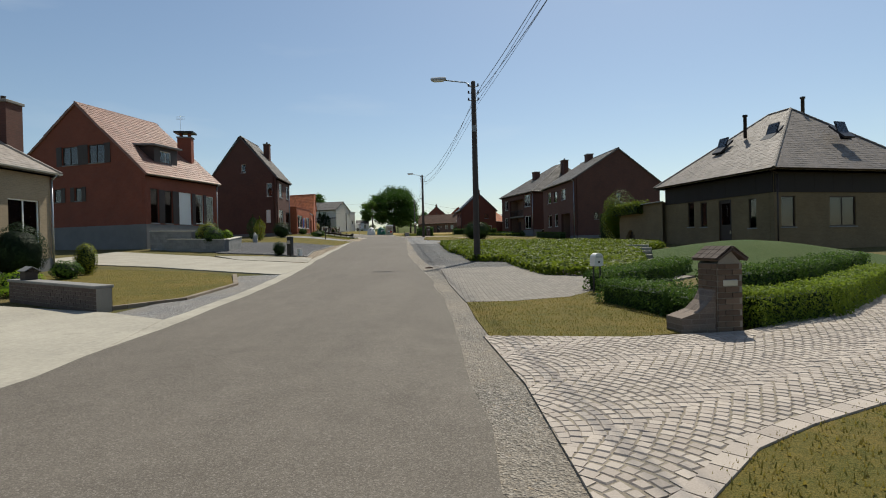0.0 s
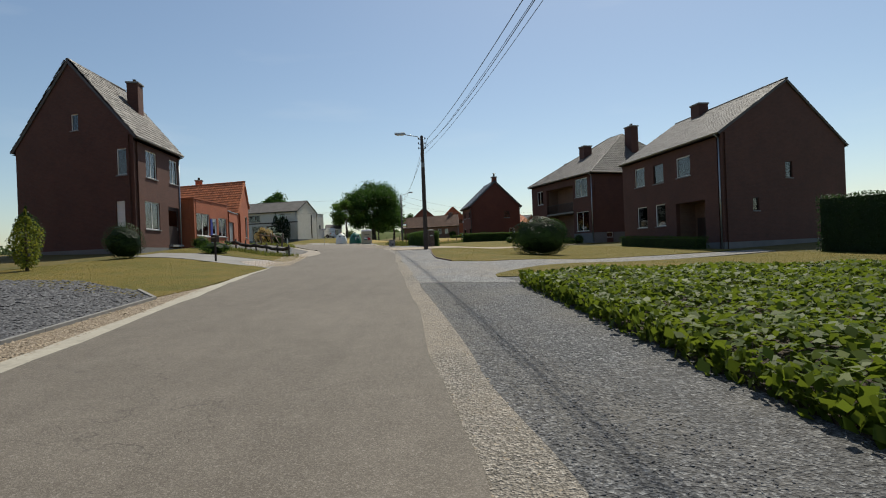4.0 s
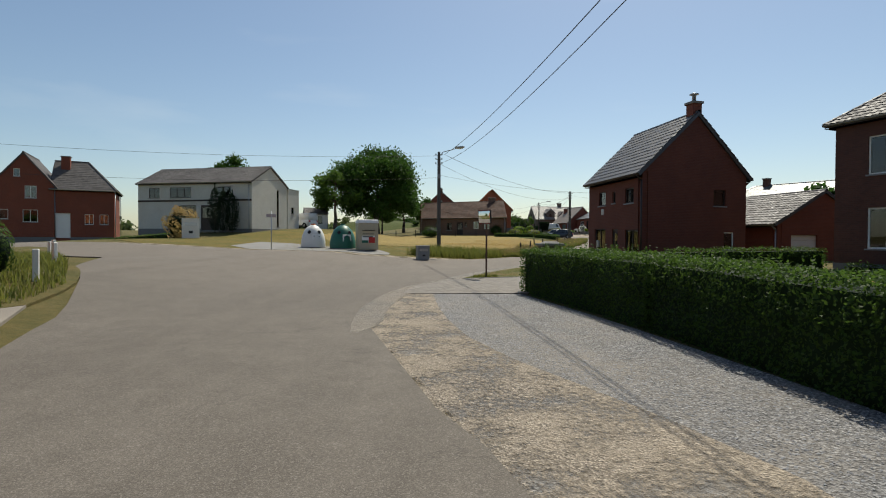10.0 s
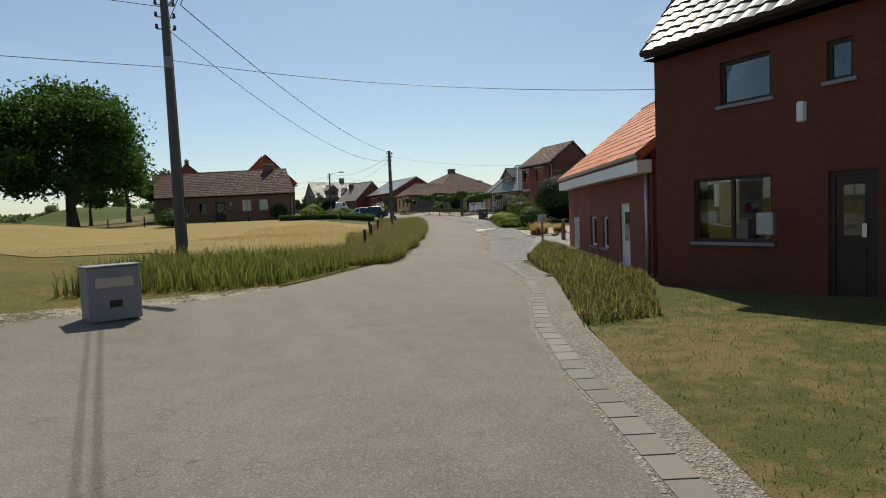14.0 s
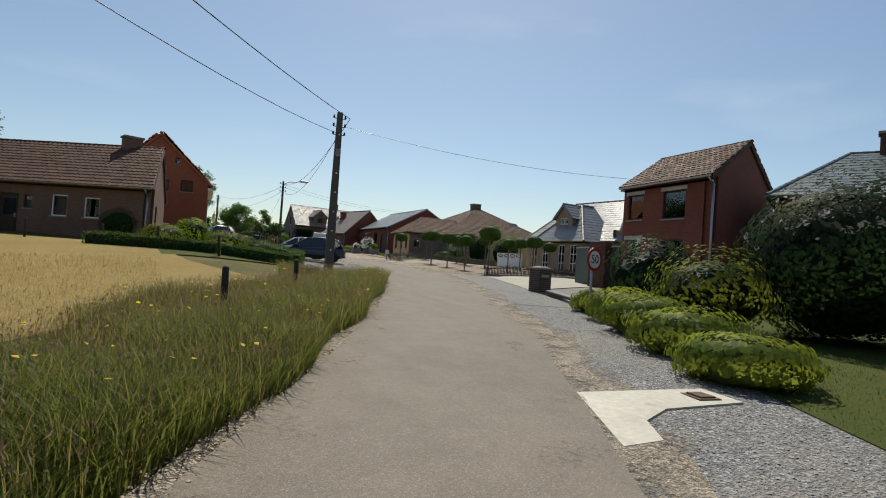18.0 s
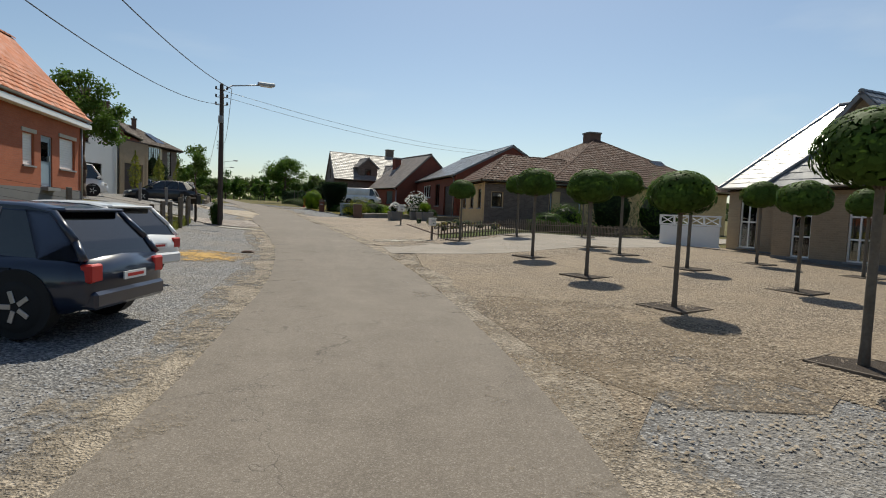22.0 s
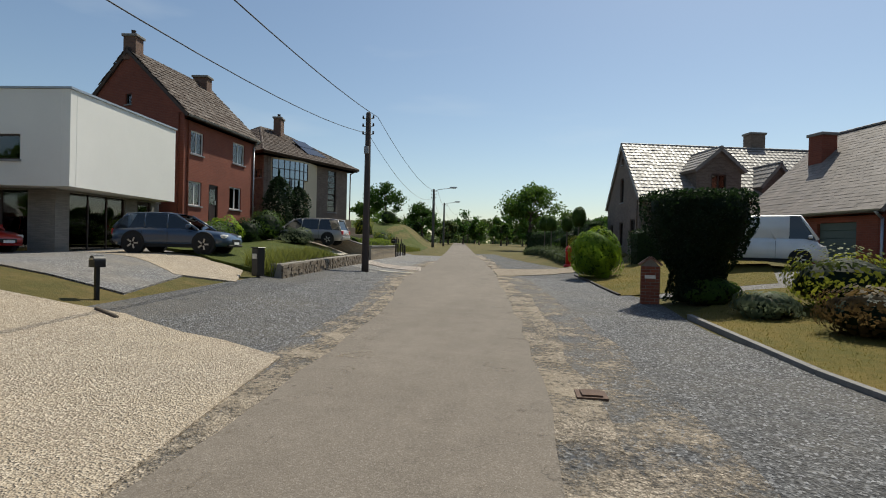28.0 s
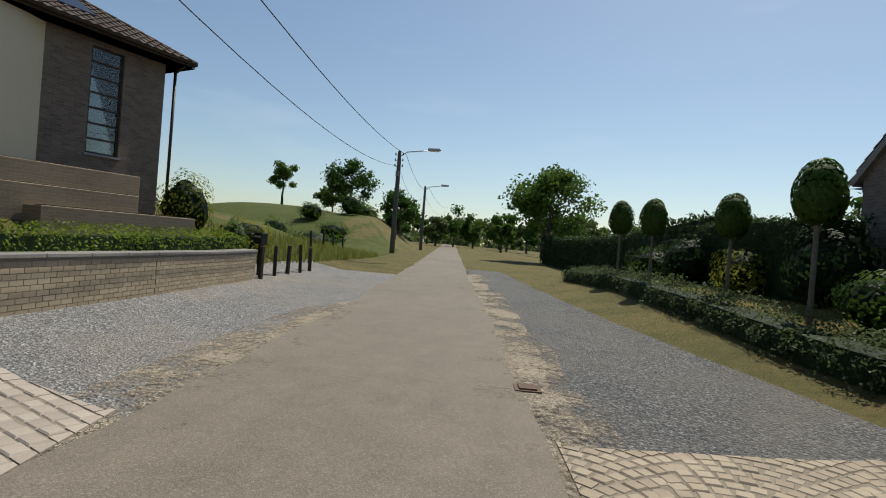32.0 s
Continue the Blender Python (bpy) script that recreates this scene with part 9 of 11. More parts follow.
# ---- plants ----
def hedge(name, line, w, h, leaf, label, per_m2=260, size=.075, wavy=.05, seed=1, z=None, core=None, sprigs=0, cat="hedge", group=""):
    """A clipped hedge along a line: a solid dark core standing in for the shade inside, and a skin of leaves."""
    th = thing(name, line[0][0], line[0][1], label, cat, group=group)
    o = th.matrix_world.translation
    g = np.random.default_rng(seed)
    P, N = [], []
    for a, b in zip(line, line[1:]):
        a, b = np.array(a, float), np.array(b, float)
        L = np.linalg.norm(b - a)
        t = (b - a) / L
        n = np.array([t[1], -t[0]])
        for face, area in (("l", L * h), ("r", L * h), ("t", L * w), ("e", w * h), ("f", w * h)):
            k = int(area * per_m2)
            u, v, q = g.random(k) * L, g.random(k), g.uniform(-1, 1, k)
            dep = g.random(k) ** 2 * .1
            bump = wavy * (np.sin(u * 3.1 + seed) + np.sin(u * 7.3 + v * 5) + np.sin(v * 9 + u * 2)) / 1.5
            if face in "lr":
                s = 1 if face == "l" else -1
                off, zz, nn = s * (w / 2 - dep + bump * .6), v * h, np.stack([np.full(k, n[0] * s), np.full(k, n[1] * s), np.full(k, .25)], 1)
                uu = u
            elif face == "t":
                off, zz, nn, uu = q * w / 2, h - dep + bump, np.tile([0, 0, 1.0], (k, 1)), u
            else:
                s = 1 if face == "e" else -1
                uu = (L - dep * .5 + bump * .3) if face == "e" else (dep * .5 + bump * .3)
                off, zz, nn = q * w / 2, v * h, np.tile([t[0] * s, t[1] * s, .2], (k, 1))
            xy = a + np.outer(uu, t) + np.outer(off, n) if not np.isscalar(off) else None
            zb = gzs(xy[:, 0], xy[:, 1]) if z is None else np.full(len(xy), z)
            P.append(np.stack([xy[:, 0] - o.x, xy[:, 1] - o.y, zb + zz - o.z], 1))
            N.append(nn)
        if sprigs:
            k = int(L * sprigs)
            u = g.random(k) * L
            xy = a + np.outer(u, t) + np.outer(g.uniform(-.45, .45, k) * w, n)
            for j in range(5):
                P.append(np.stack([xy[:, 0] - o.x, xy[:, 1] - o.y, (gzs(xy[:, 0], xy[:, 1]) if z is None else z) + h + .04 * j - o.z], 1))
                N.append(np.tile([0, 0, .4], (k, 1)))
        # solid core in dark leaf colour, added to block light through the hedge
        bm = bmesh.new()
        k = max(1, int(L / 1.0))
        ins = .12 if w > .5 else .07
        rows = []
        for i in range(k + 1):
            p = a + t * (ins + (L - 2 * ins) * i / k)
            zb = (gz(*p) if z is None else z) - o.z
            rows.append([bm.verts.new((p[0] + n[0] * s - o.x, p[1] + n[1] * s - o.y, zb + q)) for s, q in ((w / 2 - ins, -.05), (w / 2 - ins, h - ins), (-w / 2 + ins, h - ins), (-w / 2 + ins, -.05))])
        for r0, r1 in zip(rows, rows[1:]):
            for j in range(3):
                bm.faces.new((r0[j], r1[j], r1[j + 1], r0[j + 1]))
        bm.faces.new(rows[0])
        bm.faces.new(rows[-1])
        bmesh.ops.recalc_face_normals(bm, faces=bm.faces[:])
        part("shade_core", bm, core or L_DARK, th)
    leaves("foliage", np.concatenate(P), np.concatenate(N), size, leaf, th, seed, spread=.75)
    return th


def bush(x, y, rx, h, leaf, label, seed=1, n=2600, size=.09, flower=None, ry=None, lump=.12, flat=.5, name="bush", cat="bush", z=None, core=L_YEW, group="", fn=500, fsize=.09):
    th = thing(name, x, y, label, cat, group=group, z=z)
    ry = ry or rx
    c, rad = (0, 0, h * .5), (rx, ry, h * .55)
    # added core: dark leaf colour stands in for shade within the bush
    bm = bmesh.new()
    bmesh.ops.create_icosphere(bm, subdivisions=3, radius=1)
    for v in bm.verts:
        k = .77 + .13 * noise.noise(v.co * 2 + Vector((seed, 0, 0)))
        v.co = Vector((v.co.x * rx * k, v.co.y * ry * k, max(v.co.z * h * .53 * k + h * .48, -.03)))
    part("shade_core", bm, core, th)
    p, d = shell(n, c, rad, seed, 2.4, lump, .3)
    p[:, 2] = np.maximum(p[:, 2], .03 * h)
    leaves("foliage", p, d, size, leaf, th, seed, spread=.7)
    if flower:
        p, d = shell(fn, c, (rad[0] * .98, rad[1] * .98, rad[2] * .98), seed, 4, lump * .3, .15)
        p = p[p[:, 2] > h * .2]
        leaves("blossom", p, d[:len(p)], fsize, flower, th, seed + 5, "", .9)
    return th


def tree(x, y, h, r, leaf, label, seed=1, n=9000, size=.3, trunk=.25, base=.25, bark=BARK, tall=1.0, clumps=26, z=None, name="tree", group="", fill_=.5):
    """A tapered trunk with limbs, and a crown of leaf clumps with gaps."""
    th = thing(name, x, y, label, "tree", group=group, z=z)
    rr = random.Random(seed)
    bm = bmesh.new()
    top = h * .75
    prev, pr = Vector((0, 0, -.3)), trunk * 1.25
    pts = []
    for i in range(1, 8):
        p = Vector((rr.uniform(-.04, .04) * h * .3, rr.uniform(-.04, .04) * h * .3, top * i / 7))
        q = trunk * (1 - .85 * i / 7)
        rod(bm, prev, p, pr, q, 9)
        prev, pr = p, q
        pts.append(p)
    part("trunk", bm, bark, th, "", True)
    P, N = [], []
    cz, ch = h * (base + (1 - base) / 2), h * (1 - base) / 2
    bm = bmesh.new()
    for i in range(clumps):
        a = rr.uniform(0, math.tau)
        el = math.asin(rr.uniform(-.75, 1))
        k = rr.uniform(.45, .85)
        c = Vector((math.cos(a) * math.cos(el) * r * k, math.sin(a) * math.cos(el) * r * k, cz + math.sin(el) * ch * k * tall))
        s = pts[min(6, max(1, int(7 * (c.z - .25 * ch) / top)))] if c.z > 0 else pts[1]
        m = (s + c) / 2 + Vector((0, 0, .08 * h))
        rod(bm, s, m, trunk * .22, trunk * .14, 6)
        rod(bm, m, c, trunk * .14, trunk * .04, 6)
        cr = rr.uniform(.26, .42) * r
        p, d = shell(n // clumps, c, (cr, cr, cr * .8), seed * 31 + i, 1.0, .22, .75)
        P.append(p)
        N.append(d)
    part("limb", bm, bark, th, "", True)
    leaves("crown", np.concatenate(P), np.concatenate(N) * .6, size, leaf, th, seed, spread=1.0)
    return th


def globe_tree(x, y, label, rad=(.62, .62, .5), group="globe trees in the square"):
    th = thing("globe_tree", x, y, label, "tree", group=group)
    turned("trunk", [(.07, -.2), (.05, .3), (.045, 1.9), (.06, 2.15)], BARKPALE, th, n=9)
    rods("limb", [((0, 0, 1.9), (.35 * math.cos(a), .35 * math.sin(a), 2.3)) for a in np.arange(0, 6.2, .9)], .018, BARK, th, n=5)
    p, d = shell(3400, (0, 0, 2.3), rad, 5, 2.2, .07, .55, .3)
    leaves("crown", p, d, .12, L_TREE2, th, 5)
    return th


def column(x, y, h, r, leaf, label, seed, n=2200, size=.1, group="", name="columnar_tree"):
    th = thing(name, x, y, label, "tree", group=group)
    turned("trunk", [(.06, -.2), (.05, h * .5), (.015, h * .9)], BARK, th, n=8)
    g = np.random.default_rng(seed)
    z = g.random(n) ** .85
    a = g.uniform(0, 6.28, n)
    k = r * np.sin(np.clip(z * 1.05 + .06, 0, 1) * math.pi) ** .55 * g.uniform(.55, 1.05, n) * (1 + .2 * np.sin(a * 3 + z * 9))
    p = np.stack([k * np.cos(a), k * np.sin(a), h * (.06 + .94 * z)], 1)
    d = np.stack([np.cos(a), np.sin(a), np.full(n, .6)], 1)
    leaves("foliage", p, d, size, leaf, th, seed)
    return th


# near right: hedges, ground cover
hedge("box_hedge", [(3.9, 8.25), (5.7, 9.25), (9.6, 13.4)], .6, .55, L_BOX, "low clipped golden box hedge along a cobbled drive", 1700, .045, .04, 2)
hedge("box_hedge", [(2.75, 11.2), (3.45, 9.3), (3.6, 8.5)], .75, .5, L_HEDGE, "low dark box hedge behind a letterbox", 1500, .045, .06, 3)
hedge("box_hedge", [(2.9, 13.0), (5.2, 16.0), (6.8, 18.6)], .8, .5, L_HEDGE, "low dense hedge at the lawn bank", 1000, .055, .06, 4)
hedge("box_hedge", [(4.4, 10.3), (6.3, 11.5), (10.2, 15.4)], .8, .72, L_HEDGE, "second row of clipped box hedge behind a golden one", 1200, .05, .06, 6)
IVYP = fill(IVY, 240, 11, 72000)
gi = np.random.default_rng(12)
zi = gzs(IVYP[:, 0], IVYP[:, 1]) + .1 + .26 * gi.random(len(IVYP)) ** .6 + .08 * np.sin(IVYP[:, 0] * 2.1) * np.sin(IVYP[:, 1] * 1.7)
ivy = thing("ground_cover", 4, 30, "dense bed of bright green ground cover leaves", "ground cover", kind="stuff", z=0)
leaves("foliage", np.stack([IVYP[:, 0] - 4, IVYP[:, 1] - 30, zi], 1), np.tile([0, 0, 1.0], (len(IVYP), 1)), .125, L_IVY, ivy, 13, aspect=.8, spread=.45)
ge = np.random.default_rng(14)
ep, en = [], []
for (x0, y0), (x1, y1) in zip(IVY, IVY[1:] + IVY[:1]):
    L = math.hypot(x1 - x0, y1 - y0)
    k = int(L * 120)
    u = ge.random(k)
    x, y = x0 + (x1 - x0) * u + ge.normal(0, .07, k), y0 + (y1 - y0) * u + ge.normal(0, .07, k)
    ep.append(np.stack([x - 4, y - 30, gzs(x, y) + .03 + .3 * ge.random(k)], 1))
    en.append(np.tile([(y1 - y0) / L, -(x1 - x0) / L, .5], (k, 1)))
leaves("foliage_rim", np.concatenate(ep), -np.concatenate(en), .13, L_IVY, ivy, 15, aspect=.8, spread=.7)
bush(12.8, 48.9, 1.5, 4.0, L_IVY, "large leafy climbing shrub on a garden wall", 17, 5200, .16, lump=.28, core=L_TREE2)
hedge("climbing_plant", [(12.3, 48.4), (13.1, 43.2)], 1.1, .8, L_IVY, "leafy creeper spilling over a garden wall top", 220, .13, .14, 18, z=3.75)
hedge("box_hedge", [(14.2, 50), (13.2, 56.5)], 1.0, 2.6, L_DARK, "tall dark hedge behind the lawn", 130, .1, .07, 19)
bush(.3, 59.5, 1.5, 1.95, L_DARK, "large round evergreen bush on a dry lawn", 20, 14000, .075, lump=.07)
hedge("box_hedge", [(10.0, 62.2), (8.4, 71.5)], .8, .75, L_HEDGE, "low clipped hedge before a brick house", 300, .06, .05, 21)
hedge("box_hedge", [(7.4, 80.8), (4.8, 83.6), (1.6, 84.4)], .6, .45, L_BOX, "low curved box hedge in a front garden", 420, .05, .03, 22)
hedge("box_hedge", [(7.0, 82.6), (4.0, 92)], .6, .5, L_HEDGE, "low clipped box hedge along a villa", 360, .055, .03, 23)
for i, (x, y, r, h) in enumerate(((7.0, 80.2, .45, .9), (4.4, 84.0, .35, .6), (1.2, 84.6, .4, .65), (5.8, 82.8, .4, .7))):
    bush(x, y, r, h, L_HEDGE, "small clipped box ball in a front garden", 24 + i, 1400, .05, lump=.04, group="box balls")
hedge("privet_hedge", [(-6.0, 73.8), (-7.2, 80.5), (-8.55, 86.6)], 1.1, 1.22, L_HEDGE, "long clipped privet hedge along gravel", 900, .055, .05, 30, sprigs=7)
hedge("privet_hedge", [(-3.4, 90.2), (3.8, 93.4)], .7, 1.0, L_HEDGE, "clipped hedge beside a paved drive", 240, .07, .05, 31)
# left gardens
for i, (x, y, r, h, l) in enumerate(((-18.2, 37.4, .7, 1.2, L_HEDGE), (-19.2, 38.6, .8, 1.5, L_CONIFER), (-20.4, 40.2, .7, 1.0, L_HEDGE), (-21.6, 43.2, .8, 1.3, L_CONIFER), (-22.4, 45.6, .6, 1.4, L_DARK), (-18.6, 40.2, .5, .9, L_LIME))):
    bush(x, y, r, h, l, "rounded garden shrub in a raised planter", 40 + i, 1500, .08, z=gz(x, y) + .5, group="planter shrubs")
column(-20.0, 50.2, 2.3, .5, L_CONIFER, "small golden conifer in a front garden", 47)
column(-21.4, 52.0, 2.5, .55, L_DARK, "dark pointed conifer in a front garden", 48)
bush(-20.2, 56.5, .95, 1.7, L_DARK, "dark clipped ball bush before a brick house", 49, 3000, .07, lump=.05)
bush(-11.75, 32.4, .4, .85, L_DARK, "dark small bush beside a black letter column", 50, 1500, .06, lump=.06)
bush(-20.9, 66.0, .6, .8, L_HEDGE, "small shrub at a house corner", 51, 900, .08)
bush(-17.4, 60.2, .9, .7, L_HEDGE, "straggly low shrub on a dry lawn", 52, 900, .09, lump=.3)
bush(-21.4, 83.2, .5, 1.3, L_HEDGE, "upright shrub at a fence corner", 53, 1100, .08)
bush(-13.2, 15.2, .6, .6, L_LIME, "low leafy shrub behind a brick wall", 54, 1100, .08)
bush(-16.3, 18.7, .9, 2.0, L_YEW, "large dark clipped bush before a beige brick house", 56, 5200, .07, lump=.05)
bush(-14.7, 18.9, .5, .7, L_HEDGE, "low shrub between two clipped bushes", 57, 1200, .08)
bush(-15.2, 20.6, .42, 1.25, L_CONIFER, "golden clipped conifer on a small lawn", 58, 2600, .06, lump=.04)
bush(-12.2, 14.0, .5, .35, L_LIME, "low perennials behind a garden wall", 59, 900, .08)
lb2 = thing("letterbox_house", -10.75, 12.62, "small dark letterbox with pitched roof on a wall", "letterbox", -30, z=gz(-10.75, 12.62) + .565)
boxed("body", (-.16, .16, -.13, .13, 0, .2), WOODDARK, lb2, "", .01)
for q in (-1, 1):
    boxed("roof", (-.21, .21, -.01, .2, -.012, .012), PLINTH, lb2, "", .004, pose(0, 0, .31, 0, 0, 90 - 90 * q) @ pose(0, 0, 0, -32, 0, 0))
boxed("gable", (-.15, .15, -.05, .05, .2, .27), WOODDARK, lb2)
# the green and beyond
tree(-22.6, 155.0, 14.2, 6.9, L_TREE, "big round leafy tree beside the farmhouse", 60, 46000, .4, .5, .05, clumps=80)
tree(-27.5, 148, 8.5, 3.6, L_TREE2, "lighter green tree beside a white house", 61, 8000, .34, .3, .2)
tree(-44, 152, 11.5, 3.8, L_TREE, "tall tree behind a white house", 62, 7000, .4, .3, .3)
tree(-20.2, 174.5, 10, 3.6, L_TREE2, "tall tree with feathery light leaves near the farm", 63, 8000, .32, .3, .15)
for i, (x, y) in enumerate(((-37.6, 132.0), (-36.6, 131.8), (-35.4, 131.4))):
    column(x, y, 5.6 - .4 * i, .75, L_YEW, "dark columnar cypress before a white house", 65 + i, 2600, .16, "cypresses")
bush(-36.2, 121.5, 1.3, 2.9, L_STRAW, "drooping pale tree with feathery crown", 70, 2400, .22, lump=.3, name="weeping_tree", cat="tree")
hedge("green_hedge", [(-47, 124.5), (-37.5, 123.6)], 1.0, .75, L_HEDGE, "low clipped hedge across the green", 60, .14, .05, 71)
bush(-14.0, 147.3, 1.4, 1.5, L_HEDGE, "round shrub at the farm corner", 72, 1600, .12)
# tall grass verge
TG = strip(113, 143.5, lambda s: -4.9 + .5 * math.sin(s * .6), lambda s: EDGE_L(s) - .12 - .12 * math.sin(s * 1.3))
tg = fill(TG, 1500, 80, 150000)
tgh = .4 + .16 * np.sin(tg[:, 0] * 1.7 + tg[:, 1] * .6) * np.sin(tg[:, 1] * 1.3) + .08 * np.sin(tg[:, 0] * 5.1) * np.sin(tg[:, 1] * 4.3)
blades("tall_grass", tg, tgh, L_GRASS, None, 81, .0065, 1.3, .03, "tall green verge grass with seed heads")["category"] = "grass"
tg2 = fill(TG, 230, 82, 24000)
blades("tall_grass_dry", tg2, .52, L_DRY, None, 83, .004, .6, .03, "dry yellow stalks in the verge")["category"] = "grass"
g9 = np.random.default_rng(84)
sp = np.repeat(tg2, 2, 0)
leaves("seed_heads", np.stack([sp[:, 0] + g9.normal(0, .08, len(sp)), sp[:, 1] + g9.normal(0, .08, len(sp)), gzs(sp[:, 0], sp[:, 1]) + .3 + .24 * g9.random(len(sp))], 1), np.tile([1, 0, 0.], (len(sp), 1)), .065, L_SEED, None, 85,
       "pale grass seed heads", .22, "stuff", .3)["category"] = "grass"
blades("junction_tall_grass", fill([(-14, 106.2), (-9.9, 108.3), (-7.4, 111.2), (-6.2, 115), (-8.4, 114.5), (-12.5, 110.5)], 260, 86, 12000), .55, L_GRASS, None, 87, .012, .8, .03, "tall grass round the pole on the green")["category"] = "grass"
fl = fill(TG, 3, 88, 300)
leaves("yellow_flowers", np.stack([fl[:, 0], fl[:, 1], gzs(fl[:, 0], fl[:, 1]) + .55], 1), np.tile([0, 0, 1.], (len(fl), 1)), .05, PETAL_Y, None, 89, "small yellow verge flowers", 1, "stuff", .3)["category"] = "flowers"
# weeds by the annex, wire fence and walls
for k, (poly, h, m, d) in enumerate((([at(103, 1.8), at(103.5, 3.0), (-2.7, 103.6), (1.1, 112), (1.8, 114.3), at(113, 2.2), at(108, 2.2)], .17, L_WEED, 520),
                                     ([(4.15, 158.6), (3.3, 167.2), (3.0, 167.2), (3.85, 158.6)], .35, L_GRASS, 330),
                                     ([(-1.75, 195), (-2.5, 199.6), (-3.2, 202.6), (-4.2, 202.6), (-3.8, 199.4), (-3.0, 195.4)], .62, L_GRASS, 420),
                                     ([(-6.3, 219), (-7.4, 228), (-9.4, 240), (-12, 240), (-9.6, 228), (-8.6, 219.5)], .45, L_GRASS, 90),
                                     ([(-18.9, 80.4), (-20, 83.7), (-22.6, 87.4), (-28.9, 95.6), (-32, 95), (-24.6, 85.2), (-20.2, 79.8)], .3, L_GRASS, 150),
                                     ([(-13, 61.4), (-14, 62), (-18.6, 65.2), (-19.5, 64.4), (-14.4, 60.6)], .25, L_GRASS, 200),
                                     ([(-10.2, 91.2), (-9.2, 92), (-9.3, 92.5), (-10.2, 92)], .13, L_GRASS, 420))):
    blades("weeds", fill(poly, d, 90 + k, 15000), h, m, None, 100 + k, .012, .8, .03, "straggling weeds and grass at a wall foot")["category"] = "grass"
wp = fill([at(103, 1.8), at(103.5, 3.0), (-2.7, 103.6), (1.1, 112), (1.8, 114.3), at(113, 2.2), at(108, 2.2)], 330, 97, 12000)
blades("weeds_dry", wp, .24, L_DRY, None, 98, .005, .9, .03, "dry brown stalks among wall-foot weeds")["category"] = "grass"
leaves("weed_leaves", np.stack([wp[:, 0], wp[:, 1], gzs(wp[:, 0], wp[:, 1]) + .04 + .14 * np.abs(np.sin(wp[:, 0] * 7.3) * np.sin(wp[:, 1] * 5.1))], 1), np.tile([0, 0, 1.], (len(wp), 1)), .06, L_WEED, None, 96,
       "broad weed leaves at a wall foot", .55, "stuff", .6)["category"] = "weeds"
bush(1.0, 109.8, .35, .9, L_LIME, "leafy weed growing against a brick wall", 99, 300, .12, lump=.4, core=L_HEDGE)
# short grass on the lawns that the street passes
for k, (poly, n, m) in enumerate(((LAWN_R, 190, L_LAWN), (LAWN_R2, 120, L_LAWN), (LAWN_A, 160, L_LAWN), (LAWN_H2, 110, L_LAWN), (LAWN_D, 140, L_LAWN), (GR1, 420, L_LAWN), (LAWN_4, 230, L_MEADOW),
                                  ([(1.0, 1.5), (1.1, 2.9), (1.7, 3.7), (3.5, 4.8), (8, 8.4), (9, 4), (3, 1)], 420, L_LAWN), (LAWN_S, 120, L_LAWN), (LAWN_R3, 220, L_LAWN), (LAWN_BH, 130, L_LAWNG),
                                  ([(3.9, 158.9), (3.2, 167), (-1.2, 169), (-1.0, 161.5)], 170, L_LAWN), ([(5.4, 122), (10.5, 123), (13, 132), (9.5, 131), (7, 126)], 150, L_LAWNG),
                                  ([(6.6, 19.5), (9.5, 28), (12.4, 35), (16, 31), (14, 17)], 130, L_LAWNG), ([(-21.5, 102.8), (-12.8, 105.6), (-9, 109), (-9.5, 124), (-24, 118)], 40, L_LAWN))):
    cap = 34000
    blades("lawn_grass", fill(poly, n, 120 + k, cap), .038, m, None, 140 + k, .006, 1.0, .045, "short mown grass blades", bend=False)["category"] = "grass"
blades("hay_stubble", fill([at(114, -5.3), at(134, -5), (-2, 141), (-8, 140), (-12, 122)], 60, 160, 24000), .12, L_STRAW, None, 161, .01, 1.2, .045, "mown straw-yellow stubble", bend=False)["category"] = "grass"
# right side of the bend
for i, (x, y, r, h) in enumerate(((3.9, 117.9, .3, .7), (4.6, 118.5, .26, .6), (5.3, 118.1, .22, .5))):
    th = thing("ornamental_grass", x, y, "straw-coloured ornamental grass clump at a drive", "grass clump", group="ornamental grasses")
    gg = np.random.default_rng(170 + i)
    a, d = gg.uniform(0, 6.28, 700), r * np.sqrt(gg.random(700))
    blades("blades", np.stack([d * np.cos(a), d * np.sin(a)], 1), h, L_STRAW, th, 175 + i, .009, 1.1, kind="", z=np.zeros(700))
bush(6.35, 122.3, .85, 1.35, L_HEDGE, "clipped dark green ball bush on a lawn", 172, 4200, .055, lump=.03)
for i, (x, y, r) in enumerate(((6.2, 115.6, .42), (7.2, 116.4, .42), (5.4, 116.3, .3))):
    bush(x, y, r, .8, L_LIME, "small round standard shrub at a drive", 173 + i, 1200, .07, z=gz(x, y) + .45, group="standard shrubs")
for i, (x, y, w, h) in enumerate(((6.75, 125.2, .85, .6), (7.5, 126.9, .95, .7), (8.25, 128.6, .95, .75), (9.0, 130.2, .9, .7), (9.5, 131.8, .7, .6))):
    bush(x, y, w, h, L_JUNIPER, "spreading golden-green juniper along gravel", 180 + i, 3000, .12, lump=.2, group="junipers", core=L_HEDGE)
bush(12.6, 127.6, 2.1, 3.4, L_DARK, "large round rhododendron with pale fading blossom", 186, 12000, .12, PETAL_P, fn=260, fsize=.1)
bush(9.8, 128.6, 1.2, 1.7, L_CONIFER, "golden conifer shrub in a front garden", 187, 2400, .12, lump=.2)
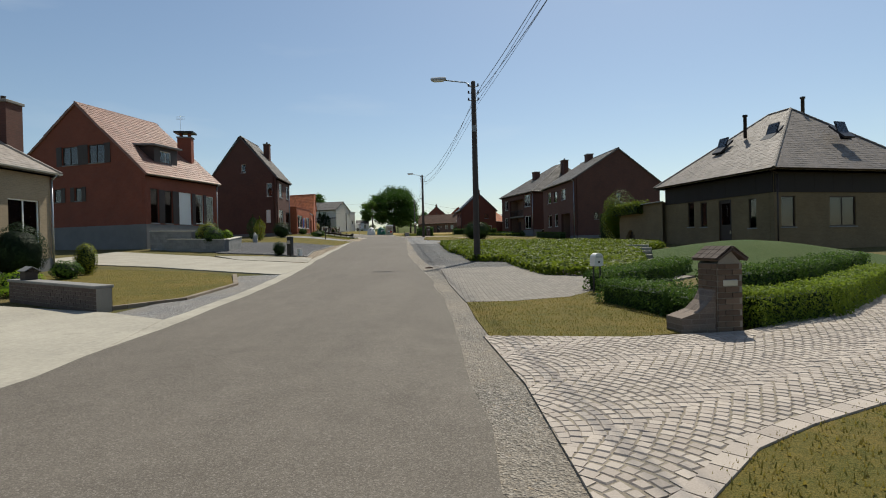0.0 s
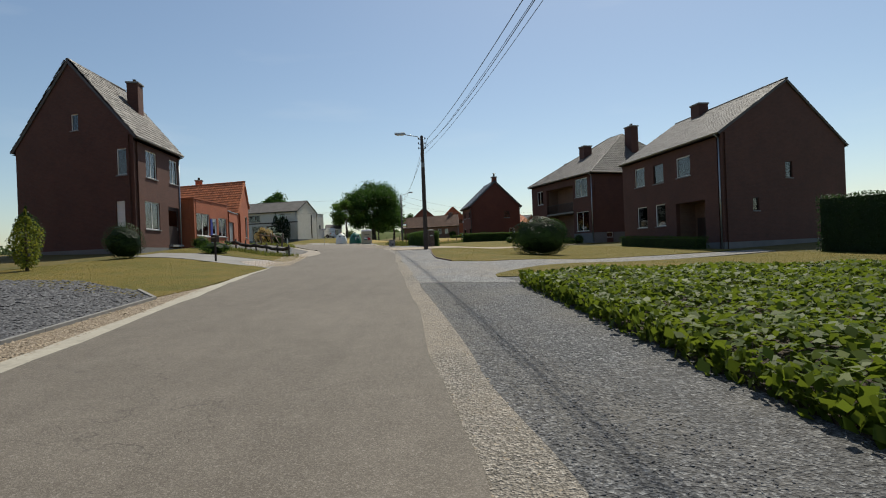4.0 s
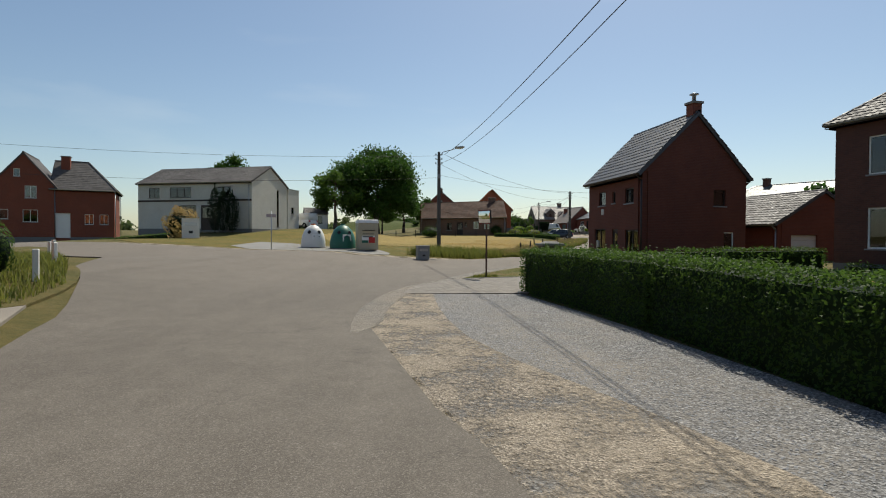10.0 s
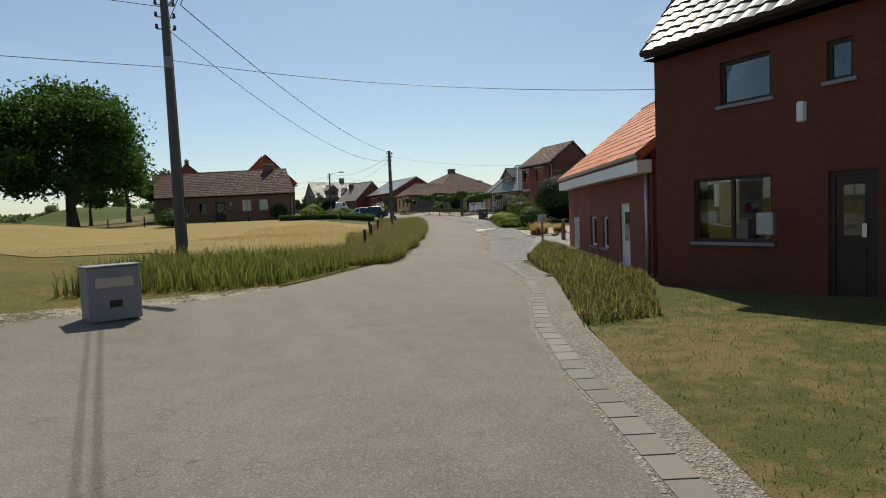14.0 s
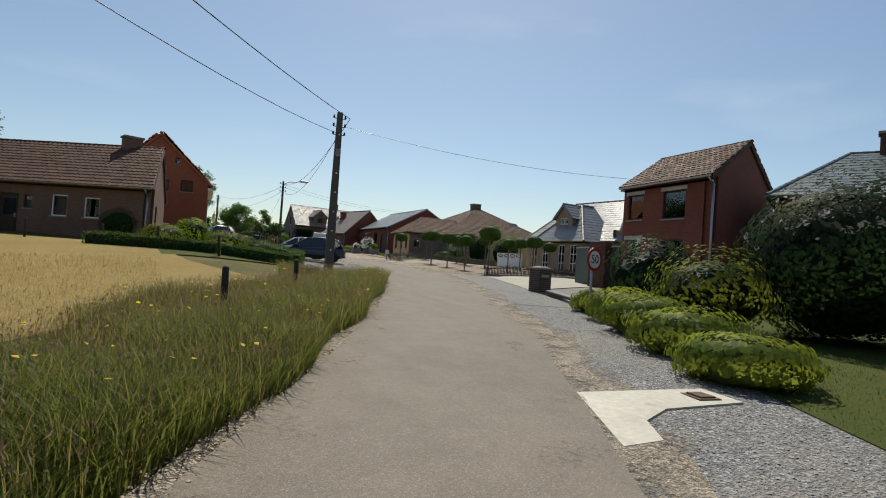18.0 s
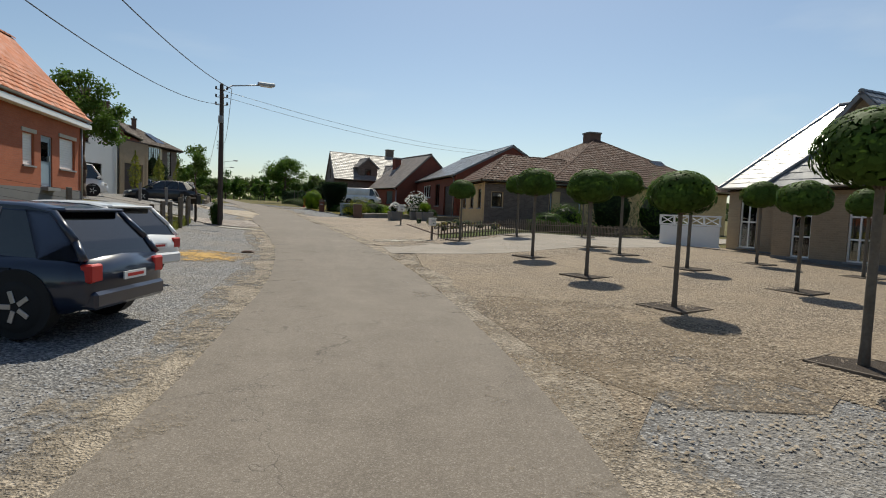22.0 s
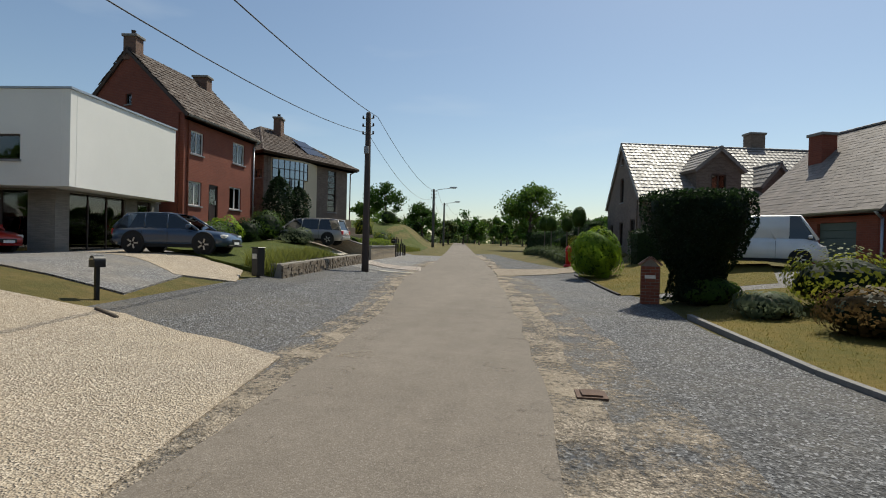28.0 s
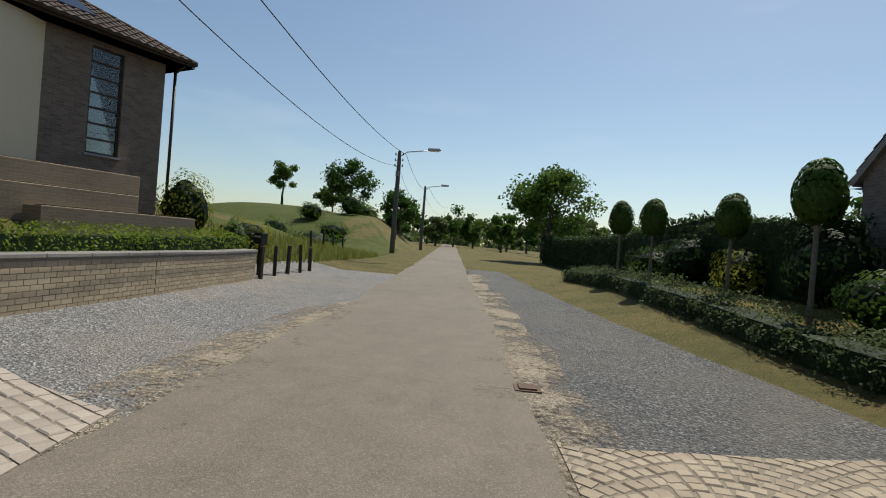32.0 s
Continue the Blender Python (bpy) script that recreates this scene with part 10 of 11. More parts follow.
bush(10.8, 131.4, 1.2, 2.0, L_DARK, "dark conifer shrub in a front garden", 188, 2400, .12, lump=.2)
for i, (x, y, r, h, l) in enumerate(((11.6, 121.6, .6, 1.1, L_HEDGE), (13.4, 120.6, .9, 1.3, L_CONIFER), (15.4, 121.8, .8, 1.1, L_LIME), (14.5, 124.2, .8, .8, L_HEDGE), (9.0, 119.0, .7, .8, L_LIME), (11, 118, .8, 1.0, L_HEDGE))):
    bush(x, y, r, h, l, "mixed garden shrub beside a villa lawn", 190 + i, 1300, .1, group="villa shrubs")
hedge("box_hedge", [(10.6, 122.9), (16.5, 122.3)], .5, .4, L_BOX, "low golden hedge along a brick drive", 300, .06, .05, 196)
gt = globe_tree(*PITS[0], "small globe-clipped tree on a bare trunk")
for i, (x, y) in enumerate(PITS[1:]):
    copy_thing(gt, pose(x, y, gz(x, y), 0, 0, 47 * i) @ Matrix.Scale(.8 + .12 * ((i * 7) % 5) / 4, 4))
for i, (x, y, r, h, l) in enumerate(((24.5, 171.5, 1.3, 3.2, L_DARK), (26.8, 170.6, 1.2, 2.8, L_TREE), (22.6, 173.4, 1.0, 1.6, L_HEDGE), (20.6, 171.2, .8, 1.0, L_HEDGE), (28.5, 172.6, 1.4, 3.6, L_TREE2))):
    bush(x, y, r, h, l, "dense garden shrub before a yellow brick house", 200 + i, 2200, .13, lump=.22, group="garden shrubs")
hedge("box_hedge", [(19.2, 170.2), (26, 173.8)], .7, .6, L_HEDGE, "low clipped hedge in a narrow garden", 200, .08, .05, 206)
for i in range(36):
    r = random.Random(i + 300)
    bush(13.7 + r.random() * 4.0, 167.8 + r.random() * 6, r.uniform(.1, .3), r.uniform(.1, .3), (L_LAV, L_BLUE, L_DRY)[i % 3], "small rockery plant among dark stones", 210 + i, 260, .06, lump=.2, group="rockery plants")
# garden before the long brick house
for i, (x, y, r, h, l) in enumerate(((10.9, 184.6, 1.0, 1.0, L_CONIFER), (12.4, 186.2, .9, 1.1, L_HEDGE), (14.2, 187.2, .9, .9, L_LIME), (16.4, 189.2, 1.0, 1.2, L_HEDGE), (11.4, 190.8, .8, .8, L_REDLEAF), (12.0, 193.2, 1.1, 1.2, L_CONIFER), (13.6, 191.6, .7, .8, L_BOX), (10.4, 192.6, .6, .5, L_BLUE), (9.9, 194.6, .6, .6, L_HEDGE), (16.6, 185.4, .8, .9, L_DARK))):
    bush(x, y, r, h, l, "mixed rounded shrub in a front garden", 230 + i, 1700, .1, lump=.18, group="front garden shrubs")
def goblet(x, y, h, r0, r1, leaf, label, seed):
    """A clipped yew that flares from a narrow foot to a flat bristling top."""
    th = thing("clipped_yew", x, y, label, "tree")
    turned("trunk", [(.14, -.2), (.11, h * .5), (.05, h * .8)], BARK, th, n=9)

    def rad(q):
        return np.interp(q, [0, .28, .5, .68, 1], [r0 * 1.1, r0, r0 + (r1 - r0) * .6, r1, r1 * 1.03])
    # added solid core, its near-black green paints the shade behind the leaves
    turned("shade_core", [(float(rad(q)) - .16, h * q * .95) for q in np.linspace(.02, 1, 9)] + [(.001, h * .95)], L_YEW, th, n=18)
    g = np.random.default_rng(seed)
    k = 9000
    q, a = g.random(k) ** .8, g.uniform(0, 6.283, k)
    rr = rad(q) * (1 + .06 * np.sin(a * 3 + q * 5) + .05 * np.sin(a * 7 - q * 9)) - .1 * g.random(k) ** 2
    p1 = np.stack([rr * np.cos(a), rr * np.sin(a), h * q], 1)
    d1 = np.stack([np.cos(a), np.sin(a), g.uniform(-.3, .5, k)], 1)
    k = 3200
    rr, a = r1 * np.sqrt(g.random(k)), g.uniform(0, 6.283, k)
    p2 = np.stack([rr * np.cos(a), rr * np.sin(a), h * (.98 + .05 * g.random(k) ** 2)], 1)
    d2 = np.tile([0, .3, .5], (k, 1))
    leaves("foliage", np.concatenate([p1, p2]), np.concatenate([d1, d2]), .085, leaf, th, seed, spread=.8)
    return th


goblet(9.6, 194.9, 2.6, .62, 1.2, L_YEW, "tall dark yew clipped to a goblet shape", 240)
bush(7.65, 202.95, .98, 1.85, L_LIME, "big bright green bush at the lawn edge", 241, 6500, .12, lump=.15, core=L_HEDGE)
bush(7.2, 206.2, .32, .4, L_LIME, "small low bush beside cobbles", 242, 700, .08)
hedge("long_dark_hedge", [(9.3, 205.9), (14.2, 207.4)], .9, 1.5, L_YEW, "long tall dark hedge before a house", 200, .08, .06, 243)
hedge("lavender_hedge", [(6.85, 211.2), (6.5, 213), (5.95, 216.5), (4.9, 222.3), (3.3, 228)], .95, .48, L_LAV, "low lavender hedge along gravel", 330, .065, .12, 245)
gt2 = globe_tree(7.2, 214.9, "young clipped ball tree behind lavender", (.43, .43, .72), "ball trees behind lavender")
for i, (x, y) in enumerate(((6.5, 217.4), (5.4, 221.2), (4.8, 224.4))):
    copy_thing(gt2, pose(x, y, gz(x, y), 0, 0, 31 * i) @ Matrix.Scale(.86 + .06 * (i % 3), 4))
for i, (x, y, r, h, l) in enumerate(((7.8, 213.6, .8, 1.0, L_HEDGE), (8.2, 216.4, .9, 1.6, L_DARK), (7.4, 219.0, .8, 1.1, L_CONIFER), (6.8, 222.6, 1.0, 1.5, L_DARK), (8.4, 211.6, .5, .6, L_BOX), (6.2, 225.4, 1.0, 1.2, L_HEDGE))):
    bush(x, y, r, h, l, "rounded garden shrub behind lavender", 250 + i, 1700, .1, lump=.15, group="lavender garden shrubs")
hedge("tall_dark_hedge", [(8.3, 216.2), (7.4, 223)], 1.0, 1.9, L_DARK, "tall dark clipped hedge behind small trees", 160, .09, .06, 261)
hedge("tall_far_hedge", [(8.2, 223.5), (5.2, 240), (1.8, 256)], 1.6, 2.4, L_DARK, "tall dark hedge beside the far road", 70, .16, .1, 260)
# left side of the last stretch
hedge("clipped_hedge", [(-5.2, 146.3), (0, 145.1), (3.0, 144.2)], .6, .55, L_HEDGE, "low clipped hedge along a meadow", 300, .06, .05, 268)
bush(-4.6, 150.5, 1.0, 1.5, L_HEDGE, "large clipped ball bush beside the farm", 267, 4200, .07, lump=.03)
hedge("clipped_hedge", [(3.0, 144.2), (3.5, 147), (1.9, 151.3), (-1.2, 152)], .6, .6, L_HEDGE, "low clipped hedge round a small garden", 320, .06, .04, 270)
for i, (x, y, r, h) in enumerate(((1.6, 146.0, .9, .75), (.2, 147.8, 1.1, .85), (-1.4, 150.0, .9, 1.3), (1.0, 149.4, .8, .8), (-2.4, 146.8, 1.0, 1.0))):
    bush(x, y, r, h, (L_HEDGE, L_CONIFER, L_LIME)[i % 3], "garden shrub inside a clipped hedge", 271 + i, 1600, .1, lump=.18, group="hedged garden shrubs")
tree(-3.0, 173.6, 6.4, 1.9, L_TREE2, "leafy young tree beside the orange house", 280, 7000, .17, .12, .28, clumps=24)
bush(4.05, 168.3, .24, 1.0, L_HEDGE, "ivy climbing the foot of a pole", 281, 1300, .1, lump=.3, core=L_DARK)
tree(3.0, 169.4, 3.7, .85, L_TREE2, "small leafy tree beside a pole", 282, 2600, .11, .05, .3, clumps=13)
for i, (x, y) in enumerate(((-1.4, 185.1), (-2.5, 184.6), (-3.8, 184.0))):
    column(x, y, 3.0, .36, L_CONIFER, "slim columnar young tree in gravel", 283 + i, 1200, .1, "columnar trees")
for i, (x, y, r, h, l) in enumerate(((-7.8, 200.4, .9, 1.1, L_HEDGE), (-8.6, 202.6, .8, 1.3, L_LIME), (-8.8, 204.6, .8, 1.2, L_DARK), (-6.8, 206.2, .8, .9, L_BLUE), (-8.8, 206.4, 1.0, 1.6, L_HEDGE))):
    bush(x, y, r, h, l, "garden shrub before a red brick house", 290 + i, 1600, .1, lump=.18, group="brick house shrubs")
column(-9.5, 208.9, 3.9, .85, L_YEW, "dark columnar conifer between two houses", 296, 6500, .12)
column(-9.0, 210.3, 3.3, .7, L_YEW, "dark columnar conifer beside a bay", 297, 5500, .12)
hedge("wall_top_hedge", [(-4.5, 209.5), (-5.0, 212.6), (-5.75, 217.1)], .55, 1.05, L_BOX, "clipped hedge growing behind a brick wall", 320, .06, .03, 298)
hedge("wall_top_hedge", [(-9.8, 209.95), (-4.7, 209.5)], .5, 1.0, L_BOX, "clipped hedge behind the wall return", 260, .06, .03, 299)
for i, (x, y, r, h) in enumerate(((-7.6, 217.4, .75, 1.9), (-6.2, 217.6, .45, 1.2), (-7.0, 219.6, .8, 1.2))):
    bush(x, y, r, h, (L_CONIFER, L_HEDGE)[i % 2], "terrace shrub before a curved house", 300 + i, 1200, .1, group="terrace shrubs")
tree(-38.6, 279.3, 7.2, 2.2, L_TREE2, "lone feathery tree on a green hill", 310, 4000, .32, .2, .12, clumps=20)
tree(-24, 270, 7.2, 3.4, L_TREE, "round dark tree on a green hill", 311, 5000, .38, .25, .1, clumps=22)
tree(-19, 276, 6, 3.4, L_TREE, "round tree beside the far road", 312, 4500, .38, .25, .08, clumps=22)
tree(1.6, 256, 9.4, 4.2, L_TREE2, "big feathery tree at the road bend", 313, 9000, .36, .3, .1, clumps=34)
for i in range(26):
    r = random.Random(i + 500)
    x, y = -42 + i * 3.4 + r.uniform(-2, 2), 300 + r.uniform(-18, 30) - (8 if i > 12 else 0)
    h = r.uniform(4.5, 9.5)
    tree(x, y, h, h * r.uniform(.34, .5), (L_FAR, L_TREE, L_TREE2)[i % 3], "distant tree in the belt beyond the village", 520 + i, 1700, .6, .2, .05, clumps=12, group="distant tree belt")
for i in range(22):
    r = random.Random(i + 700)
    x, y = -62 + i * 4.6 + r.uniform(-2, 2), 345 + r.uniform(-12, 25)
    h = r.uniform(6, 10)
    tree(x, y, h, h * .6, (L_FAR, L_TREE2)[i % 2], "distant tree in the belt beyond the village", 720 + i, 1300, .8, .2, .02, clumps=10, group="distant tree belt")
for i in range(9):
    r = random.Random(i + 800)
    x, y = -13 + r.uniform(-6, 3) - i * 1.3, 240 + i * 6
    bush(x - 1.5, y, r.uniform(1, 1.9), r.uniform(1.2, 2.4), (L_HEDGE, L_TREE2)[i % 2], "roadside shrub along the meadow", 820 + i, 900, .2, lump=.3, group="roadside shrubs")
for i, (x, y, h) in enumerate(((30, 210, 7), (36, 150, 8), (42, 147, 9), (18, 115.5, 5), (21, 118, 6), (30, 125, 8), (16, 226, 7), (22, 232, 8), (-70, 150, 9), (-85, 160, 10), (-58, 160, 9), (-24, 172, 7), (-17, 178, 7), (24, 108, 5.5), (20, 104, 7), (-45, 90, 6))):
    tree(x, y, h, h * .4, (L_TREE, L_TREE2)[i % 2], "garden tree standing behind the houses", 850 + i, 3000, .4, .2, .12, clumps=16, group="trees behind houses")
# far woods on the horizon
g3 = np.random.default_rng(900)
P3 = []
for i in range(330):
    a = radians(g3.uniform(-70, 75))
    d = g3.uniform(430, 620)
    x, y = d * math.sin(a) - 10, d * math.cos(a) + 110
    rad = g3.uniform(6, 14)
    p, _ = shell(70, (x, y, 7.5 + rad * .35), (rad, rad, rad * .75), 1000 + i, 1, .2, .3)
    P3.append(p)
P3 = np.concatenate(P3)
leaves("far_woods", P3, np.tile([0, -.6, .7], (len(P3), 1)), 4.2, L_FAR, None, 901, "hazy line of woods on the horizon", .8, "stuff")["category"] = "woods"


# ---- loose stones on gravel ----
def pebbles(name, poly, n, size, material, seed, label, dz=.0325):
    p = fill(poly, n, seed, 16000)
    g = np.random.default_rng(seed)
    k = len(p)
    s = size * g.uniform(.5, 1.3, (k, 1))
    c = np.stack([p[:, 0], p[:, 1], gzs(p[:, 0], p[:, 1]) + dz + .15 * s[:, 0]], 1)
    a = g.uniform(0, 6.28, k)
    u = np.stack([np.cos(a), np.sin(a), g.uniform(-.3, .3, k)], 1) * s
    v = np.stack([-np.sin(a), np.cos(a), g.uniform(-.3, .3, k)], 1) * s * g.uniform(.5, .9, (k, 1))
    w = np.tile([0, 0, 1.0], (k, 1)) * s * g.uniform(.35, .6, (k, 1))
    V = np.stack([c - u, c + v, c + u, c - v, c + w], 1).reshape(-1, 3)
    i = np.arange(k)[:, None] * 5
    F = np.concatenate([i + np.array([[0, 4, 3]]), i + np.array([[3, 4, 2]]), i + np.array([[2, 4, 1]]), i + np.array([[1, 4, 0]])])
    raw(name, V, F, material, None, label, kind="stuff")["category"] = "gravel"


PEB_G = piece_mat("pebble_grey", [(0, (.15, .15, .16)), (.5, (.26, .26, .27)), (1, (.45, .45, .45))])
PEB_S = piece_mat("pebble_slate", [(0, (.04, .04, .046)), (.5, (.1, .1, .11)), (1, (.24, .24, .25))])
PEB_B = piece_mat("pebble_brown", [(0, (.17, .13, .095)), (.5, (.33, .27, .2)), (1, (.55, .48, .39))])
pebbles("loose_gravel", strip(24, 45, 1.1, 2.3), 300, .015, PEB_S, 1, "loose grey chippings on the verge")
pebbles("loose_gravel", strip(46, 66, 1.2, 3.4), 300, .014, PEB_G, 2, "loose grey chippings on a drive")
pebbles("loose_gravel", [(-6.7, 74), (-7.9, 80.5), (-9.6, 87), (-12.4, 86), (-12.4, 81), (-10, 75.5)], 260, .016, PEB_G, 3, "loose grey chippings beside a hedge")
pebbles("loose_gravel", strip(114, 146, 1.5, 3.8), 230, .018, PEB_G, 4, "loose grey chippings on the verge")
pebbles("loose_gravel", strip(184, 208, 1.2, 4), 240, .019, PEB_G, 5, "loose grey chippings on the verge")
pebbles("loose_gravel", strip(188, 208, -5, -2.2), 220, .019, PEB_G, 6, "loose grey chippings on the verge")
pebbles("loose_gravel", strip(142, 172, -5, -2.2), 180, .016, PEB_G, 7, "loose grey chippings in a yard")
pebbles("loose_gravel", strip(151.5, 158, 1.5, 5), 200, .019, PEB_B, 8, "loose brown gravel on the square", .048)
pebbles("loose_grit", strip(-2, 66, .5, 1.05), 240, .014, PEB_B, 9, "loose grit in the gutter", .034)
pebbles("loose_grit", strip(113, 141, -2.4, -1.5), 160, .02, PEB_B, 10, "loose pebbles at the road edge", .045)
pebbles("loose_grit", strip(54, 66, -5, -3.7), 160, .035, PEB_B, 11, "loose pebbles at the road edge", .045)
pebbles("loose_grit", strip(27, 46, -5.8, -4.5), 200, .025, PEB_B, 12, "loose brown pebbles beside the road")
pebbles("loose_grit", [(10.6, 159), (10.8, 160.9), (13.1, 163.2), (19, 166.6), (20, 162.2), (14.8, 159.6)], 60, .018, PEB_B, 14, "loose pebbles on a tarmac lane", .05)
pebbles("slate_chips", SLATE, 150, .05, PEB_S, 13, "dark slate chippings in a garden bed", .05)

# ---- parked cars ----
def cabin(th, paint, rear, wind, w, zb, zt, style):
    """Rounded glasshouse: tinted glass, a curved roof skin, pillars and a solid rear quarter."""
    e = zt - zb
    cut = .34 if style == "mpv" else .62
    prof = [(rear - .02, zb - .04), (rear + .12, zb + e * .3), (rear + cut * .72, zb + e * .86), (rear + cut + .2, zb + e * .97), (rear + (wind - rear) * .5, zt), (wind - .95, zb + e * .985), (wind - .6, zb + e * .88), (wind + .3, zb - .05)]

    def half(z):
        return w * (.86 - .17 * (z - zb) / e)
    bm = bmesh.new()
    L, R = ([bm.verts.new((x, q * half(z), z)) for x, z in prof] for q in (1, -1))
    for i in range(len(prof) - 1):
        bm.faces.new((L[i], L[i + 1], R[i + 1], R[i]))
    bm.faces.new(L)
    bm.faces.new(R)
    bmesh.ops.recalc_face_normals(bm, faces=bm.faces[:])
    part("glazing", bm, CARGLASS, th, "dark car glass")
    boxed("interior", (rear + .7, wind - .6, -w * .6, w * .6, .4, zb + .12), RUBBER, th, "dark seats inside", .08)
    bm = bmesh.new()
    rows = []
    for x, z in prof[2:7]:
        h = half(z)
        rows.append([bm.verts.new((x, y, q)) for y, q in ((-h - .02, z - .06), (-h + .03, z + .02), (-h * .5, z + .035), (0, z + .04), (h * .5, z + .035), (h - .03, z + .02), (h + .02, z - .06))])
    for a, b in zip(rows, rows[1:]):
        for i in range(6):
            bm.faces.new((a[i], a[i + 1], b[i + 1], b[i]))
    for q in (1, -1):
        for i, j in ((0, 1), (1, 2), (6, 7)):
            (x0, z0), (x1, z1) = prof[i], prof[j]
            rod(bm, (x0, q * half(z0), z0), (x1, q * half(z1), z1), .05, .045, 7)
        for k in (.4, .7):
            x = rear + (wind - rear) * k
            rod(bm, (x, q * half(zb), zb - .04), (x - .05, q * half(zt), zt - .04), .035, .03, 6)
        quarter = [(rear + .02, zb - .04), (rear + .55, zb - .04), (rear + .8, zb + e * .9), (rear + cut * .72, zb + e * .86), (rear + .14, zb + e * .3)]
        f = bm.faces.new([bm.verts.new((x, q * (half(z) + .006), z)) for x, z in quarter])
        bmesh.ops.extrude_face_region(bm, geom=[f])
    bmesh.ops.recalc_face_normals(bm, faces=bm.faces[:])
    part("roof", bm, paint, th, "", True)
    boxed("rear_spoiler", (rear + cut * .72 - .1, rear + cut * .72 + .15, -half(zt) + .03, half(zt) - .03, zb + e * .87, zb + e * .87 + .05), paint, th, "", .02)


def car(name, x, y, rz, L, W, H, paint, label, style="suv", scale=1.0, group=""):
    """A parked car, nose along its own +x: body, glazed cabin, roof, wheels, lamps, plates."""
    th = thing(name, x, y, label, "car", rz, group, z=gz(x, y) + .045)
    th.matrix_world = th.matrix_world @ Matrix.Scale(scale, 4)
    hood, deck, belt, wb = {"suv": (.62, .03, .6, .6), "hatch": (.66, .03, .58, .6), "mpv": (.76, .03, .56, .6), "van": (.86, .01, .55, .62)}[style]
    r = .36 if style == "suv" else .33
    zb, zbelt = .24, H * belt
    hx = L * (hood - .5)
    w = W / 2
    secs = [(-L / 2, .45, zbelt * .8, .8), (-L / 2 + .08, .32, zbelt * .97, .93), (-L / 2 + .35, zb, zbelt, .98), (-L * .2, zb, zbelt, 1), (hx - .1, zb, zbelt * .99, 1),
            (hx + .35, zb, zbelt * .95 if style != "van" else zbelt * .9, .985), (L / 2 - .35, .27, zbelt * .84, .95), (L / 2 - .1, .3, zbelt * .72, .86), (L / 2, .38, zbelt * .58, .7)]
    bm = bmesh.new()
    rings = []
    for sx, z0, z1, k in secs:
        ww = w * k
        hgt = z1 - z0
        pts = [(ww * .86, z0), (ww * .97, z0 + hgt * .18), (ww, z0 + hgt * .5), (ww * .97, z0 + hgt * .8), (ww * .86, z1), (0, z1 + .03)]
        ring = pts + [(-a, b) for a, b in pts[-2::-1]]
        rings.append([bm.verts.new((sx, a, b)) for a, b in ring])
    for a, b in zip(rings, rings[1:]):
        for i in range(len(a)):
            j = (i + 1) % len(a)
            bm.faces.new((a[i], a[j], b[j], b[i]))
    bm.faces.new(rings[0])
    bm.faces.new(rings[-1])
    bmesh.ops.recalc_face_normals(bm, faces=bm.faces[:])
    body = part("body", bm, paint, th, "", True)
    # cabin glass, then roof and pillars over it
    rear = -L / 2 + .12
    wind = hx + (.25 if style != "van" else .1)
    zt = H - .06
    if style == "van":
        base = [(rear, w * .84), (wind + .25, w * .84)]
        roof = [(rear + (.28 if style != "van" else .05), w * .7), (wind - (.45 if style != "van" else .35), w * .7)]
        bm = bmesh.new()
        lo = [bm.verts.new((base[0][0], s * base[0][1], zbelt - .04)) for s in (-1, 1)] + [bm.verts.new((base[1][0], s * base[1][1], zbelt - .06)) for s in (1, -1)]
        hi = [bm.verts.new((roof[0][0], s * roof[0][1], zt)) for s in (-1, 1)] + [bm.verts.new((roof[1][0], s * roof[1][1], zt)) for s in (1, -1)]
        bm.faces.new(hi)
        for i in range(4):
            bm.faces.new((lo[i], lo[(i + 1) % 4], hi[(i + 1) % 4], hi[i]))
        bmesh.ops.recalc_face_normals(bm, faces=bm.faces[:])
        part("glazing", bm, CARGLASS, th, "dark car glass")
        boxed("interior", (rear + .5, wind - .5, -w * .6, w * .6, .4, zbelt + .12), RUBBER, th, "dark seats inside", .08)
        bm = bmesh.new()
        box(bm, roof[0][0] - .05, roof[1][0] + .05, -w * .72, w * .72, zt - .02, H, .05)
        for s in (-1, 1):
            for (x0, x1) in (((base[0][0] + .0), roof[0][0]), (base[1][0], roof[1][0]), (base[0][0] + (wind - rear) * .38, roof[0][0] + (wind - rear) * .3), (base[0][0] + (wind - rear) * .72, roof[0][0] + (wind - rear) * .6)):
                rod(bm, (x0, s * w * .835, zbelt - .05), (x1, s * w * .7, zt), .05 if style != "van" else .07, .045, 6)
            if style == "van":
                box(bm, rear - .02, wind - .75, s * w * .78 - .06, s * w * .78 + .06, zbelt - .06, zt, .03)
        if style == "van":
            box(bm, rear - .03, rear + .03, -w * .8, w * .8, zbelt - .06, zt, .02)
        bm.normal_update()
        part("roof", bm, paint, th, "", True)
    else:
        cabin(th, paint, rear, wind, w, zbelt, zt, style)
    for s in (-1, 1):
        for i in (1, 2):
            dx = rear + (wind - rear) * (.38 if i == 1 else .72)
            boxed("door_seam", (dx - .006, dx + .006, s * w * 1.0 - .004, s * w * 1.0 + .004, .38, zbelt - .1), BLACK, body)
            boxed("door_handle", (dx - .3, dx - .14, s * w * .985 - .012, s * w * .985 + .012, zbelt * .82, zbelt * .82 + .03), paint, body)
        boxed("side_mirror", (wind - .1, wind + .06, s * (w + .02) - .0 - .07, s * (w + .02) + .11, zbelt + .0, zbelt + .15), paint, th, "", .03)
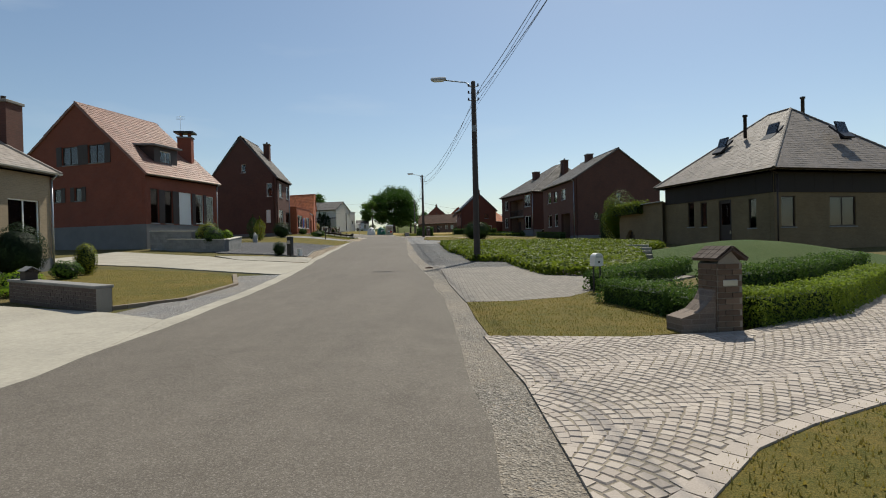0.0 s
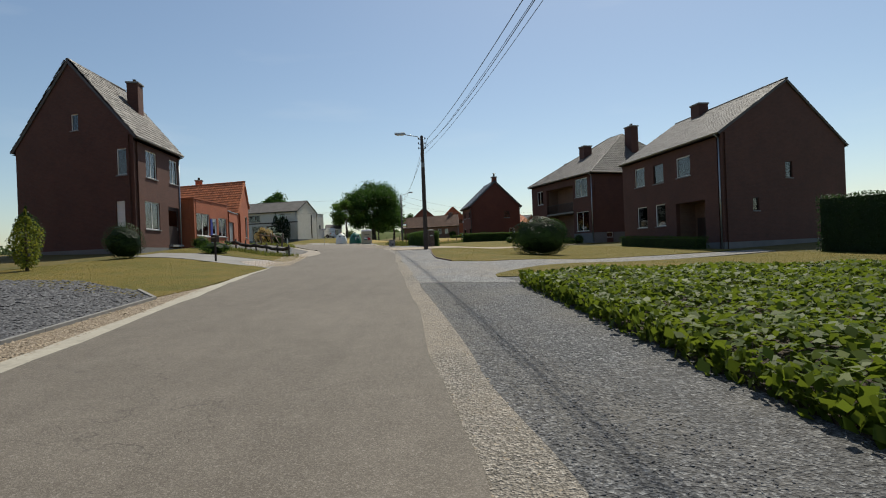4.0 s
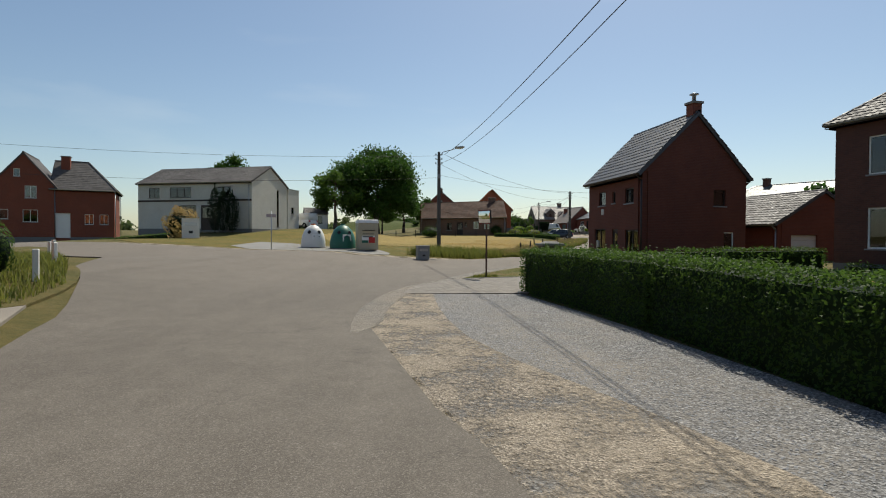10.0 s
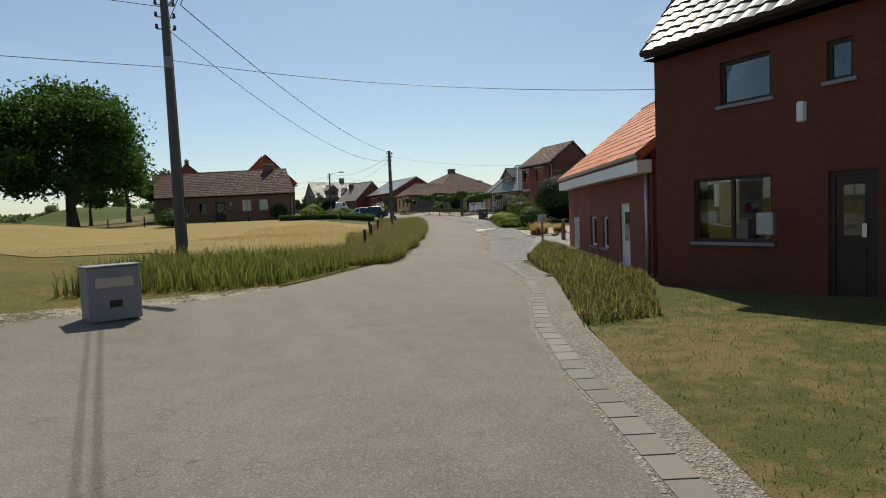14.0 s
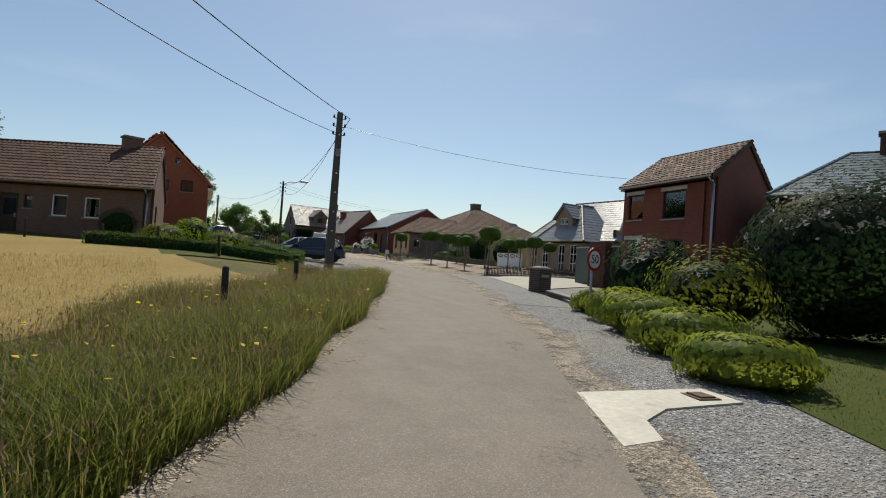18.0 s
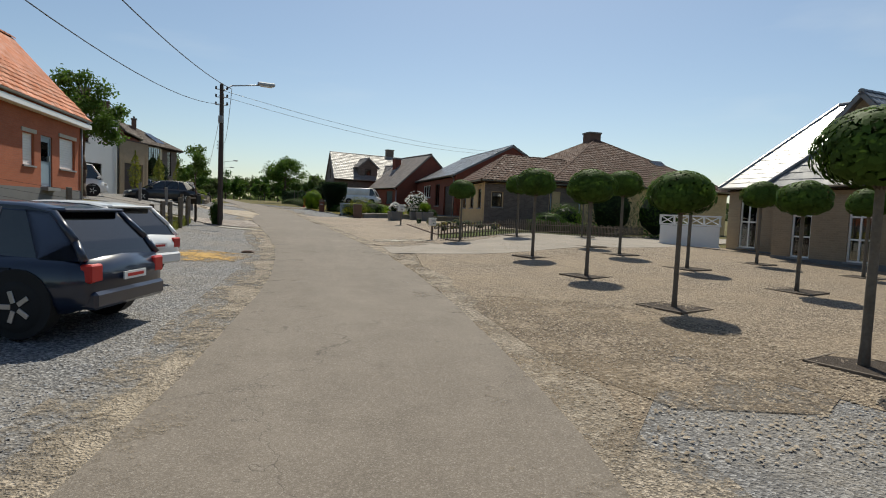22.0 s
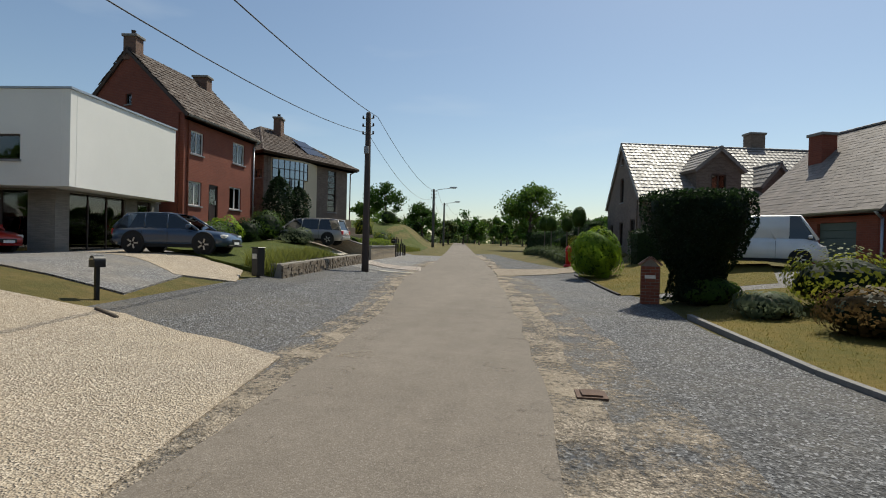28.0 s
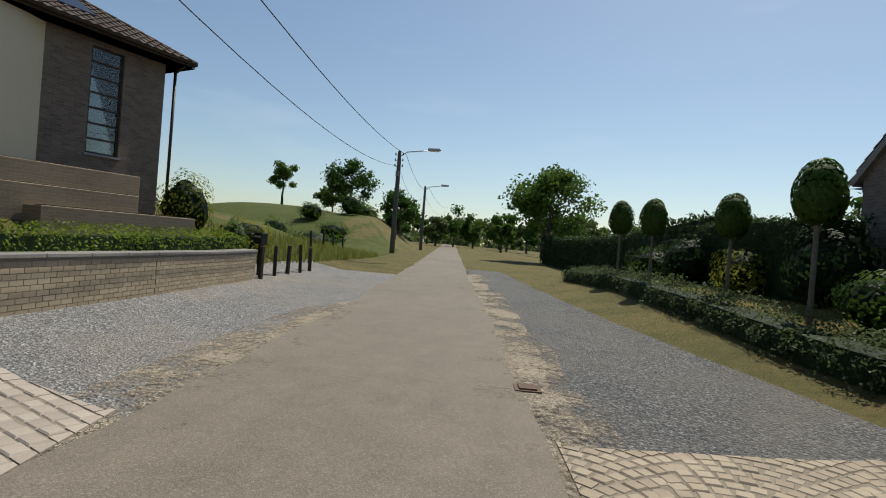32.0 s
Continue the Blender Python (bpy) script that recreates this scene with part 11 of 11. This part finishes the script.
        boxed("sill_trim", (-L * .28, L * .27, s * w * .95 - .02, s * w * .95 + .02, zb - .02, zb + .12), RUBBER, body, "", .01)
        boxed("headlight", (L / 2 - .32, L / 2 - .09, s * w * .72 - .16, s * w * .72 + .14, zbelt * .62, zbelt * .76), LAMPGLASS, th, "clear headlight", .03)
        boxed("tail_light", (-L / 2 - .005, -L / 2 + .14, s * w * .76 - .1, s * w * .76 + .13, zbelt * .68, zbelt * .92), REDP, th, "red tail light", .02)
    boxed("grille", (L / 2 - .06, L / 2 + .012, -w * .42, w * .42, zbelt * .42, zbelt * .6), BLACK, th, "", .02)
    boxed("front_bumper", (L / 2 - .2, L / 2 + .02, -w * .72, w * .72, .26, zbelt * .38), RUBBER if style == "suv" else paint, th, "", .04)
    boxed("rear_bumper", (-L / 2 - .04, -L / 2 + .2, -w * .85, w * .85, .3, .52), RUBBER if style == "suv" else paint, th, "", .04)
    boxed("number_plate", (L / 2 + .021, L / 2 + .03, -.24, .24, .36, .46), WHITE, th)
    pl = boxed("number_plate", (-L / 2 - .06, -L / 2 - .041, -.24, .24, .62, .72), WHITE, th)
    boxed("plate_bar", (-L / 2 - .064, -L / 2 - .0605, -.18, .18, .65, .69), REDP, pl)
    for sx in (-1, 1):
        for s in (-1, 1):
            cx = sx * L * wb / 2
            m = Matrix.Translation((cx, s * (w - .11), r)) @ Matrix.Rotation(radians(90), 4, "X")
            turned("wheel_arch", [(r + .09, -.105), (r + .09, .105)], RUBBER, body, n=24, m=Matrix.Translation((cx, s * (w - .106), r + .03)) @ Matrix.Rotation(radians(90), 4, "X"), smooth=False)
            wh = turned("wheel", [(r * .62, -.12), (r * .9, -.12), (r, -.08), (r, .08), (r * .9, .12), (r * .62, .12)], RUBBER, th, n=24, m=m)
            turned("rim", [(r * .64, -.115), (r * .6, -.09), (r * .2, -.1), (.001, -.105)] if s > 0 else [(r * .64, .115), (r * .6, .09), (r * .2, .1), (.001, .105)], STEEL, wh, n=24, m=m)
            for k in range(5):
                a = math.tau * k / 5
                mm = m @ Matrix.Rotation(a, 4, "Z")
                boxed("spoke", (r * .15, r * .6, -.03, .03, -.128 * s - (.0 if s > 0 else -.0) - .008, -.128 * s + .008), STEEL, wh, "", .004, mm)
    return th


NAVY = car_paint("car_navy", (.012, .022, .05))
CARBLACK = car_paint("car_black", (.012, .012, .015))
CARWHITE = car_paint("car_white", (.75, .75, .74))
CARBEIGE = car_paint("car_champagne", (.6, .55, .48))
SILVER = car_paint("car_silver", (.38, .36, .34))
BLUECAR = car_paint("car_blue", (.05, .085, .14))
REDCAR = car_paint("car_red", (.4, .015, .012))
car("hatchback", 4.62, 150.4, 166, 4.2, 1.8, 1.6, NAVY, "dark navy hatchback parked side-on on gravel", "hatch", .84)
car("hatchback", 4.3, 153.2, 160, 4.1, 1.75, 1.5, CARWHITE, "white hatchback parked behind a dark car", "hatch", .82)
car("minivan", 5.6, 114.3, 205, 4.3, 1.75, 1.6, CARBEIGE, "champagne minivan parked nose out beside an annex", "mpv", .78)
car("estate_car", -1.0, 179.3, 207, 4.6, 1.85, 1.6, CARBLACK, "black estate car parked before a white house", "suv", .82)
car("delivery_van", -4.6, 175.2, 30, 4.8, 1.9, 2.0, CARWHITE, "white delivery van parked in a yard", "van", .82)
car("crossover", -6.2, 196.7, 12, 4.5, 1.85, 1.6, BLUECAR, "blue-grey crossover parked on pale gravel", "suv", .85)
car("hatchback", -11.4, 193.4, 10, 4.1, 1.75, 1.5, REDCAR, "red hatchback parked under a white house", "hatch", .85)
car("people_carrier", -6.9, 207.8, 186, 4.6, 1.85, 1.65, SILVER, "silver people carrier parked on a pale drive", "mpv", .85)
car("panel_van", 12.6, 200.5, -18, 5.2, 2.0, 2.2, CARWHITE, "white panel van parked in a court", "van", .74)
car("parked_van", -31.6, 145.6, 150, 5, 2, 2.2, CARWHITE, "white van beside a white house", "van", .9)

# ---- paving laid stone by stone ----
paving("cobble_drive", COB1, (2.2, 5.6), .098, .105, COBBLE, "cobbled drive of fan-laid pinkish grey setts", "driveway", 35, True, .008, .06, .007, .005, 300, JOINT, .004, .006)
paving("paver_drive", PAV1, (0.4, 14.0), .105, .21, PAVER, "grey block paver driveway with sanded joints", "driveway", 4, False, .005, .055, .001, .0012, 280, PAVERBED, .0015, .004)
paving("brick_drive", BRK, (-7.4, 70.4), .105, .21, BPAVER, "beige brick paver driveway", "driveway", 15, False, .005, .055, .001, .0012, 240, PAVERBED, .0015, .004)
paving("slab_drive_gable", GPAV, (-8.6, 89.4), .2, .2, PAVER, "grey paver driveway beside a gable house", "driveway", 12, False, .007, .056, .001, .0015, 240, PAVERBED, .002, .005)
paving("pink_drive", PINK, (4.9, 119.2), .105, .21, PINKPAVER, "pinkish brick paver drive", "driveway", 20, False, .005, .055, .001, .0012, 240, PAVERBED, .0015, .004)
paving("sett_strip", [(-15.9, 32.7), (-11.6, 31.1), (-8.9, 29.6), (-8.0, 26.0), (-12.6, 28.7)], (-9.3, 28.4), .24, .24, CONC, "pale sett apron at a garden drive", "paving", 60, False, .015, .055, .008, .006, 150)
paving("cobble_patch", [(-12.1, 52.7), (-12.25, 55), (-13.5, 57.2), (-14.2, 55.5), (-12.9, 53.3)], (-12.9, 55), .15, .17, COBBLE, "small patch of pale cobbles at a path", "paving", 20, False, .02, .06, .012, .008, 120)
paving("cobble_apron", [(2.1, 170.6), (3.2, 172.2), (4.8, 172.6), (5.4, 170.4), (5.85, 168), (5.3, 167.5), (3.6, 168.2)], (4.6, 169.6), .15, .21, COBBLE, "uneven cobbled apron beside the asphalt", "paving", 70, False, .018, .06, .012, .008, 260, JOINT, .008)
paving("cobble_apron_left", [(-3.1, 206.1), (-3.8, 208.6), (-.7, 207.7), (.1, 204.6)], (-1.9, 207), .15, .2, COBBLE, "cobbled apron at a garden wall", "paving", 70, False, .014, .06, .008, .006, 200, JOINT, .006)
paving("cobble_drive_far", [(2.85, 208.5), (3.8, 203.2), (4.3, 203.4), (6.3, 206), (8.2, 206.6), (8.7, 208.9), (5.5, 209.25)], (3.9, 207), .13, .14, BPAVER, "pale cobbled drive across the verge", "paving", 70, True, .012, .06, .007, .006, 260, JOINT, .005, .007)
